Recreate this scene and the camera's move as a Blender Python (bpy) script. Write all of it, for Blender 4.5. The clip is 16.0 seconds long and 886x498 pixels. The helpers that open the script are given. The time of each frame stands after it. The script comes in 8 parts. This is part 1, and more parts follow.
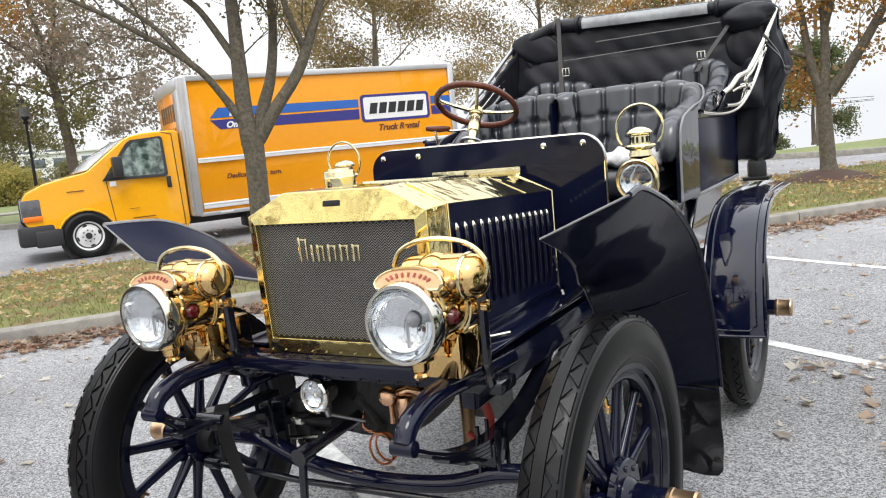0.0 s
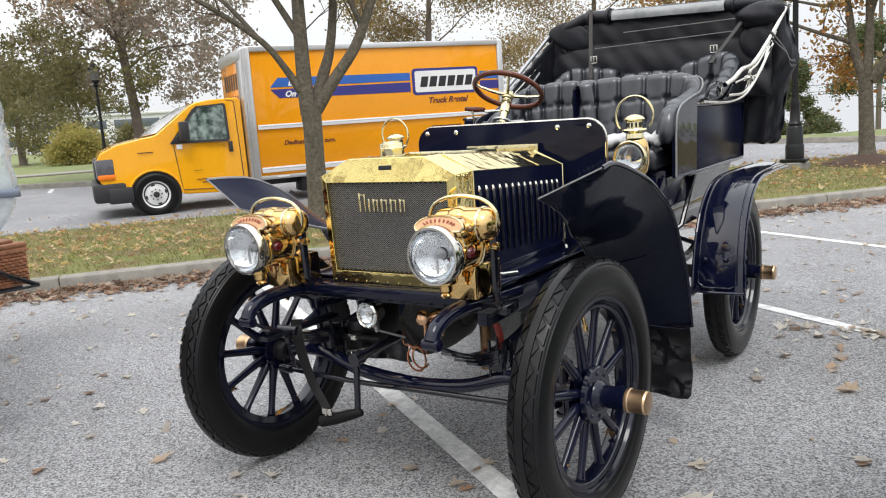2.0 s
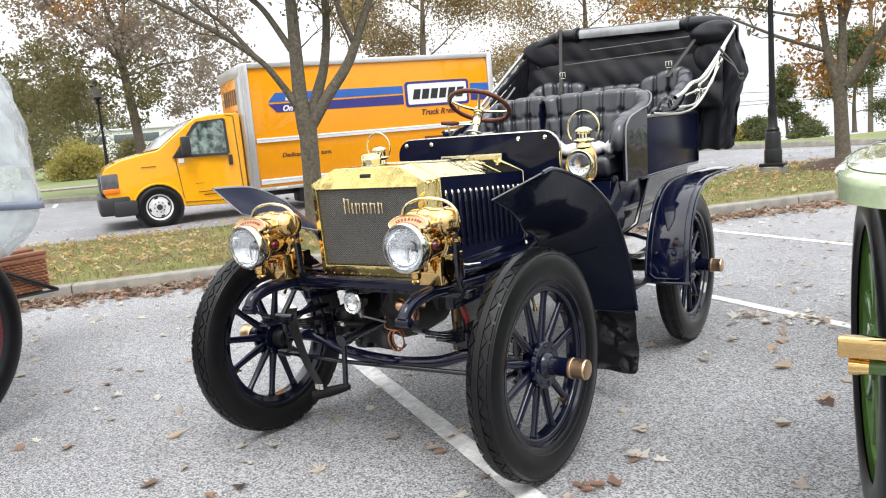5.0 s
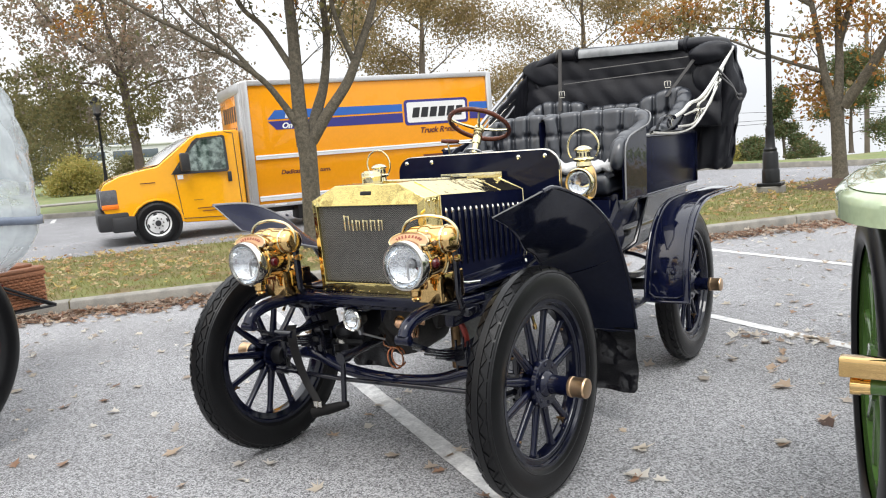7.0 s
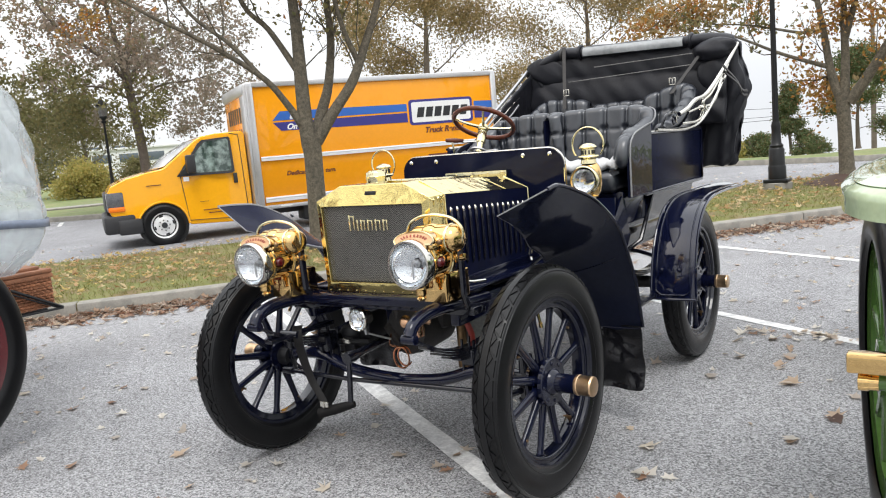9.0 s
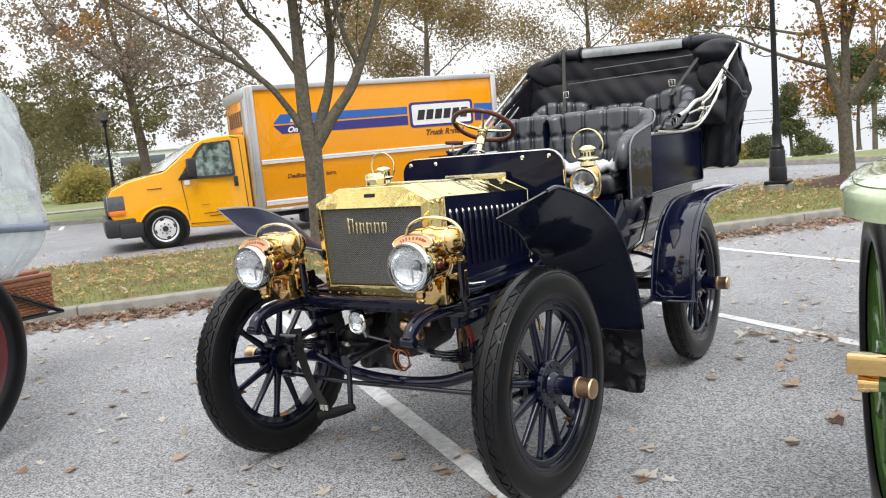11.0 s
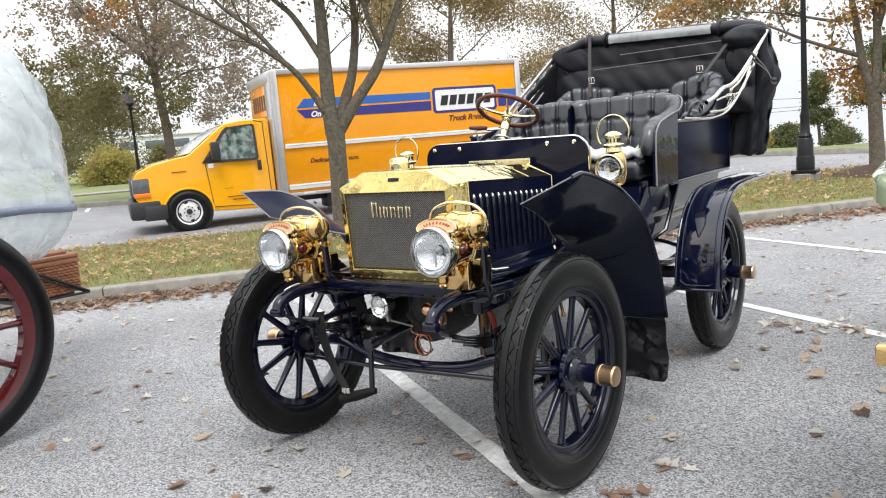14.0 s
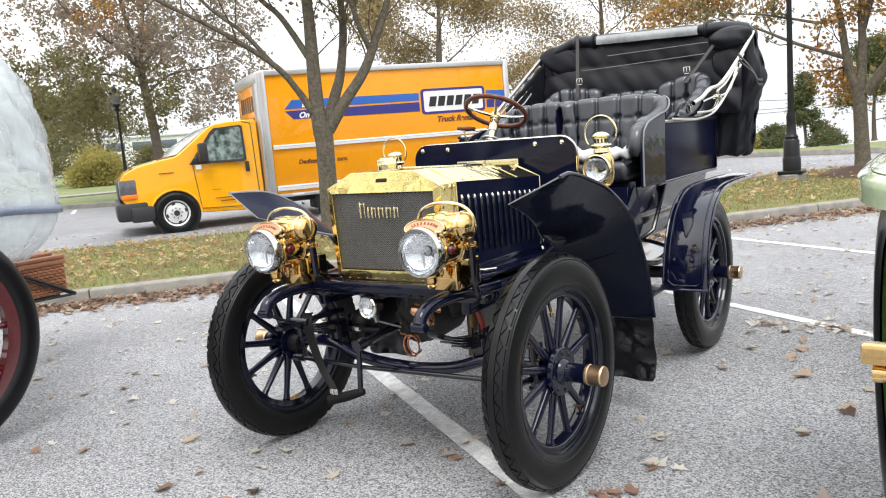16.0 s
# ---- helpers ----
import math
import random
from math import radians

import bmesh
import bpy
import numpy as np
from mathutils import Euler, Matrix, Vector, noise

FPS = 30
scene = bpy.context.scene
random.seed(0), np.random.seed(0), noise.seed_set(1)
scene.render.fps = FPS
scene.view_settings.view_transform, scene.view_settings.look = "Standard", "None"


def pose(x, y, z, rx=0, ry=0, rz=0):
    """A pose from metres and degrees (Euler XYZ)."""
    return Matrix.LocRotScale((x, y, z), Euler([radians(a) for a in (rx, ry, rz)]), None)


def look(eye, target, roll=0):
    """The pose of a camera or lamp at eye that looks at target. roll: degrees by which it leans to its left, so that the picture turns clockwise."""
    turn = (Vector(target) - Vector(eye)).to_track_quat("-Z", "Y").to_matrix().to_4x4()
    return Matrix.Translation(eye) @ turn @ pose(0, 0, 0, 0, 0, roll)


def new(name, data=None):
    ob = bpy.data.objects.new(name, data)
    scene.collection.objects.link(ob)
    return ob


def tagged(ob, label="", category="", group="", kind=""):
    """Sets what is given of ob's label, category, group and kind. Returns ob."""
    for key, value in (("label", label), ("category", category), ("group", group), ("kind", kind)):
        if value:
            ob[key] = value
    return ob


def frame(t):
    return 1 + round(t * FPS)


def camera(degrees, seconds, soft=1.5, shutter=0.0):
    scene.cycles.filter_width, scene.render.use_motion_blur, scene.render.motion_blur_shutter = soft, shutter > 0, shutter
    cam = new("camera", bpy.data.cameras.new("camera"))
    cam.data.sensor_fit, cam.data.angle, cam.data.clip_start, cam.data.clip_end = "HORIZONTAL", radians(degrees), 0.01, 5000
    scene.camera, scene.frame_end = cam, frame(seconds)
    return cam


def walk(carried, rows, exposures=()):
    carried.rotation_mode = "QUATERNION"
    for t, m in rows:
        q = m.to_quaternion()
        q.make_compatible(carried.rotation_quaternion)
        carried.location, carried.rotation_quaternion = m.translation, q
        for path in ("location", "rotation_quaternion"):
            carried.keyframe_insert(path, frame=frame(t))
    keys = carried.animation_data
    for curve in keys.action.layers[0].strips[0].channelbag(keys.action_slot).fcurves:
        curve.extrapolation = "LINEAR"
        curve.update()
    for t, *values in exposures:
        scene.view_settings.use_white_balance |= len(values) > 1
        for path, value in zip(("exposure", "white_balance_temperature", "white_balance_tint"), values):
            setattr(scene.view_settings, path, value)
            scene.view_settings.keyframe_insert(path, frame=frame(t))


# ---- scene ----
cam = camera(58.3, 16.0, soft=1.1)
LIGHTNESS = [(0, 0.61, 6350, 10), (0.5, 0.41, 6350, 10), (1.5, 0.43, 6350, 10), (2.5, 0.49, 6350, 10), (3, 0.70, 6350, 10), (3.5, 0.89, 6350, 10), (4, 0.87, 6350, 10), (5, 0.79, 6350, 10), (7.5, 0.59, 6350, 10), (9, 0.57, 6350, 10), (11.5, 0.55, 6350, 10), (12.5, 0.57, 6350, 10), (13.5, 0.645, 6350, 10), (15, 0.69, 6350, 10), (16, 0.76, 6350, 10)]
PATH = [
    (0, (1.417, -1.928, 1.438), (0.415, -0.218, 1.164), -5.5),
    (0.5, (1.515, -2.119, 1.461), (0.492, -0.435, 1.121), -4.6),
    (1, (1.698, -2.26, 1.458), (0.625, -0.602, 1.145), -4.5),
    (1.5, (1.804, -2.358, 1.473), (0.697, -0.735, 1.096), -4.1),
    (2, (1.836, -2.494, 1.468), (0.736, -0.857, 1.135), -3.9),
    (2.5, (1.88, -2.612, 1.468), (0.845, -0.947, 1.07), -4.0),
    (3, (1.978, -2.696, 1.478), (0.913, -1.041, 1.118), -4.5),
    (3.5, (2.135, -2.79, 1.479), (1.065, -1.135, 1.134), -5.2),
    (4, (2.203, -2.855, 1.486), (1.105, -1.212, 1.181), -5.6),
    (4.5, (2.21, -2.874, 1.486), (1.092, -1.245, 1.176), -4.5),
    (5, (2.216, -2.856, 1.482), (1.115, -1.215, 1.173), -4.8),
    (7.5, (2.206, -2.862, 1.482), (1.109, -1.21, 1.221), -4.4),
    (8, (2.205, -2.861, 1.482), (1.093, -1.22, 1.213), -4.5),
    (8.5, (2.209, -2.852, 1.48), (1.106, -1.205, 1.212), -5.0),
    (9, (2.21, -2.856, 1.479), (1.1, -1.213, 1.214), -5.0),
    (11.5, (2.215, -2.846, 1.477), (1.103, -1.204, 1.219), -5.2),
    (12, (2.21, -2.844, 1.477), (1.091, -1.211, 1.198), -4.9),
    (12.5, (2.206, -2.854, 1.475), (1.056, -1.244, 1.191), -4.4),
    (13, (2.205, -2.855, 1.481), (1.058, -1.24, 1.199), -4.5),
    (13.5, (2.203, -2.844, 1.47), (1.05, -1.238, 1.167), -5.1),
    (14, (2.203, -2.849, 1.472), (1.047, -1.242, 1.184), -4.7),
    (14.5, (2.197, -2.854, 1.477), (1.052, -1.238, 1.198), -4.4),
    (15, (2.192, -2.848, 1.47), (1.063, -1.224, 1.178), -4.6),
    (15.5, (2.195, -2.847, 1.471), (1.069, -1.218, 1.192), -4.8),
    (16, (2.204, -2.845, 1.468), (1.071, -1.222, 1.181), -4.7),
]
walk(cam, [(t, look(eye, target, roll)) for t, eye, target, roll in PATH], LIGHTNESS)

# ---- world, sun, exposure ----
world = bpy.data.worlds.new("overcast_sky")
scene.world = world
world.use_nodes = True
wn, wl = world.node_tree.nodes, world.node_tree.links
wn.clear()
sky = wn.new("ShaderNodeTexSky")
sky.sky_type, sky.sun_disc = "NISHITA", False
sky.sun_elevation, sky.sun_rotation = radians(48), radians(215)
sky.air_density, sky.dust_density = 1.5, 6.0
sky_dim = wn.new("ShaderNodeVectorMath")
sky_dim.operation = "SCALE"
sky_dim.inputs["Scale"].default_value = 0.10
coords = wn.new("ShaderNodeTexCoord")
cloud_noise = wn.new("ShaderNodeTexNoise")
cloud_noise.inputs["Scale"].default_value = 2.2
cloud_noise.inputs["Detail"].default_value = 5
cloud_ramp = wn.new("ShaderNodeValToRGB")
cloud_ramp.color_ramp.elements[0].color = (0.95, 0.97, 1.0, 1)
cloud_ramp.color_ramp.elements[0].position = 0.3
cloud_ramp.color_ramp.elements[1].color = (1.12, 1.12, 1.10, 1)
cloud_ramp.color_ramp.elements[1].position = 0.75
cover = wn.new("ShaderNodeMix")
cover.data_type = "RGBA"
cover.inputs["Factor"].default_value = 0.9
back = wn.new("ShaderNodeBackground")
back.inputs["Strength"].default_value = 1.0
wout = wn.new("ShaderNodeOutputWorld")
wl.new(sky.outputs["Color"], sky_dim.inputs[0])
wl.new(coords.outputs["Generated"], cloud_noise.inputs["Vector"])
wl.new(cloud_noise.outputs["Fac"], cloud_ramp.inputs["Fac"])
wl.new(sky_dim.outputs["Vector"], cover.inputs["A"])
wl.new(cloud_ramp.outputs["Color"], cover.inputs["B"])
height = wn.new("ShaderNodeSeparateXYZ")
rise = wn.new("ShaderNodeMapRange")
rise.inputs["From Min"].default_value, rise.inputs["From Max"].default_value = 0.0, 1.0
rise.inputs["To Min"].default_value, rise.inputs["To Max"].default_value = 0.67, 1.72
lift = wn.new("ShaderNodeVectorMath")
lift.operation = "SCALE"
wl.new(coords.outputs["Generated"], height.inputs["Vector"])
wl.new(height.outputs["Z"], rise.inputs["Value"])
wl.new(rise.outputs["Result"], lift.inputs["Scale"])
wl.new(cover.outputs["Result"], lift.inputs[0])
wl.new(lift.outputs["Vector"], back.inputs["Color"])
wl.new(back.outputs["Background"], wout.inputs["Surface"])
sun = new("sun", bpy.data.lights.new("sun", "SUN"))
sun.data.energy, sun.data.angle, sun.data.color = 1.2, radians(25), (1.0, 0.96, 0.90)
sun.matrix_world = look((0, 0, 30), (0 - 12, 0 + 14, 0))


# ---- materials ----
def nd(nt, kind, **inputs):
    n = nt.nodes.new("ShaderNode" + kind)
    for k, v in inputs.items():
        n.inputs[k.replace("_", " ")].default_value = v
    return n


def mat(name, col, rough=0.5, metal=0.0, var=0.15, big=2.0, fine=60.0, bump=0.0, bump_scale=150.0, coat=0.0, per_piece=0.0, rough_var=0.1, tint=None):
    """A surface with colour variation at two scales, fine relief, and optional shift from piece to piece."""
    m = bpy.data.materials.new(name)
    m.use_nodes = True
    nt = m.node_tree
    b = nt.nodes["Principled BSDF"]
    b.inputs["Metallic"].default_value = metal
    b.inputs["Coat Weight"].default_value = coat
    b.inputs["Coat Roughness"].default_value = 0.04
    if coat >= 0.5:
        b.inputs["Specular IOR Level"].default_value = 0.1
    tc = nd(nt, "TexCoord")
    n1, n2 = nd(nt, "TexNoise", Scale=big, Detail=4.0), nd(nt, "TexNoise", Scale=fine, Detail=3.0)
    nt.links.new(tc.outputs["Object"], n1.inputs["Vector"])
    nt.links.new(tc.outputs["Object"], n2.inputs["Vector"])
    add = nd(nt, "Math")
    add.operation = "ADD"
    nt.links.new(n1.outputs["Fac"], add.inputs[0])
    nt.links.new(n2.outputs["Fac"], add.inputs[1])
    mr = nd(nt, "MapRange")
    mr.inputs["From Min"].default_value, mr.inputs["From Max"].default_value = 0.6, 1.4
    mr.inputs["To Min"].default_value, mr.inputs["To Max"].default_value = 1 - var, 1 + var
    nt.links.new(add.outputs[0], mr.inputs["Value"])
    value = mr.outputs["Result"]
    if per_piece:
        info = nd(nt, "ObjectInfo")
        pr = nd(nt, "MapRange")
        pr.inputs["To Min"].default_value, pr.inputs["To Max"].default_value = 1 - per_piece, 1 + per_piece
        nt.links.new(info.outputs["Random"], pr.inputs["Value"])
        mul = nd(nt, "Math")
        mul.operation = "MULTIPLY"
        nt.links.new(value, mul.inputs[0])
        nt.links.new(pr.outputs["Result"], mul.inputs[1])
        value = mul.outputs[0]
    sc = nd(nt, "VectorMath")
    sc.operation = "SCALE"
    if tint:
        mx = nd(nt, "Mix")
        mx.data_type = "RGBA"
        mx.inputs["A"].default_value, mx.inputs["B"].default_value = (*col, 1), (*tint, 1)
        tn = nd(nt, "TexNoise", Scale=big * 2.7, Detail=6.0)
        nt.links.new(tc.outputs["Object"], tn.inputs["Vector"])
        tr = nd(nt, "MapRange")
        tr.inputs["From Min"].default_value, tr.inputs["From Max"].default_value = 0.42, 0.62
        nt.links.new(tn.outputs["Fac"], tr.inputs["Value"])
        nt.links.new(tr.outputs["Result"], mx.inputs["Factor"])
        nt.links.new(mx.outputs["Result"], sc.inputs[0])
    else:
        sc.inputs[0].default_value = col
    nt.links.new(value, sc.inputs["Scale"])
    nt.links.new(sc.outputs["Vector"], b.inputs["Base Color"])
    rr = nd(nt, "MapRange")
    rr.inputs["From Min"].default_value, rr.inputs["From Max"].default_value = 0.3, 0.7
    rr.inputs["To Min"].default_value, rr.inputs["To Max"].default_value = max(0.0, rough * (1 - rough_var)), min(1.0, rough * (1 + rough_var))
    nt.links.new(n1.outputs["Fac"], rr.inputs["Value"])
    nt.links.new(rr.outputs["Result"], b.inputs["Roughness"])
    if bump:
        n3 = nd(nt, "TexNoise", Scale=bump_scale, Detail=3.0)
        nt.links.new(tc.outputs["Object"], n3.inputs["Vector"])
        bp = nd(nt, "Bump", Strength=bump, Distance=0.004)
        nt.links.new(n3.outputs["Fac"], bp.inputs["Height"])
        nt.links.new(bp.outputs["Normal"], b.inputs["Normal"])
    return m


def leaf_mat(name, stops, rough=0.6):
    """Leaves: each one takes its own colour out of a row of colours, and lets some light through."""
    m = bpy.data.materials.new(name)
    m.use_nodes = True
    nt = m.node_tree
    b = nt.nodes["Principled BSDF"]
    g = nd(nt, "NewGeometry")
    r = nd(nt, "ValToRGB")
    e = r.color_ramp.elements
    r.color_ramp.interpolation = "LINEAR"
    while len(e) < len(stops):
        e.new(0.5)
    for i, c in enumerate(stops):
        e[i].position, e[i].color = i / (len(stops) - 1), (*c, 1)
    nt.links.new(g.outputs["Random Per Island"], r.inputs["Fac"])
    nt.links.new(r.outputs["Color"], b.inputs["Base Color"])
    b.inputs["Roughness"].default_value = rough
    t = nd(nt, "BsdfTranslucent")
    nt.links.new(r.outputs["Color"], t.inputs["Color"])
    mx = nd(nt, "MixShader", Fac=0.42)
    nt.links.new(b.outputs["BSDF"], mx.inputs[1])
    nt.links.new(t.outputs["BSDF"], mx.inputs[2])
    nt.links.new(mx.outputs["Shader"], nt.nodes["Material Output"].inputs["Surface"])
    return m


def glass_mat(name, col=(1, 1, 1), rough=0.0):
    m = bpy.data.materials.new(name)
    m.use_nodes = True
    b = m.node_tree.nodes["Principled BSDF"]
    b.inputs["Base Color"].default_value = (*col, 1)
    b.inputs["Transmission Weight"].default_value = 1.0
    b.inputs["Roughness"].default_value = rough
    b.inputs["IOR"].default_value = 1.45
    return m


def asphalt_mat(name, base, grain=0.5, scale=110.0):
    """Worn tarmac: pale and dark stones in a grey binder, with broad stains."""
    m = bpy.data.materials.new(name)
    m.use_nodes = True
    nt = m.node_tree
    b = nt.nodes["Principled BSDF"]
    tc = nd(nt, "TexCoord")
    v = nd(nt, "TexVoronoi", Scale=scale)
    v2 = nd(nt, "TexNoise", Scale=scale * 2.3, Detail=2.0)
    st = nd(nt, "TexNoise", Scale=0.7, Detail=6.0)
    for n in (v, v2, st):
        nt.links.new(tc.outputs["Object"], n.inputs["Vector"])
    sep = nd(nt, "SeparateColor")
    nt.links.new(v.outputs["Color"], sep.inputs["Color"])
    a = nd(nt, "MapRange")
    a.inputs["To Min"].default_value, a.inputs["To Max"].default_value = 1 - grain, 1 + grain
    nt.links.new(sep.outputs["Red"], a.inputs["Value"])
    c = nd(nt, "MapRange")
    c.inputs["From Min"].default_value, c.inputs["From Max"].default_value = 0.3, 0.7
    c.inputs["To Min"].default_value, c.inputs["To Max"].default_value = 0.28, 1.72
    nt.links.new(v2.outputs["Fac"], c.inputs["Value"])
    d = nd(nt, "MapRange")
    d.inputs["From Min"].default_value, d.inputs["From Max"].default_value = 0.3, 0.7
    d.inputs["To Min"].default_value, d.inputs["To Max"].default_value = 0.82, 1.14
    nt.links.new(st.outputs["Fac"], d.inputs["Value"])
    m1, m2 = nd(nt, "Math"), nd(nt, "Math")
    m1.operation = m2.operation = "MULTIPLY"
    nt.links.new(a.outputs["Result"], m1.inputs[0])
    nt.links.new(c.outputs["Result"], m1.inputs[1])
    nt.links.new(m1.outputs[0], m2.inputs[0])
    nt.links.new(d.outputs["Result"], m2.inputs[1])
    sc = nd(nt, "VectorMath")
    sc.operation = "SCALE"
    sc.inputs[0].default_value = base
    nt.links.new(m2.outputs[0], sc.inputs["Scale"])
    nt.links.new(sc.outputs["Vector"], b.inputs["Base Color"])
    b.inputs["Roughness"].default_value = 0.85
    bp = nd(nt, "Bump", Strength=0.5, Distance=0.003)
    nt.links.new(m1.outputs[0], bp.inputs["Height"])
    nt.links.new(bp.outputs["Normal"], b.inputs["Normal"])
    return m


GUARD_PAINT = mat("guard_enamel", (0.0085, 0.0105, 0.0225), 0.10, 0.0, 0.2, 2, 40, bump=1.0, bump_scale=5.5)
GUARD_PAINT.node_tree.nodes["Bump"].inputs["Distance"].default_value = 0.0025
GUARD_PAINT.node_tree.nodes["Principled BSDF"].inputs["Specular IOR Level"].default_value = 0.15
BODY_NAVY = mat("navy_body_paint", (0.0050, 0.0066, 0.022), 0.20, 0.0, 0.2, 1.5, 30)
BODY_NAVY.node_tree.nodes["Principled BSDF"].inputs["Specular IOR Level"].default_value = 0.035
COACH = mat("navy_coach_paint", (0.0038, 0.0052, 0.0195), 0.12, 0.0, 0.25, 1.5, 30, coat=1.0)
NAVY = mat("navy_chassis_paint", (0.0032, 0.0045, 0.0165), 0.14, 0.0, 0.25, 1.5, 30, coat=0.35)
NAVY.node_tree.nodes["Principled BSDF"].inputs["Specular IOR Level"].default_value = 0.25
BLACK_PAINT = mat("black_enamel", (0.0042, 0.0048, 0.0095), 0.15, 0.0, 0.2, 2, 40, coat=0.35)
BLACK_IRON = mat("black_iron", (0.012, 0.012, 0.014), 0.42, 0.3, 0.3, 6, 80, bump=0.1)
BRASS = mat("polished_brass", (0.74, 0.50, 0.215), 0.06, 1.0, 0.10, 3, 40, bump=0.16, bump_scale=9, rough_var=0.6)
SHELL_BRASS = mat("wavy_polished_brass", (0.78, 0.645, 0.265), 0.09, 1.0, 0.05, 4, 40, bump=1.0, bump_scale=4.5, rough_var=0.3)
SHELL_BRASS.node_tree.nodes["Bump"].inputs["Distance"].default_value = 0.012
PALE_BRASS = mat("pale_brass", (0.74, 0.66, 0.41), 0.12, 1.0, 0.10, 3, 40, bump=0.4, bump_scale=9, rough_var=0.6)
COPPER = mat("copper", (0.72, 0.33, 0.18), 0.25, 1.0, 0.15, 8, 60, bump=0.05)
NICKEL = mat("nickel", (0.66, 0.64, 0.58), 0.12, 1.0, 0.08, 5, 50)
STEEL = mat("dull_steel", (0.45, 0.45, 0.46), 0.35, 1.0, 0.15, 5, 50)
ALLOY = mat("brushed_aluminium", (0.56, 0.56, 0.565), 0.36, 0.8, 0.12, 1, 40)
RUBBER = mat("tyre_rubber", (0.0046, 0.0046, 0.0052), 0.32, 0.0, 0.45, 7, 120, bump=0.12, bump_scale=260)
RUBBER.node_tree.nodes["Principled BSDF"].inputs["Specular IOR Level"].default_value = 0.27
LEATHER = mat("black_leather", (0.0195, 0.0225, 0.030), 0.31, 0.0, 0.25, 5, 90, bump=0.10, bump_scale=160)
LEATHER.node_tree.nodes["Principled BSDF"].inputs["Specular IOR Level"].default_value = 0.9
CLOTH = mat("black_top_cloth", (0.0105, 0.0108, 0.0145), 0.44, 0.0, 0.35, 4, 140, bump=0.2, bump_scale=60)
CLOTH.node_tree.nodes["Principled BSDF"].inputs["Specular IOR Level"].default_value = 0.3
# Grey for dark cord and beads: their bright highlights are painted into the colour.
EDGE_GLINT = mat("grey_piping", (0.20, 0.20, 0.205), 0.35, 0.0, 0.2)
WOOD = mat("varnished_wood", (0.10, 0.028, 0.014), 0.22, 0.0, 0.4, 12, 90, coat=0.5)
STRAP = mat("dark_leather_strap", (0.013, 0.011, 0.010), 0.42, 0.0, 0.3, 12, 100, bump=0.3)
CELLULOID = mat("celluloid_window", (0.27, 0.28, 0.285), 0.06, 0.0, 0.25, 7, 30, bump=0.2, bump_scale=12)
GLASS = glass_mat("lamp_glass")
RED_GLASS = mat("red_jewel_glass", (0.07, 0.004, 0.005), 0.05, 0.0, 0.1, coat=1.0)
MIRROR = mat("silvered_reflector", (0.66, 0.69, 0.72), 0.05, 1.0, 0.12, 20, 60, bump=0.08, bump_scale=20)
LABEL_PLATE = mat("copper_label_plate", (0.66, 0.40, 0.23), 0.35, 0.6, 0.15, 20, 120)
LABEL_INK = mat("label_ink", (0.30, 0.07, 0.045), 0.5)
ENGINE = mat("engine_casting", (0.045, 0.043, 0.042), 0.55, 0.5, 0.4, 9, 70, bump=0.3)
RED_HOSE = mat("red_paint_part", (0.25, 0.03, 0.02), 0.45)
GRILLE = mat("grey_grille_metal", (0.21, 0.205, 0.195), 0.50, 0.3, 0.25, 8, 90)
DARK_CORE = mat("dark_radiator_core", (0.012, 0.012, 0.012), 0.7)
CANVAS = mat("pale_cushion_cloth", (0.50, 0.50, 0.50), 0.7, 0.0, 0.2, 5, 90, bump=0.3)

LOT = asphalt_mat("parking_tarmac", (0.268, 0.268, 0.275), 0.76, 140.0)
ROAD = asphalt_mat("road_tarmac", (0.23, 0.23, 0.24), 0.25, 60.0)
LINE = mat("worn_white_line", (0.66, 0.66, 0.65), 0.8, 0.0, 0.30, 5, 70, bump=0.4, tint=(0.50, 0.50, 0.50))
KERB = mat("kerb_concrete", (0.25, 0.235, 0.205), 0.85, 0.0, 0.22, 2.5, 60, bump=0.4, bump_scale=90, per_piece=0.08, tint=(0.19, 0.18, 0.16))
SOIL = mat("turf_soil", (0.14, 0.15, 0.04), 0.95, 0.0, 0.3, 1.2, 25, bump=0.5, bump_scale=40, tint=(0.16, 0.12, 0.055))
LAWN = mat("far_lawn", (0.135, 0.175, 0.055), 0.95, 0.0, 0.4, 0.5, 9, bump=0.6, bump_scale=20, tint=(0.17, 0.175, 0.07))
MULCH = mat("mulch", (0.055, 0.030, 0.020), 0.95, 0.0, 0.4, 6, 50, bump=0.6, bump_scale=60)
BARK = mat("grey_bark", (0.118, 0.100, 0.072), 0.9, 0.0, 0.5, 9, 60, bump=1.0, bump_scale=70, tint=(0.072, 0.063, 0.046))
FAR_BARK = mat("brown_bark", (0.13, 0.105, 0.085), 0.95, 0.0, 0.3, 2, 14, bump=0.5, bump_scale=18)
GRASS = leaf_mat("grass_blades", [(0.115, 0.135, 0.03), (0.165, 0.175, 0.042), (0.22, 0.205, 0.055), (0.28, 0.22, 0.10)])
FALLEN = leaf_mat("fallen_leaves", [(0.40, 0.24, 0.15), (0.50, 0.42, 0.32), (0.62, 0.57, 0.49), (0.36, 0.28, 0.22), (0.66, 0.62, 0.55), (0.57, 0.53, 0.47), (0.28, 0.23, 0.19)])
LITTER = leaf_mat("leaf_litter", [(0.24, 0.10, 0.06), (0.40, 0.27, 0.18), (0.13, 0.075, 0.05), (0.50, 0.40, 0.30), (0.26, 0.15, 0.10), (0.58, 0.50, 0.41), (0.10, 0.06, 0.045), (0.36, 0.22, 0.14)])
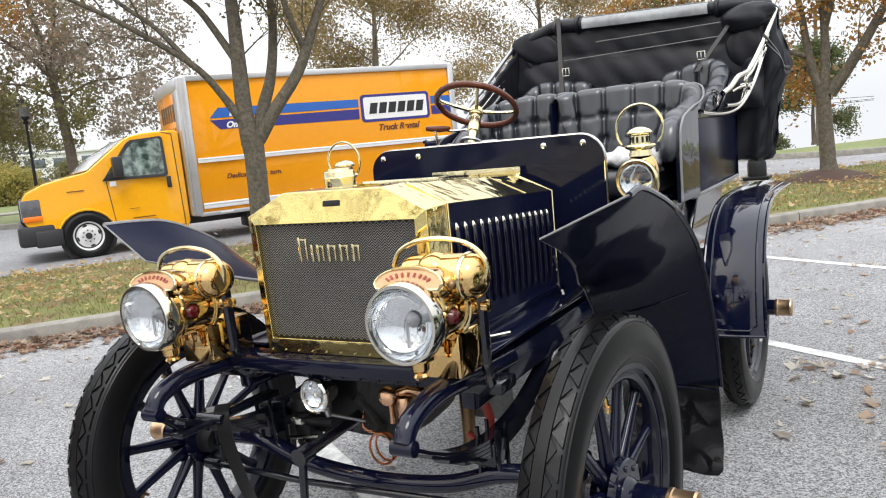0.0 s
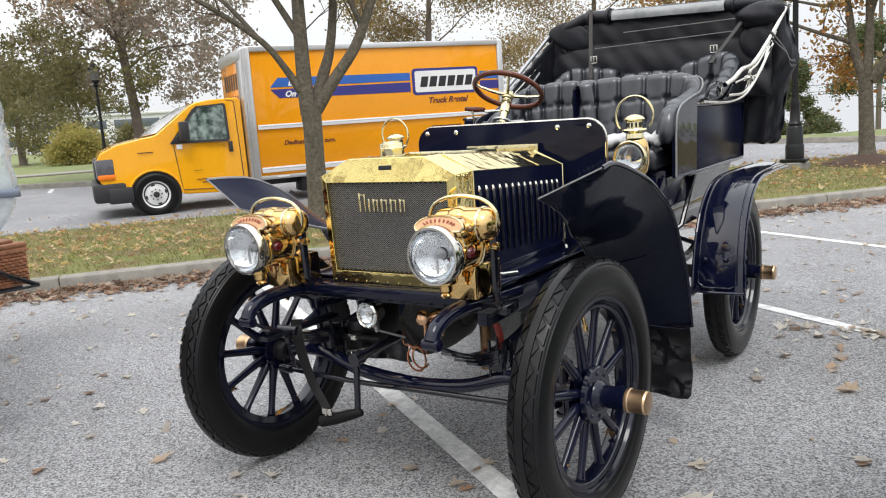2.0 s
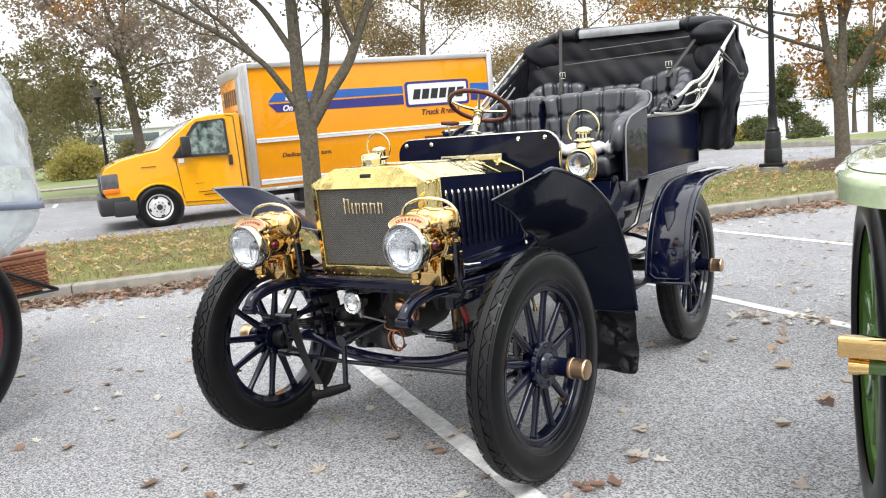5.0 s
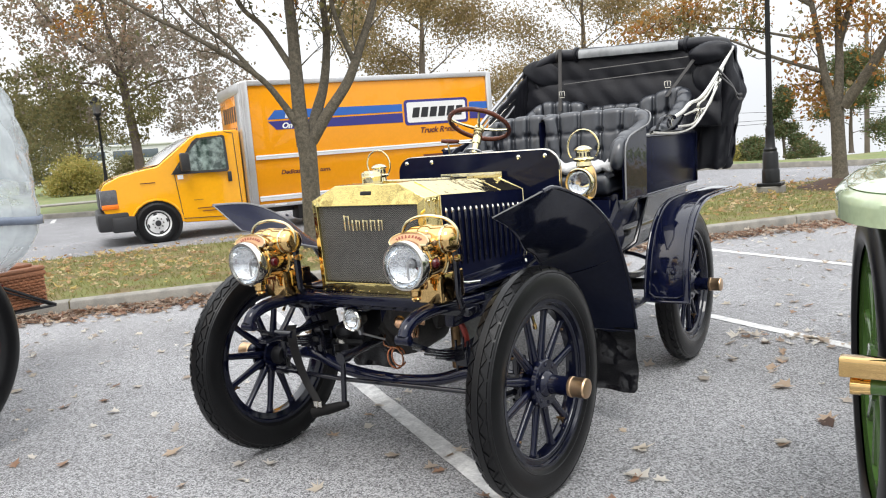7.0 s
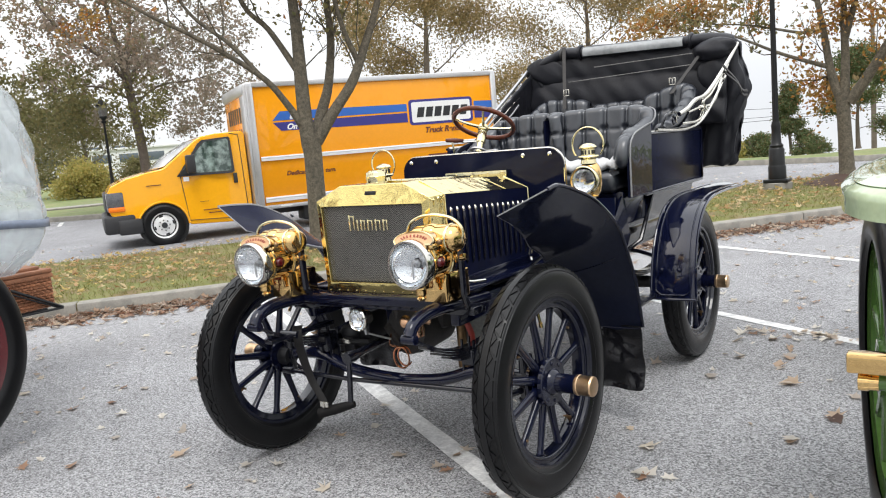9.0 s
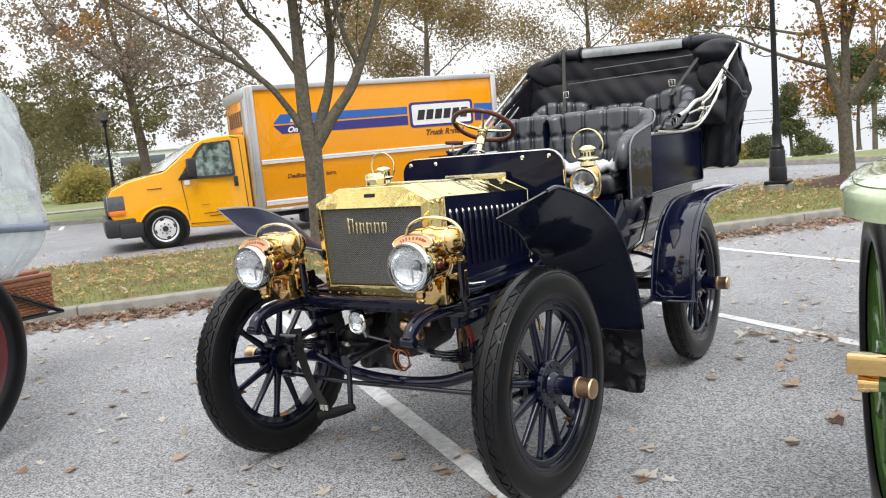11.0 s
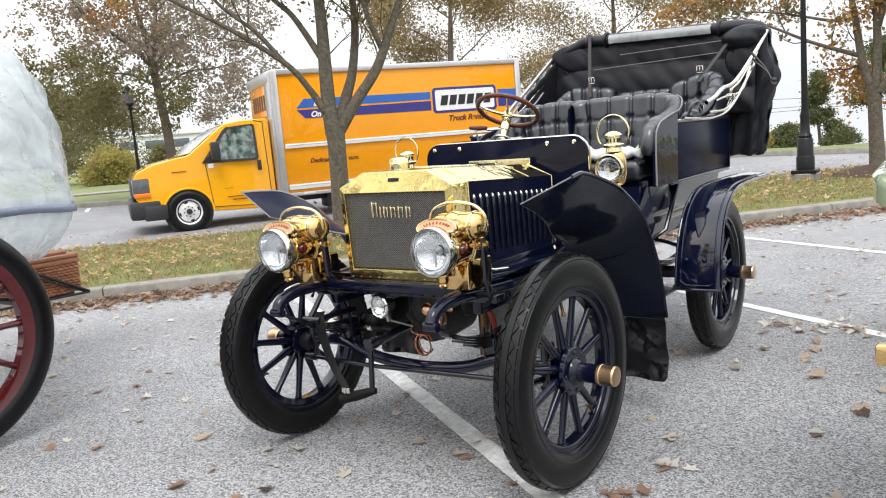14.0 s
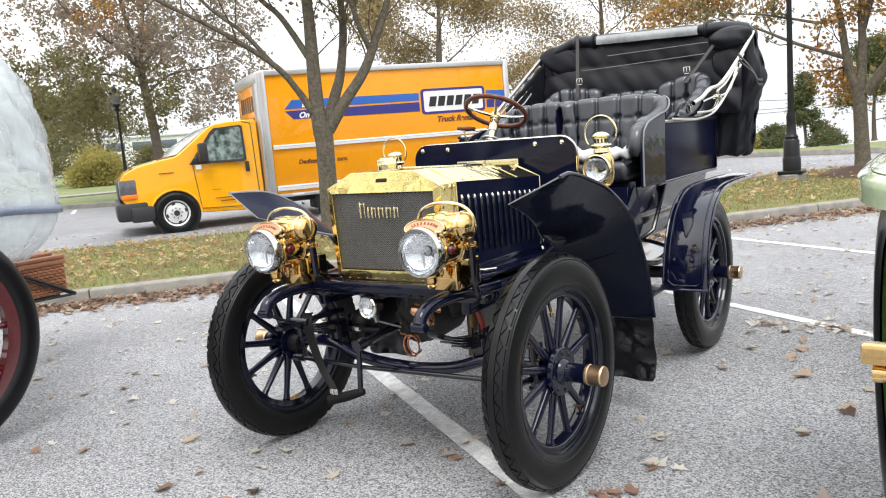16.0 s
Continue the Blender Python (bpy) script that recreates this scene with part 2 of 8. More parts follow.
YELLOWED = leaf_mat("fallen_yellow_leaves", [(0.44, 0.32, 0.09), (0.50, 0.38, 0.18), (0.33, 0.18, 0.08), (0.56, 0.46, 0.28), (0.40, 0.22, 0.10)])
CROWN_BROWN = leaf_mat("brown_green_foliage", [(0.19, 0.18, 0.10), (0.29, 0.21, 0.15), (0.16, 0.165, 0.09), (0.38, 0.23, 0.14), (0.27, 0.20, 0.15), (0.21, 0.19, 0.12)])
CROWN_GREY = leaf_mat("grey_brown_foliage", [(0.25, 0.22, 0.17), (0.32, 0.25, 0.20), (0.20, 0.19, 0.13), (0.36, 0.27, 0.21), (0.28, 0.24, 0.19)])
CROWN_GOLD = leaf_mat("golden_foliage", [(0.35, 0.25, 0.115), (0.28, 0.22, 0.11), (0.40, 0.27, 0.125), (0.24, 0.21, 0.10)])
CROWN_ORANGE = leaf_mat("orange_foliage", [(0.42, 0.17, 0.035), (0.36, 0.20, 0.04), (0.26, 0.17, 0.045), (0.34, 0.12, 0.03)])
CROWN_GREEN = leaf_mat("green_foliage", [(0.085, 0.125, 0.05), (0.115, 0.155, 0.06), (0.14, 0.16, 0.065), (0.20, 0.14, 0.06)])
CROWN_OLIVE = leaf_mat("olive_foliage", [(0.17, 0.16, 0.06), (0.22, 0.19, 0.075), (0.12, 0.125, 0.05), (0.20, 0.16, 0.075)])
BUSH_YELLOW = leaf_mat("yellow_bush_foliage", [(0.38, 0.31, 0.08), (0.28, 0.27, 0.07), (0.44, 0.34, 0.10), (0.20, 0.22, 0.06)])

YELLOW = mat("yellow_truck_paint", (0.77, 0.30, 0.006), 0.28, 0.0, 0.05, 0.8, 20, coat=0.6)
CAB_YELLOW = mat("yellow_cab_paint", (0.88, 0.40, 0.008), 0.22, 0.0, 0.05, 0.8, 20, coat=0.8)
WHITE = mat("white_paint", (0.74, 0.74, 0.73), 0.4, 0.0, 0.07, 2, 30)
BLUE = mat("blue_vinyl", (0.02, 0.11, 0.42), 0.4, 0.0, 0.06)
INDIGO = mat("indigo_vinyl", (0.028, 0.025, 0.19), 0.4, 0.0, 0.06)
BLACK_VINYL = mat("black_vinyl", (0.012, 0.012, 0.014), 0.45)
BROWN_INK = mat("brown_vinyl", (0.12, 0.03, 0.01), 0.5)
PLASTIC = mat("black_plastic", (0.022, 0.022, 0.024), 0.5, 0.0, 0.2, 5, 60, bump=0.2)
AMBER = mat("amber_lens", (0.80, 0.18, 0.01), 0.2, coat=0.8)
CLEAR_LENS = mat("headlight_lens", (0.10, 0.10, 0.11), 0.06, 0.0, 0.3, 20, 60, coat=1.0)
# Opaque pale grey: the sky's reflection is put into the base colour.
WINDSCREEN = mat("windscreen_glass", (0.60, 0.62, 0.64), 0.05, 0.0, 0.2, coat=1.0)
WHEEL_STEEL = mat("painted_wheel_steel", (0.80, 0.80, 0.79), 0.36, 0.2, 0.12, 8, 60)
# Opaque pane; green-grey mottles paint in reflections and the view through it.
MOTTLED_PANE = mat("tinted_window", (0.03, 0.05, 0.042), 0.03, 0.0, 0.5, 3.0, 14, coat=1.0, tint=(0.22, 0.28, 0.255))
POST_PAINT = mat("black_post_paint", (0.007, 0.0075, 0.008), 0.35, 0.0, 0.3, 4, 40, bump=0.1)
POST_PAINT.node_tree.nodes["Principled BSDF"].inputs["Specular IOR Level"].default_value = 0.3
FROSTED = mat("frosted_lantern", (0.12, 0.12, 0.115), 0.3)
FAR_WALL = mat("pale_far_wall", (0.62, 0.62, 0.61), 0.8, 0.0, 0.08, 0.3, 3)
FAR_PANE = mat("far_window_pane", (0.10, 0.12, 0.14), 0.15)
RED_PAINT = mat("dark_red_paint", (0.066, 0.006, 0.008), 0.18, 0.0, 0.2, 3, 50, coat=0.8)
GREEN_PAINT = mat("light_green_paint", (0.42, 0.50, 0.32), 0.12, 0.0, 0.15, 2, 40, coat=1.0)
DEEP_GREEN = mat("green_wheel_paint", (0.052, 0.105, 0.024), 0.2, 0.0, 0.2, 4, 50, coat=0.8)
WICKER = mat("wicker_cane", (0.30, 0.125, 0.06), 0.6, 0.0, 0.35, 12, 120, bump=0.3, per_piece=0.2)


# ---- mesh tools ----
class Geo:
    """Gathers the points and faces of one mesh."""

    def __init__(self):
        self.v, self.f = [], []

    def add(self, verts, faces, m=None):
        o = len(self.v)
        self.v += [tuple(m @ Vector(p)) for p in verts] if m is not None else [tuple(p) for p in verts]
        self.f += [tuple(i + o for i in q) for q in faces]
        return self

    def box(self, c, s, bevel=0.0, m=None, seg=2):
        bm = bmesh.new()
        bmesh.ops.create_cube(bm, size=1.0, matrix=Matrix.LocRotScale(None, None, Vector(s)))
        if bevel:
            bmesh.ops.bevel(bm, geom=list(bm.edges), offset=min(bevel, min(s) * 0.45), segments=seg, profile=0.5, affect="EDGES")
        bm.verts.index_update()
        t = Matrix.Translation(c) if m is None else m @ Matrix.Translation(c)
        self.add([v.co for v in bm.verts], [[v.index for v in q.verts] for q in bm.faces], t)
        bm.free()
        return self

    def tube(self, pts, r, n=10, caps=True, flat=1.0):
        """A round bar along points; r: one radius or one for each point."""
        pts = [Vector(p) for p in pts]
        rs = r if isinstance(r, (list, tuple)) else [r] * len(pts)
        o = len(self.v)
        prev = None
        for i, p in enumerate(pts):
            d = (pts[min(i + 1, len(pts) - 1)] - pts[max(i - 1, 0)]).normalized()
            ref = prev if prev is not None else (Vector((0, 0, 1)) if abs(d.z) < 0.9 else Vector((1, 0, 0)))
            a = (ref - d * ref.dot(d)).normalized()
            prev = a
            b = d.cross(a)
            for k in range(n):
                t = 2 * math.pi * k / n
                self.v.append(tuple(p + (a * math.cos(t) + b * math.sin(t) * flat) * rs[i]))
        for i in range(len(pts) - 1):
            for k in range(n):
                self.f.append((o + i * n + k, o + i * n + (k + 1) % n, o + (i + 1) * n + (k + 1) % n, o + (i + 1) * n + k))
        if caps:
            self.f.append(tuple(o + k for k in reversed(range(n))))
            self.f.append(tuple(o + (len(pts) - 1) * n + k for k in range(n)))
        return self

    def lathe(self, prof, n=32, m=None, closed=False):
        """Turns a profile of (radius, height) about the z axis of m."""
        verts, faces = [], []
        k = len(prof)
        for i in range(n):
            t = 2 * math.pi * i / n
            verts += [(r * math.cos(t), r * math.sin(t), h) for r, h in prof]
        for i in range(n):
            a, b = i * k, ((i + 1) % n) * k
            for j in range(k if closed else k - 1):
                j2 = (j + 1) % k
                faces.append((a + j, b + j, b + j2, a + j2))
        return self.add(verts, faces, m)

    def sheet(self, grid, thick):
        """A curved plate of even thickness through a grid of points."""
        g = np.array(grid, float)
        du, dv = np.gradient(g, axis=0), np.gradient(g, axis=1)
        nn = np.cross(du, dv)
        nn /= np.linalg.norm(nn, axis=2, keepdims=True) + 1e-12
        a, b = g + nn * thick / 2, g - nn * thick / 2
        r, c = g.shape[:2]
        idx = lambda i, j, s: s * r * c + i * c + j
        faces = []
        for i in range(r - 1):
            for j in range(c - 1):
                faces.append((idx(i, j, 0), idx(i + 1, j, 0), idx(i + 1, j + 1, 0), idx(i, j + 1, 0)))
                faces.append((idx(i, j, 1), idx(i, j + 1, 1), idx(i + 1, j + 1, 1), idx(i + 1, j, 1)))
        rim = [(i, 0) for i in range(r)] + [(r - 1, j) for j in range(1, c)] + [(i, c - 1) for i in range(r - 2, -1, -1)] + [(0, j) for j in range(c - 2, 0, -1)]
        for (i, j), (k, l) in zip(rim, rim[1:] + rim[:1]):
            faces.append((idx(i, j, 0), idx(i, j, 1), idx(k, l, 1), idx(k, l, 0)))
        return self.add(np.concatenate([a.reshape(-1, 3), b.reshape(-1, 3)]).tolist(), faces)

    def prism(self, poly, depth, m=None):
        """A flat outline in x, y pushed out along z."""
        n = len(poly)
        verts = [(x, y, 0) for x, y in poly] + [(x, y, depth) for x, y in poly]
        faces = [tuple(reversed(range(n))), tuple(range(n, 2 * n))] + [(i, (i + 1) % n, n + (i + 1) % n, n + i) for i in range(n)]
        return self.add(verts, faces, m)


def as_mesh(name, geo, material, sharp=38):
    me = bpy.data.meshes.new(name)
    me.from_pydata(geo.v, [], geo.f)
    me.validate()
    bm = bmesh.new()
    bm.from_mesh(me)
    bmesh.ops.recalc_face_normals(bm, faces=bm.faces)
    bm.to_mesh(me)
    bm.free()
    me.shade_smooth()
    if sharp:
        me.set_sharp_from_angle(angle=radians(sharp))
    for m in material if isinstance(material, (list, tuple)) else [material]:
        me.materials.append(m)
    return me


def part(name, geo, material, parent, label="", sharp=38, m=None):
    ob = new(name, as_mesh(name, geo, material, sharp))
    ob.parent = parent
    if m is not None:
        ob.matrix_basis = m
    return tagged(ob, label) if label else ob


def alike(name, geo, material, places, parent):
    """Alike pieces on one mesh, each an object of its own."""
    me = as_mesh(name, geo, material)
    for m in places:
        ob = new(name, me)
        ob.parent, ob.matrix_basis = parent, m


def thing(name, label, category, group="", kind="", m=None):
    ob = new(name)
    ob.empty_display_size = 0.1
    if m is not None:
        ob.matrix_basis = m
    return tagged(ob, label, category, group, kind)


def solid(name, geo, material, label, category, kind="", group="", sharp=38):
    return tagged(new(name, as_mesh(name, geo, material, sharp)), label, category, group, kind)


def smooth(pts, n=8):
    """A rounded line through points."""
    p = [Vector(q) for q in pts]
    p = [p[0] * 2 - p[1]] + p + [p[-1] * 2 - p[-2]]
    out = []
    for i in range(1, len(p) - 2):
        for k in range(n):
            t = k / n
            a, b, c, d = p[i - 1], p[i], p[i + 1], p[i + 2]
            out.append(0.5 * ((2 * b) + (c - a) * t + (2 * a - 5 * b + 4 * c - d) * t * t + (3 * b - a - 3 * c + d) * t ** 3))
    return out + [p[-2]]


def ring(c, r, axis="y", n=32, a0=0.0, a1=360.0):
    out = []
    for i in range(n + 1):
        t = radians(a0 + (a1 - a0) * i / n)
        u, v = r * math.cos(t), r * math.sin(t)
        d = {"x": (0, u, v), "y": (u, 0, v), "z": (u, v, 0)}[axis]
        out.append(Vector(c) + Vector(d))
    return out


def along(d, at=(0, 0, 0)):
    """A pose whose z axis points along d."""
    return Matrix.Translation(at) @ Vector(d).to_track_quat("Z", "Y").to_matrix().to_4x4()


def word(name, text, size, material, parent, m, shear=0.0, label="", bold=0.0):
    cu = bpy.data.curves.new(name, "FONT")
    cu.body, cu.size, cu.extrude, cu.shear, cu.offset = text, size, 0.001, shear, bold
    tmp = new(name, cu)
    me = bpy.data.meshes.new_from_object(tmp)
    bpy.data.objects.remove(tmp)
    me.materials.append(material)
    ob = new(name, me)
    ob.parent, ob.matrix_basis = parent, m
    return tagged(ob, label) if label else ob


PLASTIC_SHEET = mat("clear_plastic_sheet", (0.72, 0.77, 0.79), 0.16, 0.0, 0.12, 3, 18, bump=1.0, bump_scale=9, coat=0.6)
pt = PLASTIC_SHEET.node_tree
p_mix, p_clear, p_noise, p_range = nd(pt, "MixShader"), nd(pt, "BsdfTransparent"), nd(pt, "TexNoise", Scale=4.0, Detail=6.0, Distortion=1.5), nd(pt, "MapRange")
p_range.inputs["From Min"].default_value, p_range.inputs["From Max"].default_value = 0.35, 0.65
p_range.inputs["To Min"].default_value, p_range.inputs["To Max"].default_value = 0.55, 0.22
pt.links.new(p_noise.outputs["Fac"], p_range.inputs["Value"])
pt.links.new(p_range.outputs["Result"], p_mix.inputs["Fac"])
pt.links.new(p_clear.outputs["BSDF"], p_mix.inputs[1])
pt.links.new(pt.nodes["Principled BSDF"].outputs["BSDF"], p_mix.inputs[2])
pt.links.new(p_mix.outputs["Shader"], pt.nodes["Material Output"].inputs["Surface"])
BODY_BAND = mat("blue_grey_band", (0.17, 0.20, 0.26), 0.25, 0.0, 0.2, 4, 30, bump=0.5, bump_scale=9)


# ---- ground ----
KA = radians(48.8)
K, KN, K0 = Vector((math.cos(KA), math.sin(KA))), Vector((-math.sin(KA), math.cos(KA))), Vector((-5.766, 1.575))


def at_kerb(s, d, z=0.0):
    """A place s metres along the kerb and d metres behind its face."""
    p = K0 + K * s + KN * d
    return Vector((p.x, p.y, z))


def far_edge(s):
    return max(7.5, min(24.0, 18.3 - 0.55 * (min(s, 8.0) + 3.1), 12.2 - 2.0 * (s - 15.9)))


def crest(s):
    return 3.2 + max(0.0, min(1.0, (11.0 - s) / 14.0)) * 72.0


def strip_z(d):
    return 0.135 + 0.05 * min(1.0, d / 2.5) + (0.012 * math.sin(d * 2.0))


def ground_sheet():
    ss = [-2000, -700, -250, -120, -70, -45, -30, -22, -16] + [-12 + i for i in range(46)] + [38, 44, 55, 75, 120, 250, 700, 2000]
    cols = [(-2000, 0), (-500, 0), (-100, 0), (-40, 0), (-20, 0), (-12, 0), (-8, 0), (-5, 0), (-3, 0), (-1.5, 0), (0.02, 0)]
    strip = [0.02, 0.2, 0.6, 1.2, 1.8, 2.4, 2.7, 3.1, 3.5, 3.8, 4.02]
    verts, faces, mats = [], [], []
    total = None
    for s in ss:
        row = [at_kerb(s, d, z) for d, z in cols]
        for d in strip:
            row.append(at_kerb(s, d, strip_z(d) + 0.012 * noise.noise((s * 0.8, d * 0.8, 0))))
        fe = far_edge(s)
        for q in (0.0, 0.1, 0.3, 0.6, 0.85, 1.0):
            row.append(at_kerb(s, 4.1 + (fe - 4.1) * q, 0.055 + 0.02 * math.sin(q * math.pi)))
        row.append(at_kerb(s, fe + 0.02, 0.17))
        c = crest(s)
        for q in (0.15, 0.4, 0.7, 1.0):
            row.append(at_kerb(s, fe + c * q, 0.17 + (0.10 if s < 8 else 0.03) * math.sin(q * math.pi / 2)))
        for far, drop in ((40, 3.4), (150, 12), (500, 38), (2000, 150)):
            row.append(at_kerb(s, fe + c + far, 0.27 - drop))
        total = len(row)
        verts += [tuple(p) for p in row]
    for i in range(len(ss) - 1):
        for j in range(total - 1):
            faces.append((i * total + j, (i + 1) * total + j, (i + 1) * total + j + 1, i * total + j + 1))
            mats.append(0 if j < 10 else 1 if j < 21 else 2 if j < 27 else 3)
    me = bpy.data.meshes.new("ground")
    me.from_pydata(verts, [], faces)
    for m in (LOT, SOIL, ROAD, LAWN):
        me.materials.append(m)
    me.polygons.foreach_set("material_index", mats)
    me.shade_smooth()
    me.set_sharp_from_angle(angle=radians(30))
    return tagged(new("ground", me), "grey tarmac parking lot, turf strip, road and far lawn", "ground", kind="structure")


ground = ground_sheet()


def kerb_row():
    run = thing("kerb", "pale concrete kerb along the turf strip, with open joints", "kerb", kind="structure")
    prof = [(0.0, -0.05), (0.0, 0.118), (0.008, 0.134), (0.025, 0.143), (0.15, 0.146), (0.16, 0.14), (0.16, -0.05)]
    g = Geo()
    n = 7
    for i in range(n):
        x = 2.985 * i / (n - 1)
        w = 0.003 * math.sin(i * 2.1)
        g.v += [(x, a + w, h + (0.0015 * math.sin(i * 3.3) if h > 0.1 else 0)) for a, h in prof]
    k = len(prof)
    for i in range(n - 1):
        for j in range(k - 1):
            g.f.append((i * k + j, (i + 1) * k + j, (i + 1) * k + j + 1, i * k + j + 1))
    g.f += [tuple(range(k)), tuple((n - 1) * k + j for j in reversed(range(k)))]
    me = as_mesh("kerb_stone", g, KERB, 30)
    first = 0.27
    for i in range(-9, 14):
        ob = new("kerb_stone", me)
        ob.parent = run
        ob.matrix_basis = Matrix.Translation(at_kerb(first + 3.0 * i, 0.0)) @ pose(0, 0, 0, 0, 0, 48.8)


kerb_row()


def painted_line(a, b, w, lift=0.0):
    a, b = Vector((*a, lift)), Vector((*b, lift))
    d = (b - a).normalized()
    n = Vector((-d.y, d.x, 0)) * w / 2
    g = Geo()
    k = max(8, int((b - a).length / 0.12))
    rng = random.Random(int(a.x * 100))
    for i in range(k + 1):
        p = a.lerp(b, i / k)
        g.v += [tuple(p - n * rng.uniform(0.94, 1.04) + Vector((0, 0, 0.004))), tuple(p + n * rng.uniform(0.94, 1.04) + Vector((0, 0, 0.004)))]
    g.f += [(2 * i, 2 * i + 2, 2 * i + 3, 2 * i + 1) for i in range(k)]
    return solid("parking_line", g, LINE, "worn white painted parking line on grey tarmac", "road marking", "structure", "parking lines")


painted_line((-4.4, 3.13), (2.4, -1.31), 0.108)
painted_line((-2.15, 4.87), (4.6, 0.83), 0.10)
painted_line((-0.85, 6.84), (6.2, 2.91), 0.10)
painted_line((-7.0, 1.0), (-0.2, -3.6), 0.10)
painted_line((-19.3, 9.75), (-20.9, 10.8), 0.12, 0.066)


def far_kerb():
    """Low concrete edging between the road and the far lawn."""
    rows = []
    for s in range(-40, 34):
        fe = far_edge(s)
        rows.append([at_kerb(s, fe - 0.06, 0.03), at_kerb(s, fe - 0.06, 0.185), at_kerb(s, fe - 0.04, 0.20), at_kerb(s, fe + 0.10, 0.20), at_kerb(s, fe + 0.12, 0.10)])
    solid("kerb", Geo().sheet([[tuple(p) for p in r] for r in rows], 0.02), KERB, "pale concrete edging along the far lawn", "kerb", "structure")


far_kerb()
solid("footpath", Geo().sheet([[tuple(at_kerb(q, 24.6, 0.215)), tuple(at_kerb(q, 25.9, 0.225))] for q in range(-40, 5, 3)], 0.05), KERB, "pale concrete footpath across the far lawn", "footpath", "structure")


# ---- leaves, grass ----
def leaf_shape(rng, size, curl):
    """A small five-pointed dry leaf, cupped."""
    pts = [(0, -0.42), (0.16, -0.22), (0.46, -0.26), (0.25, -0.02), (0.44, 0.26), (0.15, 0.22), (0, 0.58), (-0.15, 0.22), (-0.44, 0.26), (-0.25, -0.02), (-0.46, -0.26), (-0.16, -0.22)]
    sx = rng.uniform(0.55, 1.0)
    k, k2, tip = rng.uniform(0.2, 1.0) * curl, rng.uniform(0.2, 1.0) * curl, rng.uniform(-0.1, 1.0) * curl
    out = [(0, 0, 0.004)]
    for x, y in pts:
        x, y = x * sx + rng.uniform(-0.11, 0.11), y + rng.uniform(-0.11, 0.11)
        out.append((x * size, y * size, max(0.0, abs(x) * 1.3 * (k if x > 0 else k2) + y * abs(y) * tip + rng.uniform(-0.05, 0.05) * curl) * size + 0.003))
    return out, [(0, i, i % 12 + 1) for i in range(1, 13)]


def leaf_carpet(name, places, material, label, sizes, curl=0.5, seed=1):
    rng = random.Random(seed)
    g = Geo()
    for p in places:
        v, f = leaf_shape(rng, rng.uniform(*sizes), curl)
        m = Matrix.Translation(p) @ Euler((rng.uniform(-0.2, 0.2), rng.uniform(-0.2, 0.2), rng.uniform(0, 6.28))).to_matrix().to_4x4()
        g.add(v, f, m)
    me = bpy.data.meshes.new(name)
    me.from_pydata(g.v, [], g.f)
    me.materials.append(material)
    return tagged(new(name, me), label, "leaves", kind="stuff")


rng = random.Random(5)
brown_spots = [(-2.56, -0.16), (-2.40, 0.02), (-2.63, 0.26), (-1.63, -0.73), (-1.88, -0.85), (-0.41, -0.69), (-0.81, -0.84), (-0.09, 0.02), (0.17, 0.13), (0.18, 0.20), (0.16, -0.02), (0.22, -0.04), (0.54, -0.18), (0.93, -0.10), (1.00, -0.07), (1.05, -0.03), (0.98, -0.12), (1.05, 0.21), (0.96, 2.66), (1.11, 2.55), (1.04, 2.65), (1.66, 1.17), (-0.47, -0.80)]
leaf_carpet("broad_leaves", [Vector((x, y, 0.004)) for x, y in brown_spots], LITTER, "broad dry brown leaves lying beside the painted line", (0.07, 0.105), 0.4, 10)
pale_spots = [(-2.47, 0.31), (-1.49, -0.14), (-1.78, -0.38), (-1.20, -0.40), (-0.81, -0.65), (-0.74, -0.37), (-0.19, -0.41), (-4.58, 0.97), (-3.13, 1.01), (0.54, -0.36), (0.97, 0.52), (1.53, 0.82), (1.70, 0.23), (1.01, 2.08), (1.28, 2.15), (1.37, 1.64), (-0.57, 0.44), (-0.55, 0.12), (-3.25, -0.08), (-3.91, 1.38), (-3.04, 1.42)]
leaf_carpet("pale_leaves", [Vector((x, y, 0.004)) for x, y in pale_spots], FALLEN, "broad pale dry leaves lying on the tarmac", (0.075, 0.115), 0.4, 16)
seen = [(1.01, 2.12), (0.95, 1.67), (1.28, 2.19), (1.38, 1.66), (1.66, 1.21), (1.53, 0.84), (0.96, 0.54), (1.05, 0.24), (1.02, 2.71), (1.12, 2.57), (0.89, 2.67), (1.27, 1.97), (0.57, 1.82), (0.91, 2.47), (1.26, 2.33), (1.70, 1.53)]
leaf_carpet("curled_leaves", [Vector((x, y, 0.004)) for x, y in seen], FALLEN, "curled pale dry leaves lying beside the car's wheels", (0.085, 0.135), 0.7, 15)
lot = []
while len(lot) < 1250:
    s, d = rng.uniform(-9, 16), -abs(rng.gauss(0, 3.2)) - 0.15
    lot.append(at_kerb(s, d, 0.003))
for i in range(170):
    lot.append(Vector((rng.uniform(0.9, 4.2), rng.uniform(2.3, 6.2), 0.003)))
for i in range(40):
    a, q = rng.uniform(0, 6.28), abs(rng.gauss(0, 0.25))
    lot.append(Vector((1.35 + q * math.cos(a), 2.75 + 0.6 * q * math.sin(a), 0.004)))
leaf_carpet("scattered_leaves", lot, FALLEN, "dry brown and tan leaves scattered on the tarmac", (0.038, 0.095), 0.6, 11)
drift = []
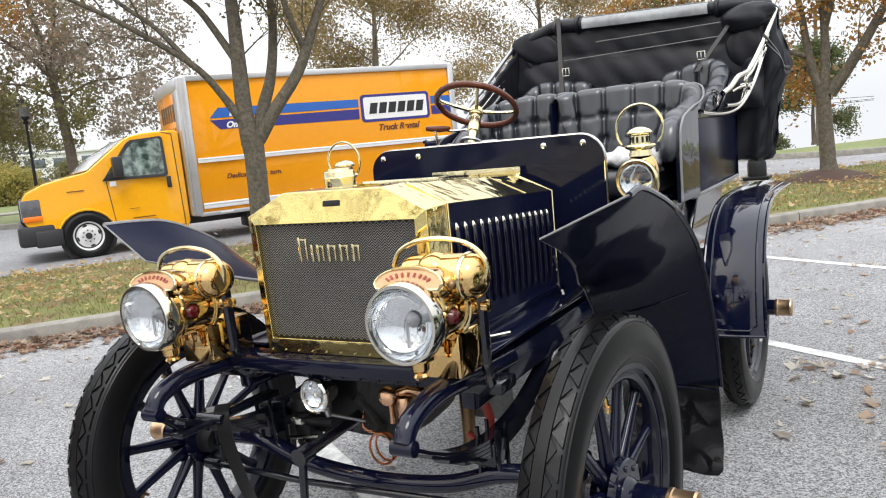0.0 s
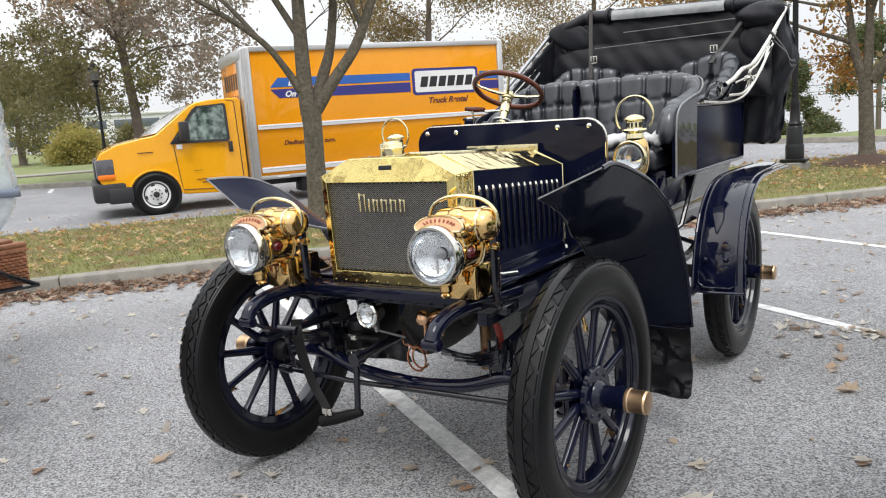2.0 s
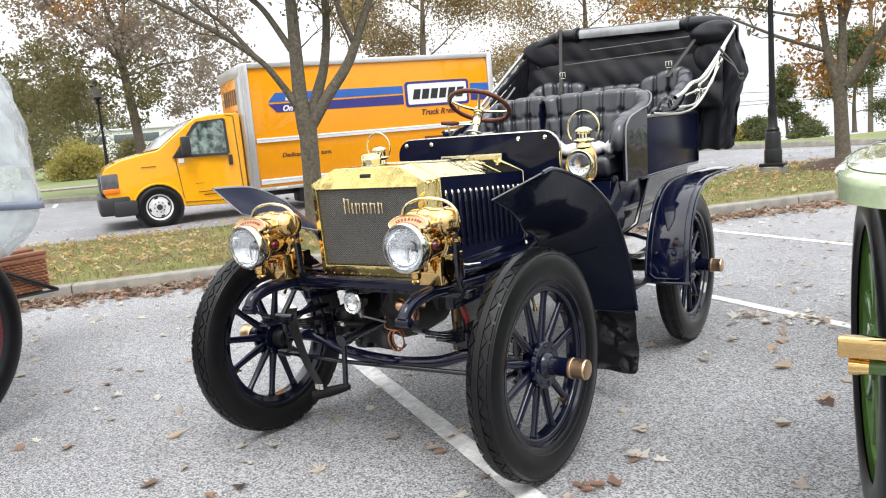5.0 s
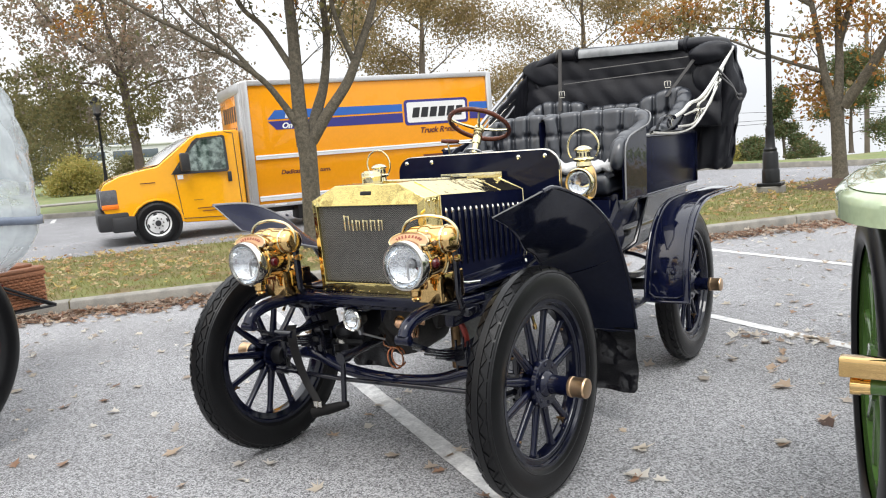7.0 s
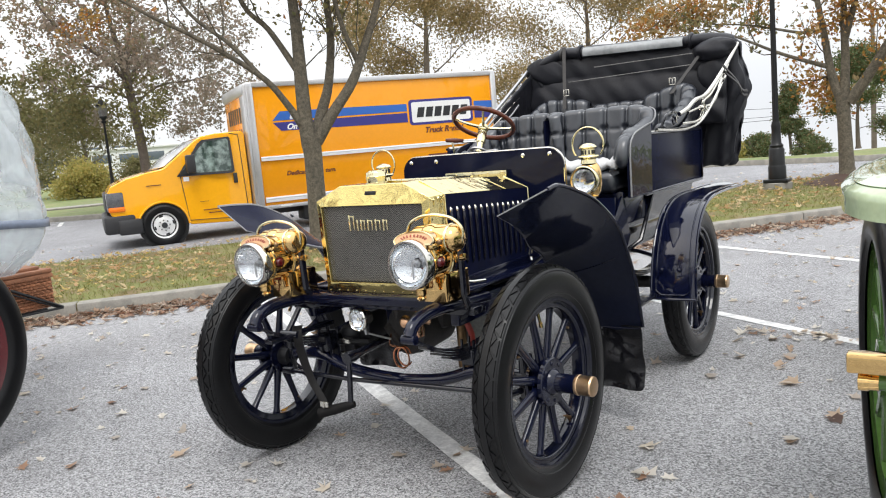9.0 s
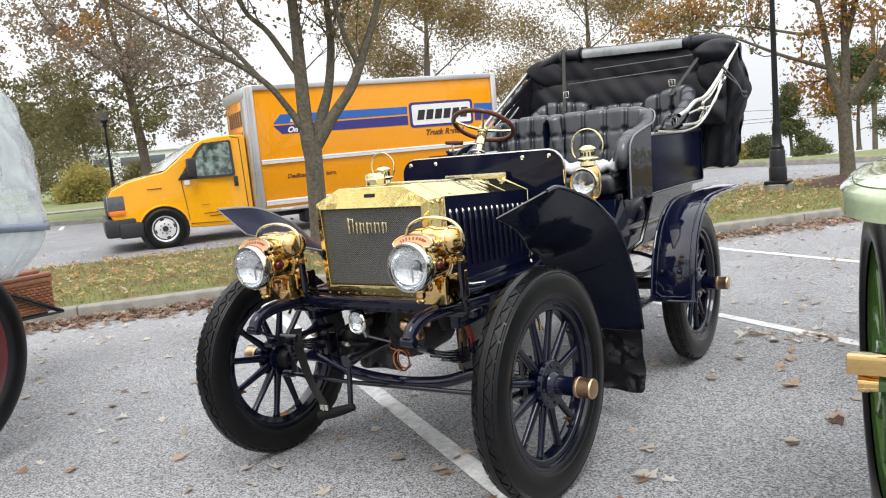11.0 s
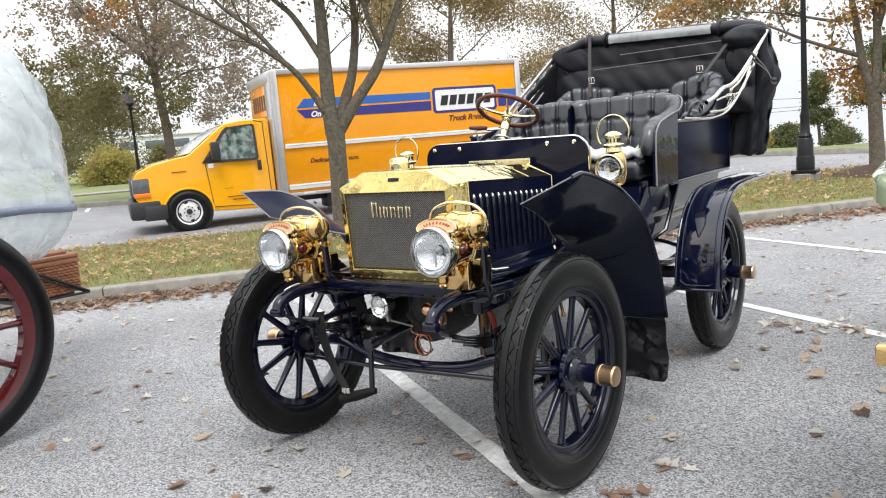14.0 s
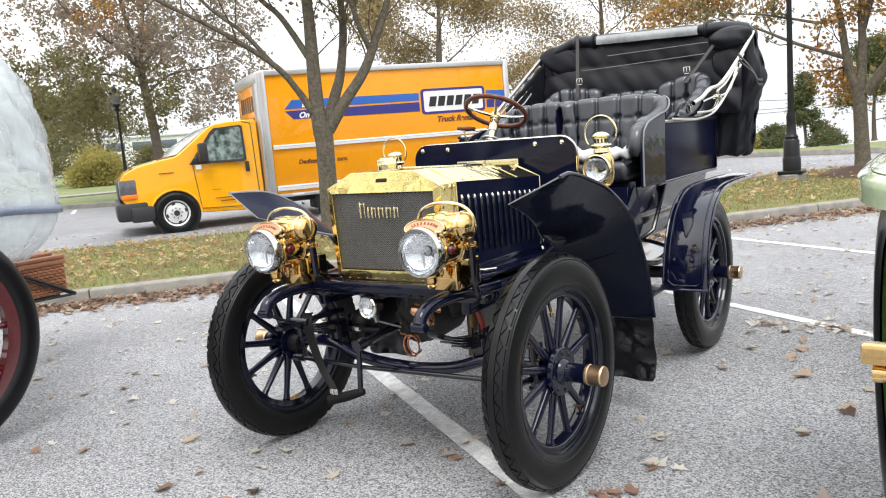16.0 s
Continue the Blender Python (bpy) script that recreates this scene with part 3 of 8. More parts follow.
for i in range(7000):
    s = rng.uniform(-8, 20)
    w = 0.20 + 0.12 * noise.noise((s * 0.7, 3.1, 0)) + 0.03 * noise.noise((s * 4, 1, 0))
    q = abs(rng.gauss(0, 1))
    drift.append(at_kerb(s, -0.03 - q * max(0.05, w), 0.004 + max(0.0, 0.045 - 0.03 * q) * rng.random()))
leaf_carpet("leaf_drift", drift, LITTER, "drift of red-brown dry leaves along the kerb", (0.05, 0.12), 0.8, 12)
on_turf = []
for i in range(8500):
    s, d = rng.uniform(-14, 26), rng.uniform(0.25, 4.0)
    if noise.noise((s * 0.9, d * 0.9, 5)) < rng.uniform(-0.6, 0.25):
        continue
    on_turf.append(at_kerb(s, d, strip_z(d) + 0.035 + 0.02 * rng.random()))
leaf_carpet("leaves_on_turf", on_turf, YELLOWED, "yellow and tan leaves lying on the turf", (0.05, 0.12), 0.9, 13)
on_road = [at_kerb(rng.uniform(-16, 24), rng.uniform(4.2, 9), 0.068) for i in range(800)]
leaf_carpet("leaves_on_road", on_road, FALLEN, "dry leaves scattered on the road", (0.06, 0.11), 0.5, 14)


def turf():
    r = np.random.default_rng(3)
    n = 80000
    s, d = r.uniform(-14, 24, n), r.uniform(0.17, 4.02, n)
    h, a, w, lean = r.uniform(0.025, 0.06, n), r.uniform(0, 6.283, n), r.uniform(0.003, 0.007, n), r.uniform(-0.04, 0.04, (n, 2))
    x = K0.x + K.x * s + KN.x * d
    y = K0.y + K.y * s + KN.y * d
    z = 0.135 + 0.05 * np.minimum(1, d / 2.5) + 0.012 * np.sin(d * 2) - 0.005
    v = np.empty((n, 3, 3))
    v[:, 0] = np.stack([x - np.cos(a) * w, y - np.sin(a) * w, z], 1)
    v[:, 1] = np.stack([x + np.cos(a) * w, y + np.sin(a) * w, z], 1)
    v[:, 2] = np.stack([x + lean[:, 0], y + lean[:, 1], z + h], 1)
    me = bpy.data.meshes.new("turf_grass")
    me.from_pydata(v.reshape(-1, 3).tolist(), [], np.arange(3 * n).reshape(-1, 3).tolist())
    me.materials.append(GRASS)
    tagged(new("turf_grass", me), "short worn autumn grass on the strip", "grass", kind="stuff")


turf()


# ---- trees ----
def leaf_cloud(name, centres, spread, per, size, material, parent, seed):
    """Small bent leaves scattered round the twig ends."""
    if len(centres) == 0:
        return None
    r = np.random.default_rng(seed)
    c = np.repeat(np.array(centres, float), per, axis=0)
    n = len(c)
    p = c + r.normal(0, spread, (n, 3)) * np.array([1, 1, 0.75])
    u = r.normal(0, 1, (n, 3))
    u /= np.linalg.norm(u, axis=1, keepdims=True)
    t = r.normal(0, 1, (n, 3))
    w = np.cross(u, t)
    w /= np.linalg.norm(w, axis=1, keepdims=True) + 1e-9
    k = r.uniform(0.6, 1.25, (n, 1)) * size
    nn = np.cross(u, w) * k * 0.18
    v = np.stack([p - u * k * 0.6, p + w * k * 0.38 + nn, p + u * k * 0.6, p - w * k * 0.38 + nn], 1)
    i = np.arange(n) * 4
    f = np.concatenate([np.stack([i, i + 1, i + 2], 1), np.stack([i, i + 2, i + 3], 1)])
    me = bpy.data.meshes.new(name)
    me.from_pydata(v.reshape(-1, 3).tolist(), [], f.tolist())
    me.materials.append(material)
    ob = new(name, me)
    ob.parent = parent
    return ob


def grow(geo, tips, rng, start, way, length, radius, depth, up=0.25, bend=0.25, split=(2, 3)):
    """A limb that bends, thins and divides; the ends go into tips."""
    pts, rs, p, d = [start], [radius], Vector(start), Vector(way).normalized()
    k = 5
    for i in range(k):
        d = (d + Vector((rng.gauss(0, bend), rng.gauss(0, bend), rng.gauss(0, bend) + up * 0.3)) * 0.45).normalized()
        p = p + d * length / k
        pts.append(p.copy())
        rs.append(radius * (1 - 0.55 * (i + 1) / k))
    geo.tube(pts, rs, 7 if radius > 0.03 else 5, caps=False)
    if depth <= 1:
        tips += [tuple(q) for q in pts[2:]]
    if depth > 0:
        for q in range(rng.randint(*split)):
            a = rng.uniform(0.35, 0.8)
            side = Vector((rng.gauss(0, 1), rng.gauss(0, 1), rng.gauss(0, 0.6))).normalized()
            j = rng.choice([3, 4, 5, 5])
            grow(geo, tips, rng, pts[j], d * math.cos(a) + side * math.sin(a), length * rng.uniform(0.6, 0.8), rs[j] * 0.75, depth - 1, up, bend, split)


def broad_tree(base, height, trunk_r, first, label, crown_mat, seed, leaves=16, leaf=0.14, spread=0.45, depth=3, limbs=9, reach=0.42, bark=None, conical=0.0):
    rng = random.Random(seed)
    t = thing("tree", label, "tree", "trees along the road", m=Matrix.Translation(base))
    g, tips = Geo(), []
    lean = Vector((rng.uniform(-0.04, 0.04), rng.uniform(-0.04, 0.04), 1))
    pts = [lean * height * q * 0.9 + Vector((0.10 * math.sin(q * 5 + seed), 0.10 * math.cos(q * 4 + seed), 0)) * q for q in (0, 0.03, 0.15, 0.3, 0.45, 0.6, 0.75, 0.9)]
    g.tube(pts, [trunk_r * q for q in (1.5, 1.1, 0.95, 0.82, 0.62, 0.45, 0.28, 0.12)], 12, caps=False)
    for i in range(limbs):
        q = first + (0.95 - first) * (i / max(1, limbs - 1)) ** 0.9
        a = i * 2.4 + rng.uniform(-0.5, 0.5)
        j = min(6, int(q * 7.5))
        p = pts[min(7, max(1, j))].lerp(pts[min(7, max(1, j) + 1)], 0.5) if j < 7 else pts[7]
        p = Vector((p.x, p.y, height * 0.9 * q))
        size = height * reach * (1.05 - q * (0.55 + 0.4 * conical))
        grow(g, tips, rng, p, (math.cos(a), math.sin(a), 0.10 + q * 0.95), size * 0.55, trunk_r * (0.26 - 0.16 * q), depth - 1, 0.22)
    part("trunk", g, bark or FAR_BARK, t, sharp=0)
    leaf_cloud("crown", tips, spread, leaves, leaf, crown_mat, t, seed)
    return t


def spreading_tree(base, bearing, label, seed):
    """A forked trunk with long limbs, and leaves gathered in loose clumps with sky between them."""
    rng = random.Random(seed)
    a = radians(bearing)
    across, away = Vector((math.cos(a), -math.sin(a), 0)), Vector((math.sin(a), math.cos(a), 0))
    t = thing("tree", label, "tree", "trees along the road", m=Matrix.Translation(base))
    g, tips = Geo(), []

    def at(r, u, d=0.0):
        return across * r + away * d + Vector((0, 0, u + 1.25))

    g.tube(smooth([at(0.03, -1.35), at(0.0, -0.9), at(-0.02, 0.6), at(-0.12, 1.9), at(-0.22, 2.9)], 4), [0.27 - 0.10 * min(1.0, q / 5) - 0.003 * q for q in range(17)], 12, caps=False)
    leaders = [([(-0.22, 2.85, 0), (-0.32, 3.7, 0.1), (-0.48, 4.7, 0.1), (-0.6, 6.0, 0), (-0.7, 7.8, 0.2)], 0.105),
               ([(-0.22, 2.8, 0), (-0.62, 3.3, -0.2), (-1.15, 3.75, -0.3), (-2.1, 4.6, -0.5), (-2.7, 5.8, -0.5)], 0.085),
               ([(-0.18, 2.8, 0), (0.30, 3.35, 0.2), (0.9, 3.75, 0.5), (1.8, 4.25, 0.8), (2.8, 4.5, 1.0)], 0.065),
               ([(-0.2, 2.9, 0), (0.0, 4.0, 0.3), (0.16, 5.2, 0.6), (0.3, 7.2, 0.8)], 0.085),
               ([(-0.15, 2.2, 0), (-1.0, 2.6, -0.4), (-2.0, 2.55, -0.6), (-3.1, 2.2, -0.7)], 0.045),
               ([(-0.12, 2.0, 0), (0.7, 2.55, -0.3), (1.7, 2.65, -0.5), (2.7, 2.9, -0.4)], 0.045),
               ([(-0.18, 2.5, 0), (-0.3, 3.0, -1.2), (-0.6, 3.4, -2.4)], 0.05),
               ([(-0.18, 2.6, 0), (0.2, 3.2, 1.2), (0.3, 3.6, 2.5)], 0.05)]
    for pts, r in leaders:
        line = smooth([at(x, z, d) for x, z, d in pts], 4)
        n = len(line)
        g.tube(line, [r * (1 - 0.75 * q / (n - 1)) for q in range(n)], 8, caps=False)
        for q in range(4, n, 2):
            side = Vector((rng.gauss(0, 1), rng.gauss(0, 1), rng.gauss(0.1, 0.5))).normalized()
            grow(g, tips, rng, line[q], side, rng.uniform(0.7, 1.2), r * 0.32, 1, 0.15)
    part("trunk", g, FAR_BARK, t, sharp=0)
    olive, brown, orange, grey = [], [], [], []
    while len(olive) + len(brown) + len(grey) + len(orange) < 520:
        r, d, u = rng.uniform(-4.1, 3.6), rng.uniform(-3.6, 3.6), rng.uniform(0.8, 9.0)
        wide = 1.0 if u < 4.5 else 1.0 - ((u - 4.5) / 5.0) ** 2
        if (r / 4.1) ** 2 + (d / 3.6) ** 2 > wide * wide:
            continue
        floor_u = 0.8 + 0.22 * max(0.0, r) + (0.5 if -2.2 < r < -0.7 else 0.0)
        if u < floor_u or rng.random() < (0.25 if u > 2.4 else 0.0):
            continue
        p = tuple(at(r, u, d))
        if (r + 1.2) ** 2 + (u - 4.1) ** 2 < 0.30 and d < 1.5:
            orange.append(p)
        elif (r < -1.3 and u < 3.1) or (abs(r + 0.1) < 0.9 and u < 2.7):
            olive.append(p)
        elif u > 3.2 and r < 0.3:
            brown.append(p)
        else:
            grey.append(p)
    for i in range(70):
        olive.append(tuple(at(rng.uniform(-3.9, -1.3), rng.uniform(0.95, 3.2), rng.uniform(-2.0, 2.0))))
    for q, (centres, m) in enumerate(((olive, CROWN_OLIVE), (brown, CROWN_BROWN), (grey, CROWN_GREY), (orange, CROWN_ORANGE))):
        leaf_cloud("crown", centres, 0.17, 46, 0.102, m, t, seed + q)
    leaf_cloud("crown", tips[::2], 0.22, 9, 0.12, CROWN_GREY, t, seed + 9)
    return t


def bush(base, size, label, material, seed, n=90, per=26, leaf=0.10):
    rng = random.Random(seed)
    t = thing("bush", label, "bush", "bushes on the far lawn", m=Matrix.Translation(base))
    g, tips = Geo(), []
    for i in range(9):
        a = rng.uniform(0, 6.28)
        g.tube([(0, 0, -0.05), (math.cos(a) * size[0] * 0.25, math.sin(a) * size[1] * 0.25, size[2] * 0.4), (math.cos(a) * size[0] * 0.42, math.sin(a) * size[1] * 0.42, size[2] * 0.75)], [0.03, 0.02, 0.008], 5)
    for i in range(n):
        a, b = rng.uniform(0, 6.28), math.asin(rng.uniform(-0.15, 1))
        k = rng.uniform(0.7, 1.0) * (1 + 0.22 * noise.noise((a * 1.5, b * 2, seed)))
        tips.append((size[0] / 2 * math.cos(a) * math.cos(b) * k, size[1] / 2 * math.sin(a) * math.cos(b) * k, size[2] * (0.12 + 0.85 * max(0, math.sin(b)) * k)))
    part("stems", g, FAR_BARK, t, sharp=0)
    leaf_cloud("foliage", tips, size[2] * 0.12, per, leaf, material, t, seed)


def near_tree():
    """The grey-barked tree on the strip, forking at head height into bare limbs."""
    t = thing("tree", "grey-barked young tree forking into mostly bare limbs, on the turf strip", "tree", "trees along the road", m=Matrix.Translation((-5.37, 5.36, 0.16)) @ Matrix.Scale(0.92, 4))
    g, tips, rng = Geo(), [], random.Random(8)
    W = lambda a, z, o=0.0: Vector((K.x * a + KN.x * o, K.y * a + KN.y * o, z))
    g.tube([W(0, -0.05), W(0, 0.06), W(-0.01, 0.3), W(0.0, 0.9), W(0.01, 1.4), W(0.0, 1.68)], [0.24, 0.18, 0.15, 0.135, 0.135, 0.15], 16, caps=False)
    limbs = [
        ([W(-0.02, 1.55), W(-0.05, 1.95), W(-0.05, 2.5), W(-0.04, 3.2), W(-0.05, 3.9), W(0.0, 5.2)], [0.13, 0.11, 0.10, 0.085, 0.07, 0.03]),
        ([W(-0.04, 1.75), W(-0.30, 2.2, -0.05), W(-0.64, 2.62, -0.1), W(-1.42, 3.17, -0.1), W(-2.1, 3.56, -0.1), W(-3.2, 4.3, -0.1)], [0.07, 0.050, 0.042, 0.032, 0.025, 0.012]),
        ([W(-0.64, 2.62, -0.1), W(-1.0, 3.08, -0.05), W(-1.5, 3.55, 0.1), W(-1.9, 4.3, 0.3)], [0.038, 0.030, 0.024, 0.011]),
        ([W(0.06, 1.6), W(0.22, 2.05, 0.1), W(0.36, 2.42, 0.15), W(0.46, 2.95, 0.2), W(0.48, 3.5, 0.2), W(0.45, 4.8, 0.2)], [0.10, 0.085, 0.07, 0.06, 0.05, 0.02]),
        ([W(0.08, 1.6), W(0.36, 2.0, -0.05), W(0.70, 2.45, -0.1), W(0.94, 2.98, -0.12), W(1.15, 3.5, -0.15), W(1.5, 4.6, -0.2)], [0.10, 0.085, 0.075, 0.062, 0.05, 0.02]),
        ([W(0.40, 2.58, 0.17), W(0.52, 3.1, 0.36), W(0.5, 3.7, 0.5), W(0.7, 4.5, 0.7)], [0.05, 0.04, 0.032, 0.014]),
        ([W(0.80, 2.75, -0.1), W(0.62, 3.2, -0.2), W(0.5, 3.7, -0.3), W(0.4, 4.4, -0.3)], [0.045, 0.038, 0.03, 0.014]),
        ([W(-0.05, 2.6), W(-0.42, 3.3, 0.2), W(-0.75, 3.7, 0.3), W(-1.0, 4.6, 0.4)], [0.055, 0.042, 0.034, 0.014]),
    ]
    for pts, rs in limbs:
        sm = smooth(pts, 5)
        rr = [rs[min(len(rs) - 1, int(i / 5))] + (rs[min(len(rs) - 1, int(i / 5) + 1)] - rs[min(len(rs) - 1, int(i / 5))]) * (i % 5) / 5 for i in range(len(sm))]
        g.tube(sm, rr, 9, caps=False)
        for q in (0.45, 0.55, 0.65, 0.75, 0.85, 0.95):
            p = sm[int(q * (len(sm) - 1))]
            dd = (sm[-1] - sm[-4]).normalized()
            grow(g, tips, rng, p, dd + Vector((rng.gauss(0, 0.6), rng.gauss(0, 0.6), 0.2)), rng.uniform(0.6, 1.2), 0.013, 2, 0.2)
    part("trunk", g, BARK, t, sharp=0)
    high = [p for p in tips if p[2] > 3.2 and rng.random() < 0.32]
    leaf_cloud("crown", high, 0.16, 6, 0.07, CROWN_OLIVE, t, 8)
    leaf_cloud("crown", [p for p in tips if p[2] > 3.9 and rng.random() < 0.5], 0.2, 12, 0.08, CROWN_ORANGE, t, 9)


near_tree()


def orange_tree():
    """The sturdier tree on its mulch ring, four upright limbs and long side branches."""
    t = thing("tree", "grey-barked tree with orange, gold and green leaves on a mulch ring", "tree", "trees along the road", m=Matrix.Translation(at_kerb(12.45, 2.75, 0.15)))
    rng = random.Random(27)
    g, tips, left_tips = Geo(), [], []
    Q = lambda x, z, o=0.0: Vector((x, o, z))
    g.tube([Q(0.02, -0.05), Q(0.02, 0.06), Q(0.0, 0.3), Q(-0.02, 0.8), Q(-0.04, 1.3), Q(-0.04, 1.55)], [0.24, 0.16, 0.128, 0.116, 0.110, 0.125], 16, caps=False)
    limbs = [
        ([Q(-0.06, 1.4), Q(-0.22, 1.95), Q(-0.33, 2.7), Q(-0.44, 3.4), Q(-0.6, 4.6)], 0.085, tips),
        ([Q(-0.02, 1.45), Q(0.0, 2.2, 0.05), Q(-0.02, 2.95, 0.1), Q(0.03, 3.6, 0.1), Q(0.1, 5.4, 0.2)], 0.085, tips),
        ([Q(0.0, 2.5, 0.08), Q(0.25, 3.4, 0.0), Q(0.5, 4.4, -0.1)], 0.06, tips),
        ([Q(0.06, 1.42), Q(0.37, 1.85, -0.05), Q(0.76, 2.5, -0.1), Q(1.2, 3.4, -0.1), Q(1.6, 4.6, -0.1)], 0.105, tips),
        ([Q(-0.25, 2.05), Q(-0.5, 2.15, -0.1), Q(-1.0, 2.37, -0.2), Q(-1.65, 2.72, -0.3), Q(-2.15, 2.95, -0.3)], 0.045, left_tips),
        ([Q(-0.36, 2.7), Q(-0.67, 2.7, 0.1), Q(-1.17, 2.85, 0.2), Q(-1.7, 3.0, 0.2), Q(-2.3, 3.1, 0.2)], 0.035, left_tips),
        ([Q(-0.4, 3.2), Q(-1.2, 3.7, 0.2), Q(-2.3, 3.75, 0.3), Q(-3.3, 3.35, 0.3)], 0.045, tips),
        ([Q(0.7, 2.4, -0.1), Q(1.3, 2.6, -0.3), Q(2.0, 2.7, -0.5)], 0.04, tips),
        ([Q(-0.2, 1.9), Q(-0.35, 1.9, 0.3), Q(-0.5, 1.85, 0.5)], 0.03, tips)]
    for pts, r, ends in limbs:
        sm = smooth(pts, 5)
        g.tube(sm, [r * (1 - 0.75 * i / len(sm)) for i in range(len(sm))], 9, caps=False)
        for q in (0.35, 0.5, 0.65, 0.8, 0.95):
            p = sm[int(q * (len(sm) - 1))]
            dd = (sm[-1] - sm[-4]).normalized()
            grow(g, ends, rng, p, dd + Vector((rng.gauss(0, 0.7), rng.gauss(0, 0.7), rng.gauss(0, 0.3))), rng.uniform(0.4, 0.7), 0.014, 1, 0.1)
    part("trunk", g, BARK, t, sharp=0)
    tips = [p for p in tips if p[0] > -0.75 or p[2] > 2.5]
    leaf_cloud("crown", [p for p in tips if rng.random() < 0.75], 0.16, 15, 0.072, CROWN_ORANGE, t, 27)
    leaf_cloud("crown", [(-0.62, 0.1, 1.75), (-0.55, 0.3, 1.95), (-0.75, 0.2, 2.05), (-0.45, 0.2, 1.55), (-0.68, 0.0, 2.3), (0.62, 0.1, 2.0), (0.45, 0.2, 2.3), (0.9, 0.1, 2.15)], 0.15, 60, 0.072, CROWN_ORANGE, t, 33)
    leaf_cloud("crown", [(-3.6 + 0.16 * k, 0.3 + 0.2 * math.sin(k), 3.34 + 0.10 * math.sin(k * 2.3)) for k in range(11)], 0.17, 62, 0.085, CROWN_GOLD, t, 31)
    leaf_cloud("crown", [(-3.7 + 0.2 * k, 0.3, 3.36) for k in range(8)], 0.2, 46, 0.085, CROWN_ORANGE, t, 32)
    leaf_cloud("crown", [p for p in left_tips if rng.random() < 0.4], 0.11, 7, 0.085, CROWN_OLIVE, t, 28)
    leaf_cloud("crown", [p for p in tips if rng.random() < 0.35], 0.2, 6, 0.085, CROWN_GOLD, t, 29)


def ray_place(dist, bearing, z=0.0):
    """A place at a distance and a bearing (degrees from straight ahead, to the right) from the lot's middle."""
    a = radians(bearing)
    return Vector((2.16 + dist * math.sin(a), -2.8 + dist * math.cos(a), z))


spreading_tree(ray_place(27.0, -53.9, 0.2), -53.9, "tall tree with thinning brown-green autumn leaves beyond the truck", 21)
broad_tree(ray_place(52.0, -61.0, 0.2), 5.2, 0.2, 0.10, "smaller dark olive tree beside the far lawn", CROWN_OLIVE, 22, leaves=26, leaf=0.14, limbs=11, reach=0.55)
broad_tree(ray_place(54.0, -57.5, 0.2), 5.0, 0.2, 0.10, "olive tree with drooping limbs behind the lawn", CROWN_OLIVE, 25, leaves=20, leaf=0.15, limbs=11, reach=0.55)
broad_tree(ray_place(34.0, -34.5, 0.1), 10.5, 0.22, 0.24, "golden autumn tree behind the truck", CROWN_GOLD, 23, leaves=106, leaf=0.10, spread=0.50, limbs=14, reach=0.50)
broad_tree(ray_place(38.0, -23.0, 0.1), 10.5, 0.22, 0.24, "pale golden autumn tree behind the truck", CROWN_GOLD, 24, leaves=88, leaf=0.10, spread=0.58, limbs=14, reach=0.52)
orange_tree()
# Unseen trees, added only to break up the sky mirrored in the brass.
for x, y, h, seed in ((-6.5, -9.0, 9.5, 41), (-11.0, -6.5, 9.0, 42), (-1.5, -12.0, 10.0, 43)):
    broad_tree((x, y, 0.0), h, 0.2, 0.22, "unseen golden autumn tree added for the polished brass to mirror", CROWN_GOLD, seed, leaves=6, leaf=0.16, spread=0.5, limbs=11, reach=0.48)
broad_tree(ray_place(33.0, -9.9, -0.1), 2.75, 0.06, 0.20, "small dense green tree on the far lawn", CROWN_GREEN, 28, leaves=34, leaf=0.075, spread=0.12, limbs=13, reach=0.24, conical=0.5)
broad_tree(ray_place(34.0, -6.0, -0.1), 3.7, 0.08, 0.22, "small green tree with reddening leaves on the far lawn", CROWN_GREEN, 29, leaves=30, leaf=0.09, spread=0.2, limbs=11, reach=0.40)
bush(ray_place(46.0, -57.8, 0.2), (3.0, 2.6, 2.0), "rounded yellow-green shrub on the far lawn", BUSH_YELLOW, 31, 150, 60, 0.12)
bush(ray_place(46.0, -54.4, 0.2), (2.0, 1.9, 1.8), "rounded dark green shrub on the far lawn", CROWN_OLIVE, 32, 120, 60, 0.12)
bush(ray_place(31.0, -11.8, -0.1), (1.15, 1.1, 0.9), "dark green shrub beside the lawn", CROWN_GREEN, 33, 110, 60, 0.08)
bush(ray_place(32.0, -8.7, -0.1), (1.3, 1.2, 0.65), "low rounded green shrub on the lawn", CROWN_GREEN, 34, 80, 50, 0.07)
bush(ray_place(31.0, -13.2, -0.1), (1.2, 1.1, 0.8), "small yellow shrub beside the lawn", BUSH_YELLOW, 35, 60, 40, 0.07)
g = Geo()
g.lathe([(0.98, -0.03), (0.75, 0.035), (0.5, 0.095), (0.28, 0.16), (0.0, 0.19)], 28, Matrix.Translation(at_kerb(12.45, 2.75, 0.15)))
solid("mulch_ring", g, MULCH, "dark mulch mound round the tree's foot", "mulch", sharp=0)


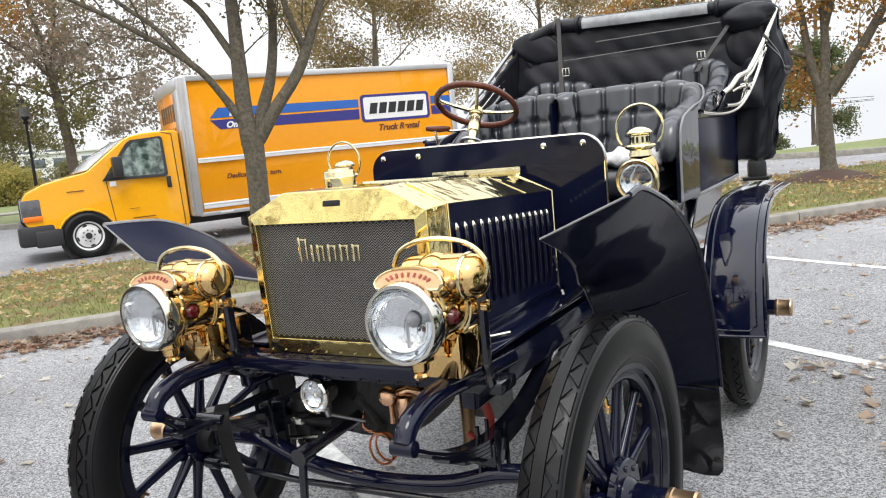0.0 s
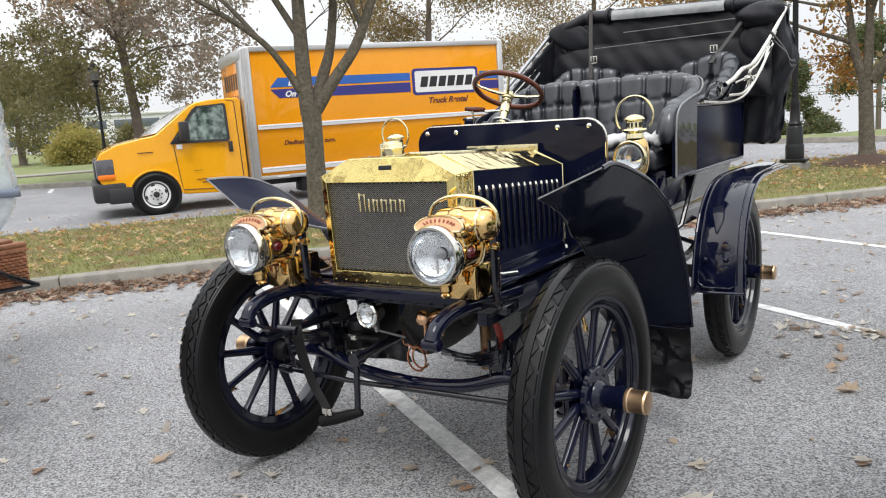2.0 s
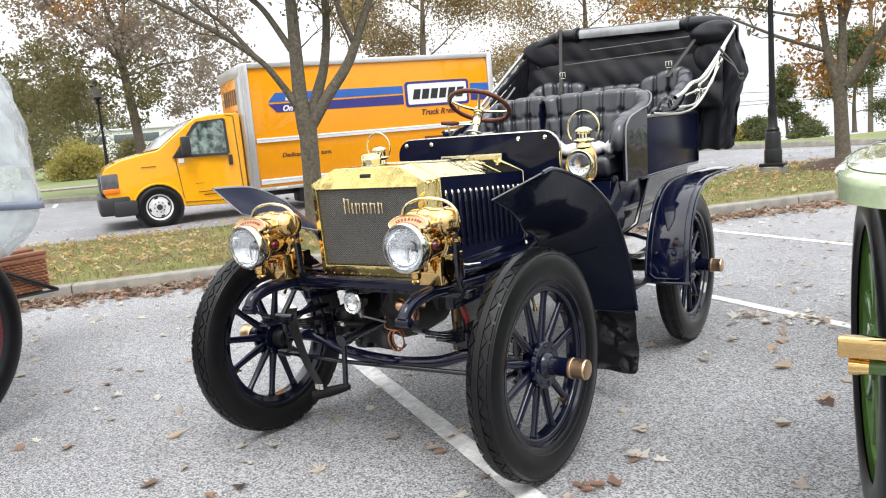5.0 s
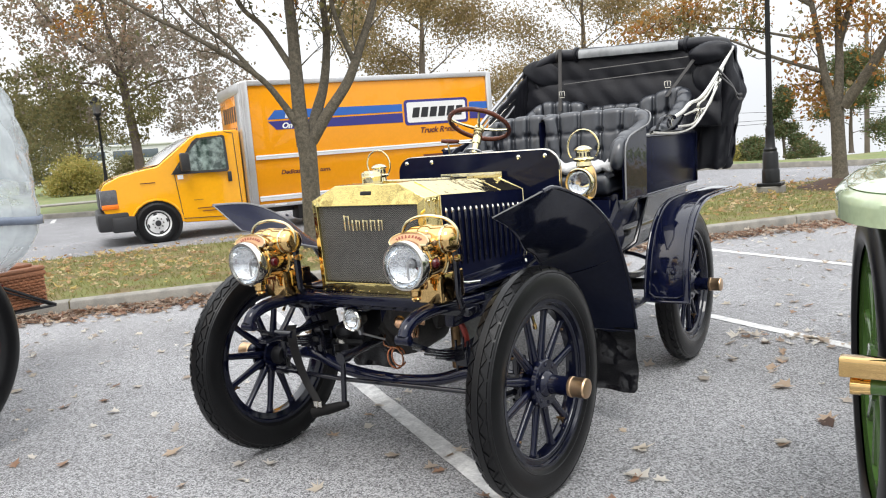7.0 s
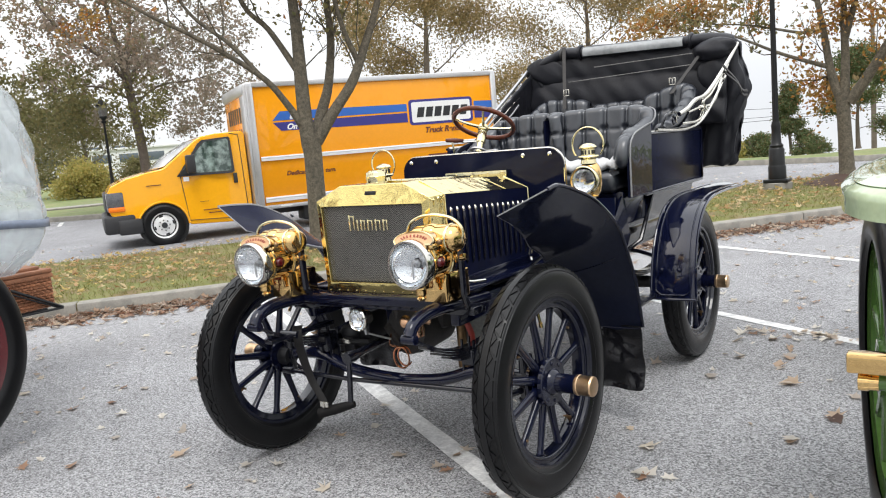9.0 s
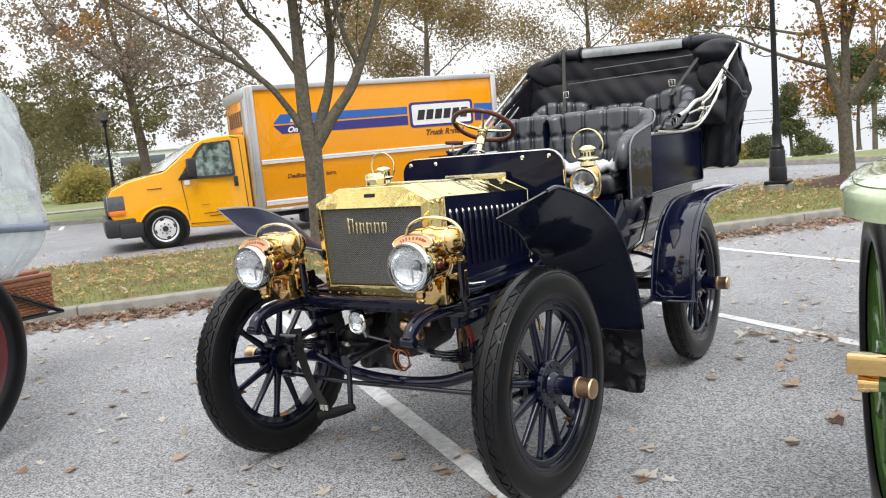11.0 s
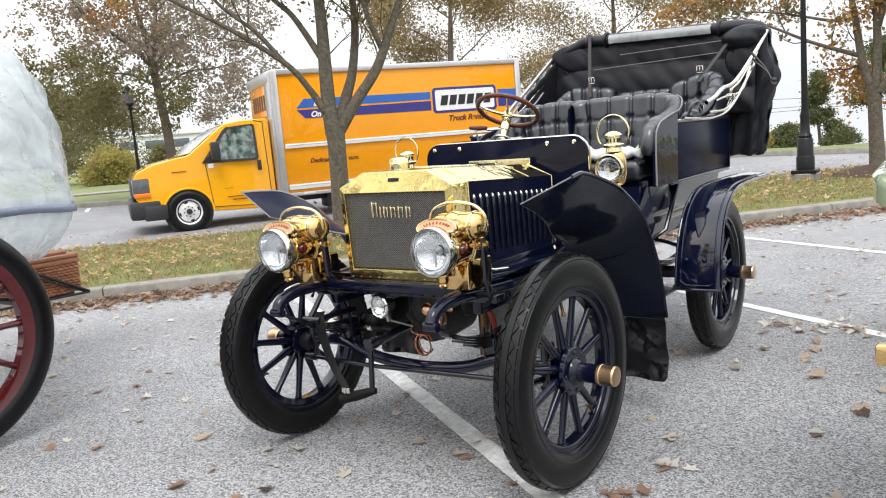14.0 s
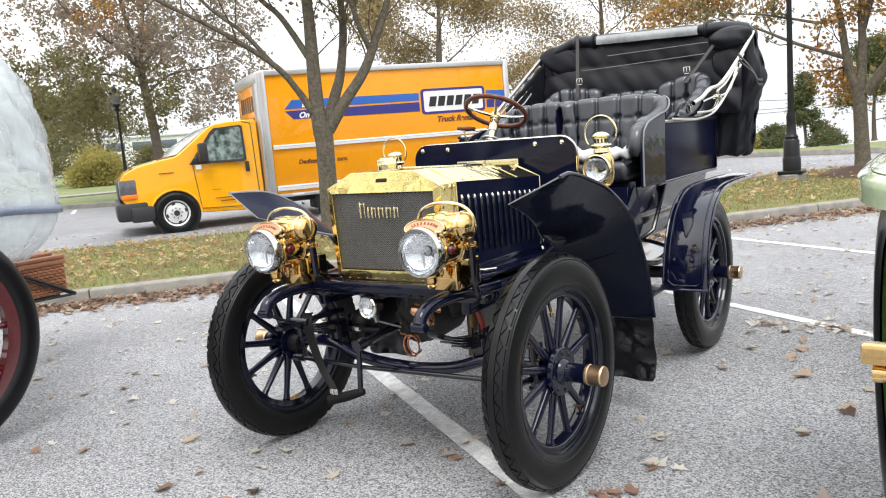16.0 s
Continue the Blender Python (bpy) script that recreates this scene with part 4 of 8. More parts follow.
# ---- street lamps ----
def street_lamp(base, h, lantern=True, scale=1.0):
    t = thing("street_lamp", "black fluted iron street lamp on the grass", "street lamp", "street lamps", m=Matrix.Translation(base) @ Matrix.Scale(scale, 4))
    part("footing", Geo().lathe([(0.0, -0.1), (0.24, -0.1), (0.24, 0.08), (0.225, 0.09), (0, 0.09)], 24), KERB, t, "concrete footing")
    part("base", Geo().box((0, 0, 0.12), (0.40, 0.40, 0.06), 0.01).lathe([(0.15, 0.15), (0.15, 0.36), (0.14, 0.38), (0.135, 0.40), (0.13, 0.66), (0.11, 0.69), (0.115, 0.73), (0.085, 0.77), (0.075, 1.0), (0.08, 1.05), (0.065, 1.14)], 16), POST_PAINT, t)
    g = Geo()
    prof = []
    for i in range(24):
        prof.append((0.054 if i % 2 else 0.046, i))
    v, f = [], []
    for j, (z, k) in enumerate(((1.1, 1.0), (1.3, 0.95), (h * 0.6, 0.8), (h, 0.62))):
        v += [(r * k * math.cos(i * math.pi / 12), r * k * math.sin(i * math.pi / 12), z) for r, i in prof]
    for j in range(3):
        f += [(j * 24 + i, j * 24 + (i + 1) % 24, (j + 1) * 24 + (i + 1) % 24, (j + 1) * 24 + i) for i in range(24)]
    g.add(v, f)
    part("column", g, POST_PAINT, t, sharp=60)
    part("cradle", Geo().lathe([(0.0, h), (0.06, h), (0.09, h + 0.06), (0.05, h + 0.10), (0.13, h + 0.2), (0.12, h + 0.22), (0, h + 0.22)], 16), POST_PAINT, t)
    part("lantern", Geo().lathe([(0.11, h + 0.22), (0.17, h + 0.55), (0.0, h + 0.55)], 8), FROSTED, t, "frosted lantern glass")
    part("lantern_roof", Geo().lathe([(0.19, h + 0.54), (0.19, h + 0.57), (0.07, h + 0.72), (0.03, h + 0.76), (0.035, h + 0.8), (0.0, h + 0.86)], 16), POST_PAINT, t)
    return t


street_lamp(at_kerb(11.17, 2.95, 0.20), 4.6)
street_lamp(ray_place(25.0, -56.1, 0.18), 2.98, scale=0.9)


def utility_pole():
    base = ray_place(70.0, -5.15, -2.0)
    t = thing("utility_pole", "weathered wooden utility pole carrying thin cables", "utility pole", m=Matrix.Translation(base))
    part("pole", Geo().tube([(0, 0, 0), (0, 0, 5), (0, 0, 10.5)], [0.20, 0.17, 0.13], 12), FAR_BARK, t)
    part("crossarm", Geo().box((0, 0, 9.9), (2.2, 0.12, 0.14), 0.02), FAR_BARK, t)
    for up, slope in ((2.35, 0.05), (1.65, 0.0), (1.35, -0.02)):
        line = [ray_place(70.0, b, 0) - base for b in range(-19, -1)]
        part("cable", Geo().tube([(p.x, p.y, 3.48 + up * 0.55 - 1.05 + slope * (k - 13) * -1 - 0.012 * (9 - abs(k - 9))) for k, p in enumerate(line)], 0.018, 5), POST_PAINT, t)


utility_pole()


# ---- the blue veteran car; x to its left side, y to its rear, z up ----
car = thing("vintage_car", "dark blue brass-era open car with folded black top", "car")


def wheel_parts(kind):
    """Spoked wheel about the x axis, outer side towards +x. Returns named pieces."""
    X = pose(0, 0, 0, 0, 90, 0)
    rim = Geo().lathe([(0.300, -0.026), (0.300, 0.024), (0.304, 0.030), (0.311, 0.0325), (0.321, 0.0305), (0.328, 0.031), (0.332, 0.044), (0.346, 0.046), (0.348, 0.038), (0.336, 0.030), (0.336, -0.030), (0.348, -0.038), (0.346, -0.046), (0.332, -0.044), (0.328, -0.034)], 64, X, closed=True)
    sec = [(0.338, 0.036), (0.352, 0.052), (0.382, 0.0625), (0.415, 0.062), (0.445, 0.055), (0.460, 0.0490), (0.4625, 0.0455), (0.4662, 0.040), (0.4700, 0.030), (0.4728, 0.014), (0.4730, 0.0)]
    sec = sec + [(r, -x) for r, x in reversed(sec[:-1])]
    tyre = Geo().lathe(sec, 96, X)
    n = 40
    for i in range(n):
        for s in (1, -1):
            a = 2 * math.pi * (i + (0.5 if s < 0 else 0)) / n
            d = 2 * math.pi / n
            def q(ang, r, x):
                return (x, r * math.sin(ang), r * math.cos(ang))
            for tri in (((0.02, 0), (0.46, 1.05), (-0.36, 1.05)), ((0.14, 0), (0.86, 0), (0.55, 0.62))):
                top = [q(a + d * u, 0.4792 - 0.0082 * k, s * (0.0165 + 0.026 * k)) for u, k in tri]
                low = [q(a + d * u, 0.458 - 0.008 * k, s * (0.0165 + 0.028 * k)) for u, k in tri]
                tyre.add(top + low, [(0, 1, 2), (0, 3, 4, 1), (1, 4, 5, 2), (2, 5, 3, 0)])
    for s in (1, -1):
        tyre.lathe([(0.3600, s * 0.0540), (0.3625, s * 0.0572), (0.3655, s * 0.0565)], 96, X)
        tyre.lathe([(0.450, s * 0.0530), (0.4535, s * 0.0545), (0.456, s * 0.051)], 96, X)
    tyre.lathe([(0.464, 0.0150), (0.4795, 0.0138), (0.4803, 0.0), (0.4795, -0.0138), (0.464, -0.0150)], 96, X)
    spokes = []
    for i in range(12):
        a = 2 * math.pi * i / 12
        c, s = math.cos(a), math.sin(a)
        P = lambda r: (0.0, r * s, r * c)
        spokes.append(Geo().tube([P(0.05), P(0.09), P(0.17), P(0.265), P(0.290), P(0.304)], [0.024, 0.022, 0.018, 0.016, 0.019, 0.022], 10, flat=0.8))
    flange = Geo().lathe([(0.0, 0.040), (0.096, 0.040), (0.100, 0.036), (0.100, 0.020), (0.06, 0.018), (0.06, -0.03), (0.085, -0.032), (0.085, -0.045), (0.0, -0.045)], 36, X)
    for i in range(8):
        a = 2 * math.pi * i / 8 + 0.2
        flange.lathe([(0, 0.0455), (0.007, 0.0445), (0.009, 0.040)], 8, Matrix.Translation((0, 0.078 * math.sin(a), 0.078 * math.cos(a))) @ X)
    flange.lathe([(0.056, 0.040), (0.050, 0.052), (0.040, 0.062), (0.037, 0.15), (0.0, 0.15)], 28, X)
    cap = Geo().lathe([(0.0, 0.145), (0.040, 0.145), (0.0425, 0.150), (0.0425, 0.157), (0.040, 0.160), (0.0395, 0.208), (0.0410, 0.212), (0.0385, 0.219), (0.033, 0.221), (0.0, 0.2215)], 40, X)
    valve = Geo().tube([(0.0, 0.05, 0.292), (0.004, 0.05, 0.235)], [0.007, 0.006], 8).tube([(0.004, 0.05, 0.24), (0.004, 0.05, 0.222)], 0.0085, 8)
    lugs = []
    for a in (1.1, 2.7, 4.2, 5.6):
        lugs.append(Geo())
        lugs[-1].tube([(0.0, 0.302 * math.sin(a), 0.302 * math.cos(a)), (0.0, 0.262 * math.sin(a), 0.262 * math.cos(a))], 0.006, 6)
        lugs[-1].tube([(-0.018, 0.268 * math.sin(a), 0.268 * math.cos(a)), (0.018, 0.268 * math.sin(a), 0.268 * math.cos(a))], 0.005, 6)
    drum = Geo().lathe([(0.0, -0.05), (0.15, -0.05), (0.155, -0.06), (0.155, -0.12), (0.0, -0.12)], 36, X) if kind == "rear" else Geo().lathe([(0.0, -0.045), (0.05, -0.045), (0.045, -0.10), (0.0, -0.10)], 24, X)
    return [("tyre", tyre, RUBBER, "black rubber tyre with notched tread"), ("hub", flange, NAVY, ""), ("hub_cap", cap, BRASS_CAP, "brass hub cap"), ("valve", valve, BRASS, ""), ("drum", drum, BLACK_IRON, "")] + [("spoke", g, NAVY, "") for g in spokes] + [("wing_nut", g, OLD_BRASS, "") for g in lugs], rim


BRASS_CAP = mat("satin_brass", (0.60, 0.41, 0.25), 0.30, 1.0, 0.12, 9, 60)
ZINC = mat("dull_zinc_plate", (0.15, 0.155, 0.145), 0.5, 0.3, 0.35, 6, 60)
CARB_BRONZE = mat("bright_bronze", (0.60, 0.36, 0.22), 0.22, 1.0, 0.25, 14, 70, bump=0.15)
OLD_BRASS = mat("stained_brass", (0.22, 0.14, 0.075), 0.38, 1.0, 0.35, 14, 70, bump=0.2)
HARNESS = mat("black_harness_leather", (0.006, 0.0055, 0.0055), 0.6, 0.0, 0.3, 12, 90, bump=0.15)
HARNESS.node_tree.nodes["Principled BSDF"].inputs["Specular IOR Level"].default_value = 0.15
SEAM = mat("grey_thread", (0.16, 0.155, 0.15), 0.7)
FLAP = mat("patent_leather_flap", (0.0065, 0.0065, 0.008), 0.10, 0.0, 0.2, 5, 40, bump=1.0, bump_scale=6, coat=0.6)
FLAP.node_tree.nodes["Bump"].inputs["Distance"].default_value = 0.02
PANEL_PAINT = mat("glossy_navy_panel", (0.0050, 0.0062, 0.016), 0.06, 0.0, 0.2, 2, 30, bump=0.6, bump_scale=7)
PANEL_PAINT.node_tree.nodes["Principled BSDF"].inputs["Specular IOR Level"].default_value = 0.20
DASH_PAINT = mat("polished_navy_board", (0.0050, 0.0066, 0.020), 0.07, 0.0, 0.2, 2, 30)
DASH_PAINT.node_tree.nodes["Principled BSDF"].inputs["Specular IOR Level"].default_value = 0.30
RIM_PAINT = mat("navy_rim_paint", (0.0026, 0.0035, 0.0115), 0.10, 0.0, 0.3, 4, 60, bump=0.05, bump_scale=14)
RIM_PAINT.node_tree.nodes["Principled BSDF"].inputs["Specular IOR Level"].default_value = 0.5
meshes = {}
for kind in ("front", "rear"):
    pieces, rim = wheel_parts(kind)
    meshes[kind] = ([(n, as_mesh(n, g, m, 0 if n == "spoke" else 38), l) for n, g, m, l in pieces], as_mesh("wheel", rim, RIM_PAINT))


def car_wheel(kind, place):
    pieces, rim = meshes[kind]
    w = new("wheel", rim)
    w.parent, w.matrix_basis = car, place
    tagged(w, "dark blue wooden-spoked wheel with black tyre")
    for n, me, l in pieces:
        o = new(n, me)
        o.parent = w
        if l:
            tagged(o, l)


STEER = -2.5
car_wheel("front", pose(0.755, -0.045, 0.48, 0, 0, STEER) @ pose(0, 0, 0, 14, 0, 0))
car_wheel("front", pose(-0.755, -0.055, 0.48, 0, 0, STEER + 180) @ pose(0, 0, 0, 41, 0, 0))
car_wheel("rear", pose(0.735, 2.105, 0.48) @ pose(0, 0, 0, 5, 0, 0))
car_wheel("rear", pose(-0.745, 2.105, 0.48, 0, 0, 180))
wheels = set(car.children_recursive)

# chassis
g = Geo()
for s in (1, -1):
    g.box((s * 0.42, 1.35, 0.755), (0.05, 3.0, 0.10), 0.008)
for y in (0.35, 1.0, 1.8, 2.8):
    g.box((0, y, 0.745), (0.80, 0.05, 0.07), 0.008)
part("frame", g, NAVY, car, "dark blue chassis frame")
part("front_beam", Geo().box((0.015, -0.17, 0.815), (0.83, 0.10, 0.045), 0.010).box((0.015, -0.15, 0.782), (0.80, 0.05, 0.035), 0.012), NAVY, car)
alike("rivet", Geo().lathe([(0, 0.006), (0.005, 0.004), (0.006, 0)], 8), NAVY, [pose(-0.36 + i * 0.0625, -0.1755, 0.783, 90, 0, 0) for i in range(13)], car)
for s in (1, -1):
    x = s * 0.43
    prof = smooth([(x, 0.10, 0.785), (x, -0.12, 0.80), (x, -0.28, 0.812), (x, -0.39, 0.808), (x, -0.47, 0.785), (x, -0.505, 0.745)], 6)
    g = Geo().tube(prof, [0.031 - 0.005 * i / len(prof) for i in range(len(prof))], 14)
    g.tube([(x - 0.030, -0.502, 0.738), (x + 0.030, -0.502, 0.738)], 0.020, 16).tube([(x - 0.034, -0.502, 0.738), (x + 0.034, -0.502, 0.738)], 0.010, 8)
    part("dumb_iron", g, NAVY, car, "curved dark blue dumb iron")
    g = Geo()
    for k, (lo, hi) in enumerate(((-0.49, 0.44), (-0.42, 0.38), (-0.34, 0.30), (-0.26, 0.22), (-0.18, 0.14))):
        pts = []
        for i in range(15):
            y = lo + (hi - lo) * i / 14
            pts.append((x, y, 0.600 + 0.132 * ((y + 0.03) / 0.46) ** 2 - 0.011 * k))
        gr = [[(p[0] - 0.022, p[1], p[2]), (p[0] + 0.022, p[1], p[2])] for p in pts]
        g.sheet(gr, 0.009)
    g.box((x, -0.05, 0.555), (0.062, 0.10, 0.075), 0.01)
    g.tube([(x - 0.03, -0.02, 0.47), (x - 0.03, -0.02, 0.63)], 0.007, 6).tube([(x + 0.03, -0.02, 0.47), (x + 0.03, -0.02, 0.63)], 0.007, 6)
    g.tube([(x - 0.03, -0.08, 0.47), (x - 0.03, -0.08, 0.63)], 0.007, 6).tube([(x + 0.03, -0.08, 0.47), (x + 0.03, -0.08, 0.63)], 0.007, 6)
    part("leaf_spring", g, BLACK_PAINT, car)
    g = Geo()
    for k, (lo, hi) in enumerate(((-0.55, 0.55), (-0.45, 0.45), (-0.34, 0.34))):
        gr = [[(x * 1.22 - 0.022, 2.045 + lo + (hi - lo) * i / 14, 0.57 + 0.13 * ((lo + (hi - lo) * i / 14) / 0.55) ** 2 - 0.011 * k), (x * 1.22 + 0.022, 2.045 + lo + (hi - lo) * i / 14, 0.57 + 0.13 * ((lo + (hi - lo) * i / 14) / 0.55) ** 2 - 0.011 * k)] for i in range(15)]
        g.sheet(gr, 0.009)
    part("leaf_spring", g, BLACK_PAINT, car)
# axles and steering
axle = smooth([(x, -0.05, z) for x, z in ((-0.66, 0.49), (-0.54, 0.505), (-0.43, 0.495), (-0.25, 0.44), (0.0, 0.42), (0.25, 0.44), (0.43, 0.495), (0.54, 0.505), (0.66, 0.49))], 6)
part("front_axle", Geo().tube(axle, 0.028, 14), COACH, car, "glossy dark blue drop-centre tube axle")
part("rear_axle", Geo().tube([(-0.66, 2.045, 0.48), (-0.12, 2.045, 0.48), (0, 2.045, 0.48), (0.12, 2.045, 0.48), (0.66, 2.045, 0.48)], [0.035, 0.045, 0.13, 0.045, 0.035], 16), BLACK_IRON, car)
part("tie_rod", Geo().tube([(-0.62, -0.13, 0.43), (-0.2, -0.14, 0.424), (0.62, -0.13, 0.438)], 0.011, 10).tube([(-0.64, -0.13, 0.43), (-0.58, -0.13, 0.43)], 0.02, 10).tube([(0.58, -0.13, 0.438), (0.64, -0.13, 0.438)], 0.02, 10), BLACK_PAINT, car)
for s in (1, -1):
    k = s * 0.67
    g = Geo().tube([(k, -0.05, 0.40), (k, -0.05, 0.57)], 0.026, 14).tube([(k, -0.05, 0.39), (k, -0.05, 0.40)], 0.034, 14).tube([(k, -0.05, 0.57), (k, -0.05, 0.585)], 0.034, 14)
    g.tube([(k, -0.05, 0.44), (s * 0.63, -0.13, 0.434)], 0.014, 8).box((s * 0.65, -0.05, 0.49), (0.05, 0.06, 0.05), 0.01)
    part("steering_knuckle", g, BLACK_PAINT, car)
g = Geo().tube([(-0.50, -0.02, 0.60), (-0.30, 0.06, 0.585), (-0.15, 0.25, 0.575)], 0.012, 8).lathe([(0, -0.03), (0.05, -0.03), (0.06, 0), (0.05, 0.03), (0, 0.03)], 16, Matrix.Translation((-0.36, 0.05, 0.59)))
g.box((-0.27, 0.10, 0.60), (0.09, 0.16, 0.20), 0.02).box((-0.34, 0.02, 0.52), (0.07, 0.07, 0.12), 0.015).tube([(-0.40, -0.01, 0.55), (-0.20, -0.01, 0.56)], 0.016, 8)
part("steering_box", g, BLACK_IRON, car)
g = Geo().box((-0.33, -0.035, 0.565), (0.05, 0.03, 0.025), 0.006).tube([(-0.36, -0.06, 0.51), (-0.22, -0.07, 0.535)], 0.006, 6).tube([(-0.30, -0.05, 0.51), (-0.26, -0.09, 0.50)], 0.009, 6)
part("grease_fittings", g, NICKEL, car)
# starting crank and its strap
g = Geo().tube([(-0.115, 0.30, 0.60), (-0.115, -0.05, 0.575), (-0.115, -0.25, 0.56)], 0.019, 12).tube([(-0.115, -0.235, 0.562), (-0.115, -0.285, 0.558)], 0.028, 12)
g.tube(smooth([(-0.115, -0.265, 0.575), (-0.115, -0.275, 0.50), (-0.115, -0.285, 0.42), (-0.12, -0.29, 0.345)], 4), 0.013, 10)
crank = part("starting_crank", g, BLACK_PAINT, car, "black iron starting crank")
part("crank_handle", Geo().tube([(-0.10, -0.285, 0.350), (-0.14, -0.30, 0.342), (-0.20, -0.32, 0.325), (-0.27, -0.345, 0.308)], [0.014, 0.021, 0.024, 0.023], 12), HARNESS, crank, "dark leather-bound crank grip")
line = smooth([(-0.415, -0.26, 0.688), (-0.385, -0.30, 0.676), (-0.371, -0.31, 0.636), (-0.367, -0.31, 0.590), (-0.347, -0.31, 0.513), (-0.313, -0.315, 0.438), (-0.268, -0.325, 0.385), (-0.235, -0.335, 0.350), (-0.222, -0.315, 0.305)], 6)
n = len(line) - 1
g = Geo().sheet([[p + Vector((-0.019, -0.013, 0)) * (1 - 0.35 * k / n), p + Vector((0.0, -0.005, 0)), p + Vector((0.019, 0.013, 0)) * (1 - 0.35 * k / n)] for k, p in enumerate(line)], 0.006)
strap = part("crank_strap", g, HARNESS, crank, "dark leather strap with a buckle")
part("strap_edge", Geo().tube([p + Vector((0.020, 0.010, 0)) * (1 - 0.35 * k / n) for k, p in enumerate(line)], 0.0012, 6), BLACK_PAINT, strap, "shiny stitched edge of the strap")
part("buckle", Geo().box((-0.232, -0.346, 0.355), (0.05, 0.008, 0.028), 0.004).box((-0.232, -0.352, 0.355), (0.006, 0.006, 0.03)), NICKEL, crank)
part("strap_cross", Geo().box((-0.42, -0.24, 0.655), (0.05, 0.42, 0.018), 0.005).tube([(-0.47, -0.31, 0.66), (-0.37, -0.31, 0.66)], 0.017, 10), BLACK_PAINT, car)
# small front reflector lamp
c = Vector((-0.105, -0.185, 0.716))
g = Geo().lathe([(0.046, 0.004), (0.050, 0.010), (0.055, 0.004), (0.055, -0.012), (0.048, -0.022), (0.032, -0.07), (0.0, -0.088)], 28, along((-0.05, -1, 0.02), c))
spot = part("signal_lamp", g, NICKEL, car, "small round nickel lamp under the radiator")
part("reflector", Geo().lathe([(0.046, 0.002), (0.040, -0.012), (0.024, -0.022), (0.008, -0.026), (0.0, -0.026)], 28, along((-0.05, -1, 0.02), c)), MIRROR, spot)
part("bulb", Geo().lathe([(0.0, 0.004), (0.008, 0.0), (0.011, -0.010), (0.006, -0.024)], 16, along((-0.05, -1, 0.02), c)), NICKEL, spot)
lens = part("lamp_lens", Geo().lathe([(0.0, 0.020), (0.018, 0.018), (0.034, 0.012), (0.047, 0.004), (0.047, 0.001), (0.034, 0.009), (0.018, 0.015), (0.0, 0.017)], 28, along((-0.05, -1, 0.02), c)), GLASS, spot, "clear glass lens")
lens.visible_shadow = False
part("lamp_bracket", Geo().tube([(-0.100, -0.150, 0.672), (-0.095, -0.145, 0.640)], 0.010, 8).tube([(-0.095, -0.145, 0.645), (-0.02, -0.06, 0.60)], 0.005, 6), STEEL, spot)
# engine and fittings glimpsed below
g = Geo().box((-0.02, 0.40, 0.70), (0.36, 0.50, 0.22), 0.05).lathe([(0, -0.16), (0.12, -0.14), (0.13, 0), (0.12, 0.14), (0, 0.16)], 20, Matrix.Translation((0.0, 0.18, 0.62)) @ pose(0, 0, 0, 90, 0, 0))
g.tube([(-0.05, 0.12, 0.70), (-0.12, 0.05, 0.62), (-0.02, 0.02, 0.54)], 0.03, 10).box((0.0, 0.95, 0.66), (0.40, 0.7, 0.18), 0.05).tube([(-0.06, 0.06, 0.74), (-0.05, 0.07, 0.53)], 0.032, 14).tube([(0.015, 0.10, 0.72), (0.02, 0.10, 0.50)], 0.026, 14)
part("engine", g, ENGINE, car, "dark oily engine casting")
g = Geo().lathe([(0, -0.05), (0.028, -0.05), (0.03, -0.03), (0.024, -0.02), (0.036, 0.0), (0.036, 0.04), (0.022, 0.05), (0, 0.05)], 20, Matrix.Translation((0.06, 0.0, 0.665)) @ pose(0, 0, 0, 70, 0, 20))
g.tube([(0.06, 0.02, 0.66), (0.12, 0.04, 0.68), (0.17, 0.08, 0.66)], 0.024, 12).tube([(0.075, -0.02, 0.645), (0.075, -0.02, 0.57)], 0.012, 10)
g.lathe([(0, -0.045), (0.04, -0.04), (0.045, 0.0), (0.03, 0.04), (0, 0.045)], 16, Matrix.Translation((0.13, 0.0, 0.63)))
carb = part("carburettor", g, CARB_BRONZE, car, "copper and brass carburettor")
carb.data.transform(Matrix.Translation((0.105, -0.03, 0.668)) @ Matrix.Scale(0.82, 4) @ Matrix.Translation((-0.10, 0.0, -0.655)))
g = Geo().tube(ring((0.035, -0.06, 0.515), 0.05, "y", 28), 0.0045, 6).tube(ring((0.05, -0.05, 0.52), 0.045, "y", 28, 20, 330), 0.0045, 6).tube(smooth([(0.02, -0.06, 0.565), (-0.05, -0.04, 0.57), (-0.10, 0.05, 0.62)], 5), 0.0045, 6)
part("fuel_pipe_coil", g, COPPER, car, "coiled copper pipe")
part("red_pipe", Geo().tube(smooth([(0.36, 0.02, 0.70), (0.385, 0.03, 0.63), (0.375, 0.05, 0.55)], 5), 0.014, 10).tube(smooth([(0.375, 0.05, 0.55), (0.34, 0.04, 0.535), (0.30, 0.05, 0.55)], 5), 0.010, 8), RED_HOSE, car)
part("sump_plate", Geo().box((0.24, 0.30, 0.575), (0.20, 0.012, 0.14), 0.006), ZINC, car)
part("drain_pipe", Geo().tube([(0.19, 0.25, 0.62), (0.19, 0.25, 0.40)], 0.024, 12).tube([(0.19, 0.25, 0.43), (0.19, 0.25, 0.40)], 0.028, 12), OLD_BRASS, car)
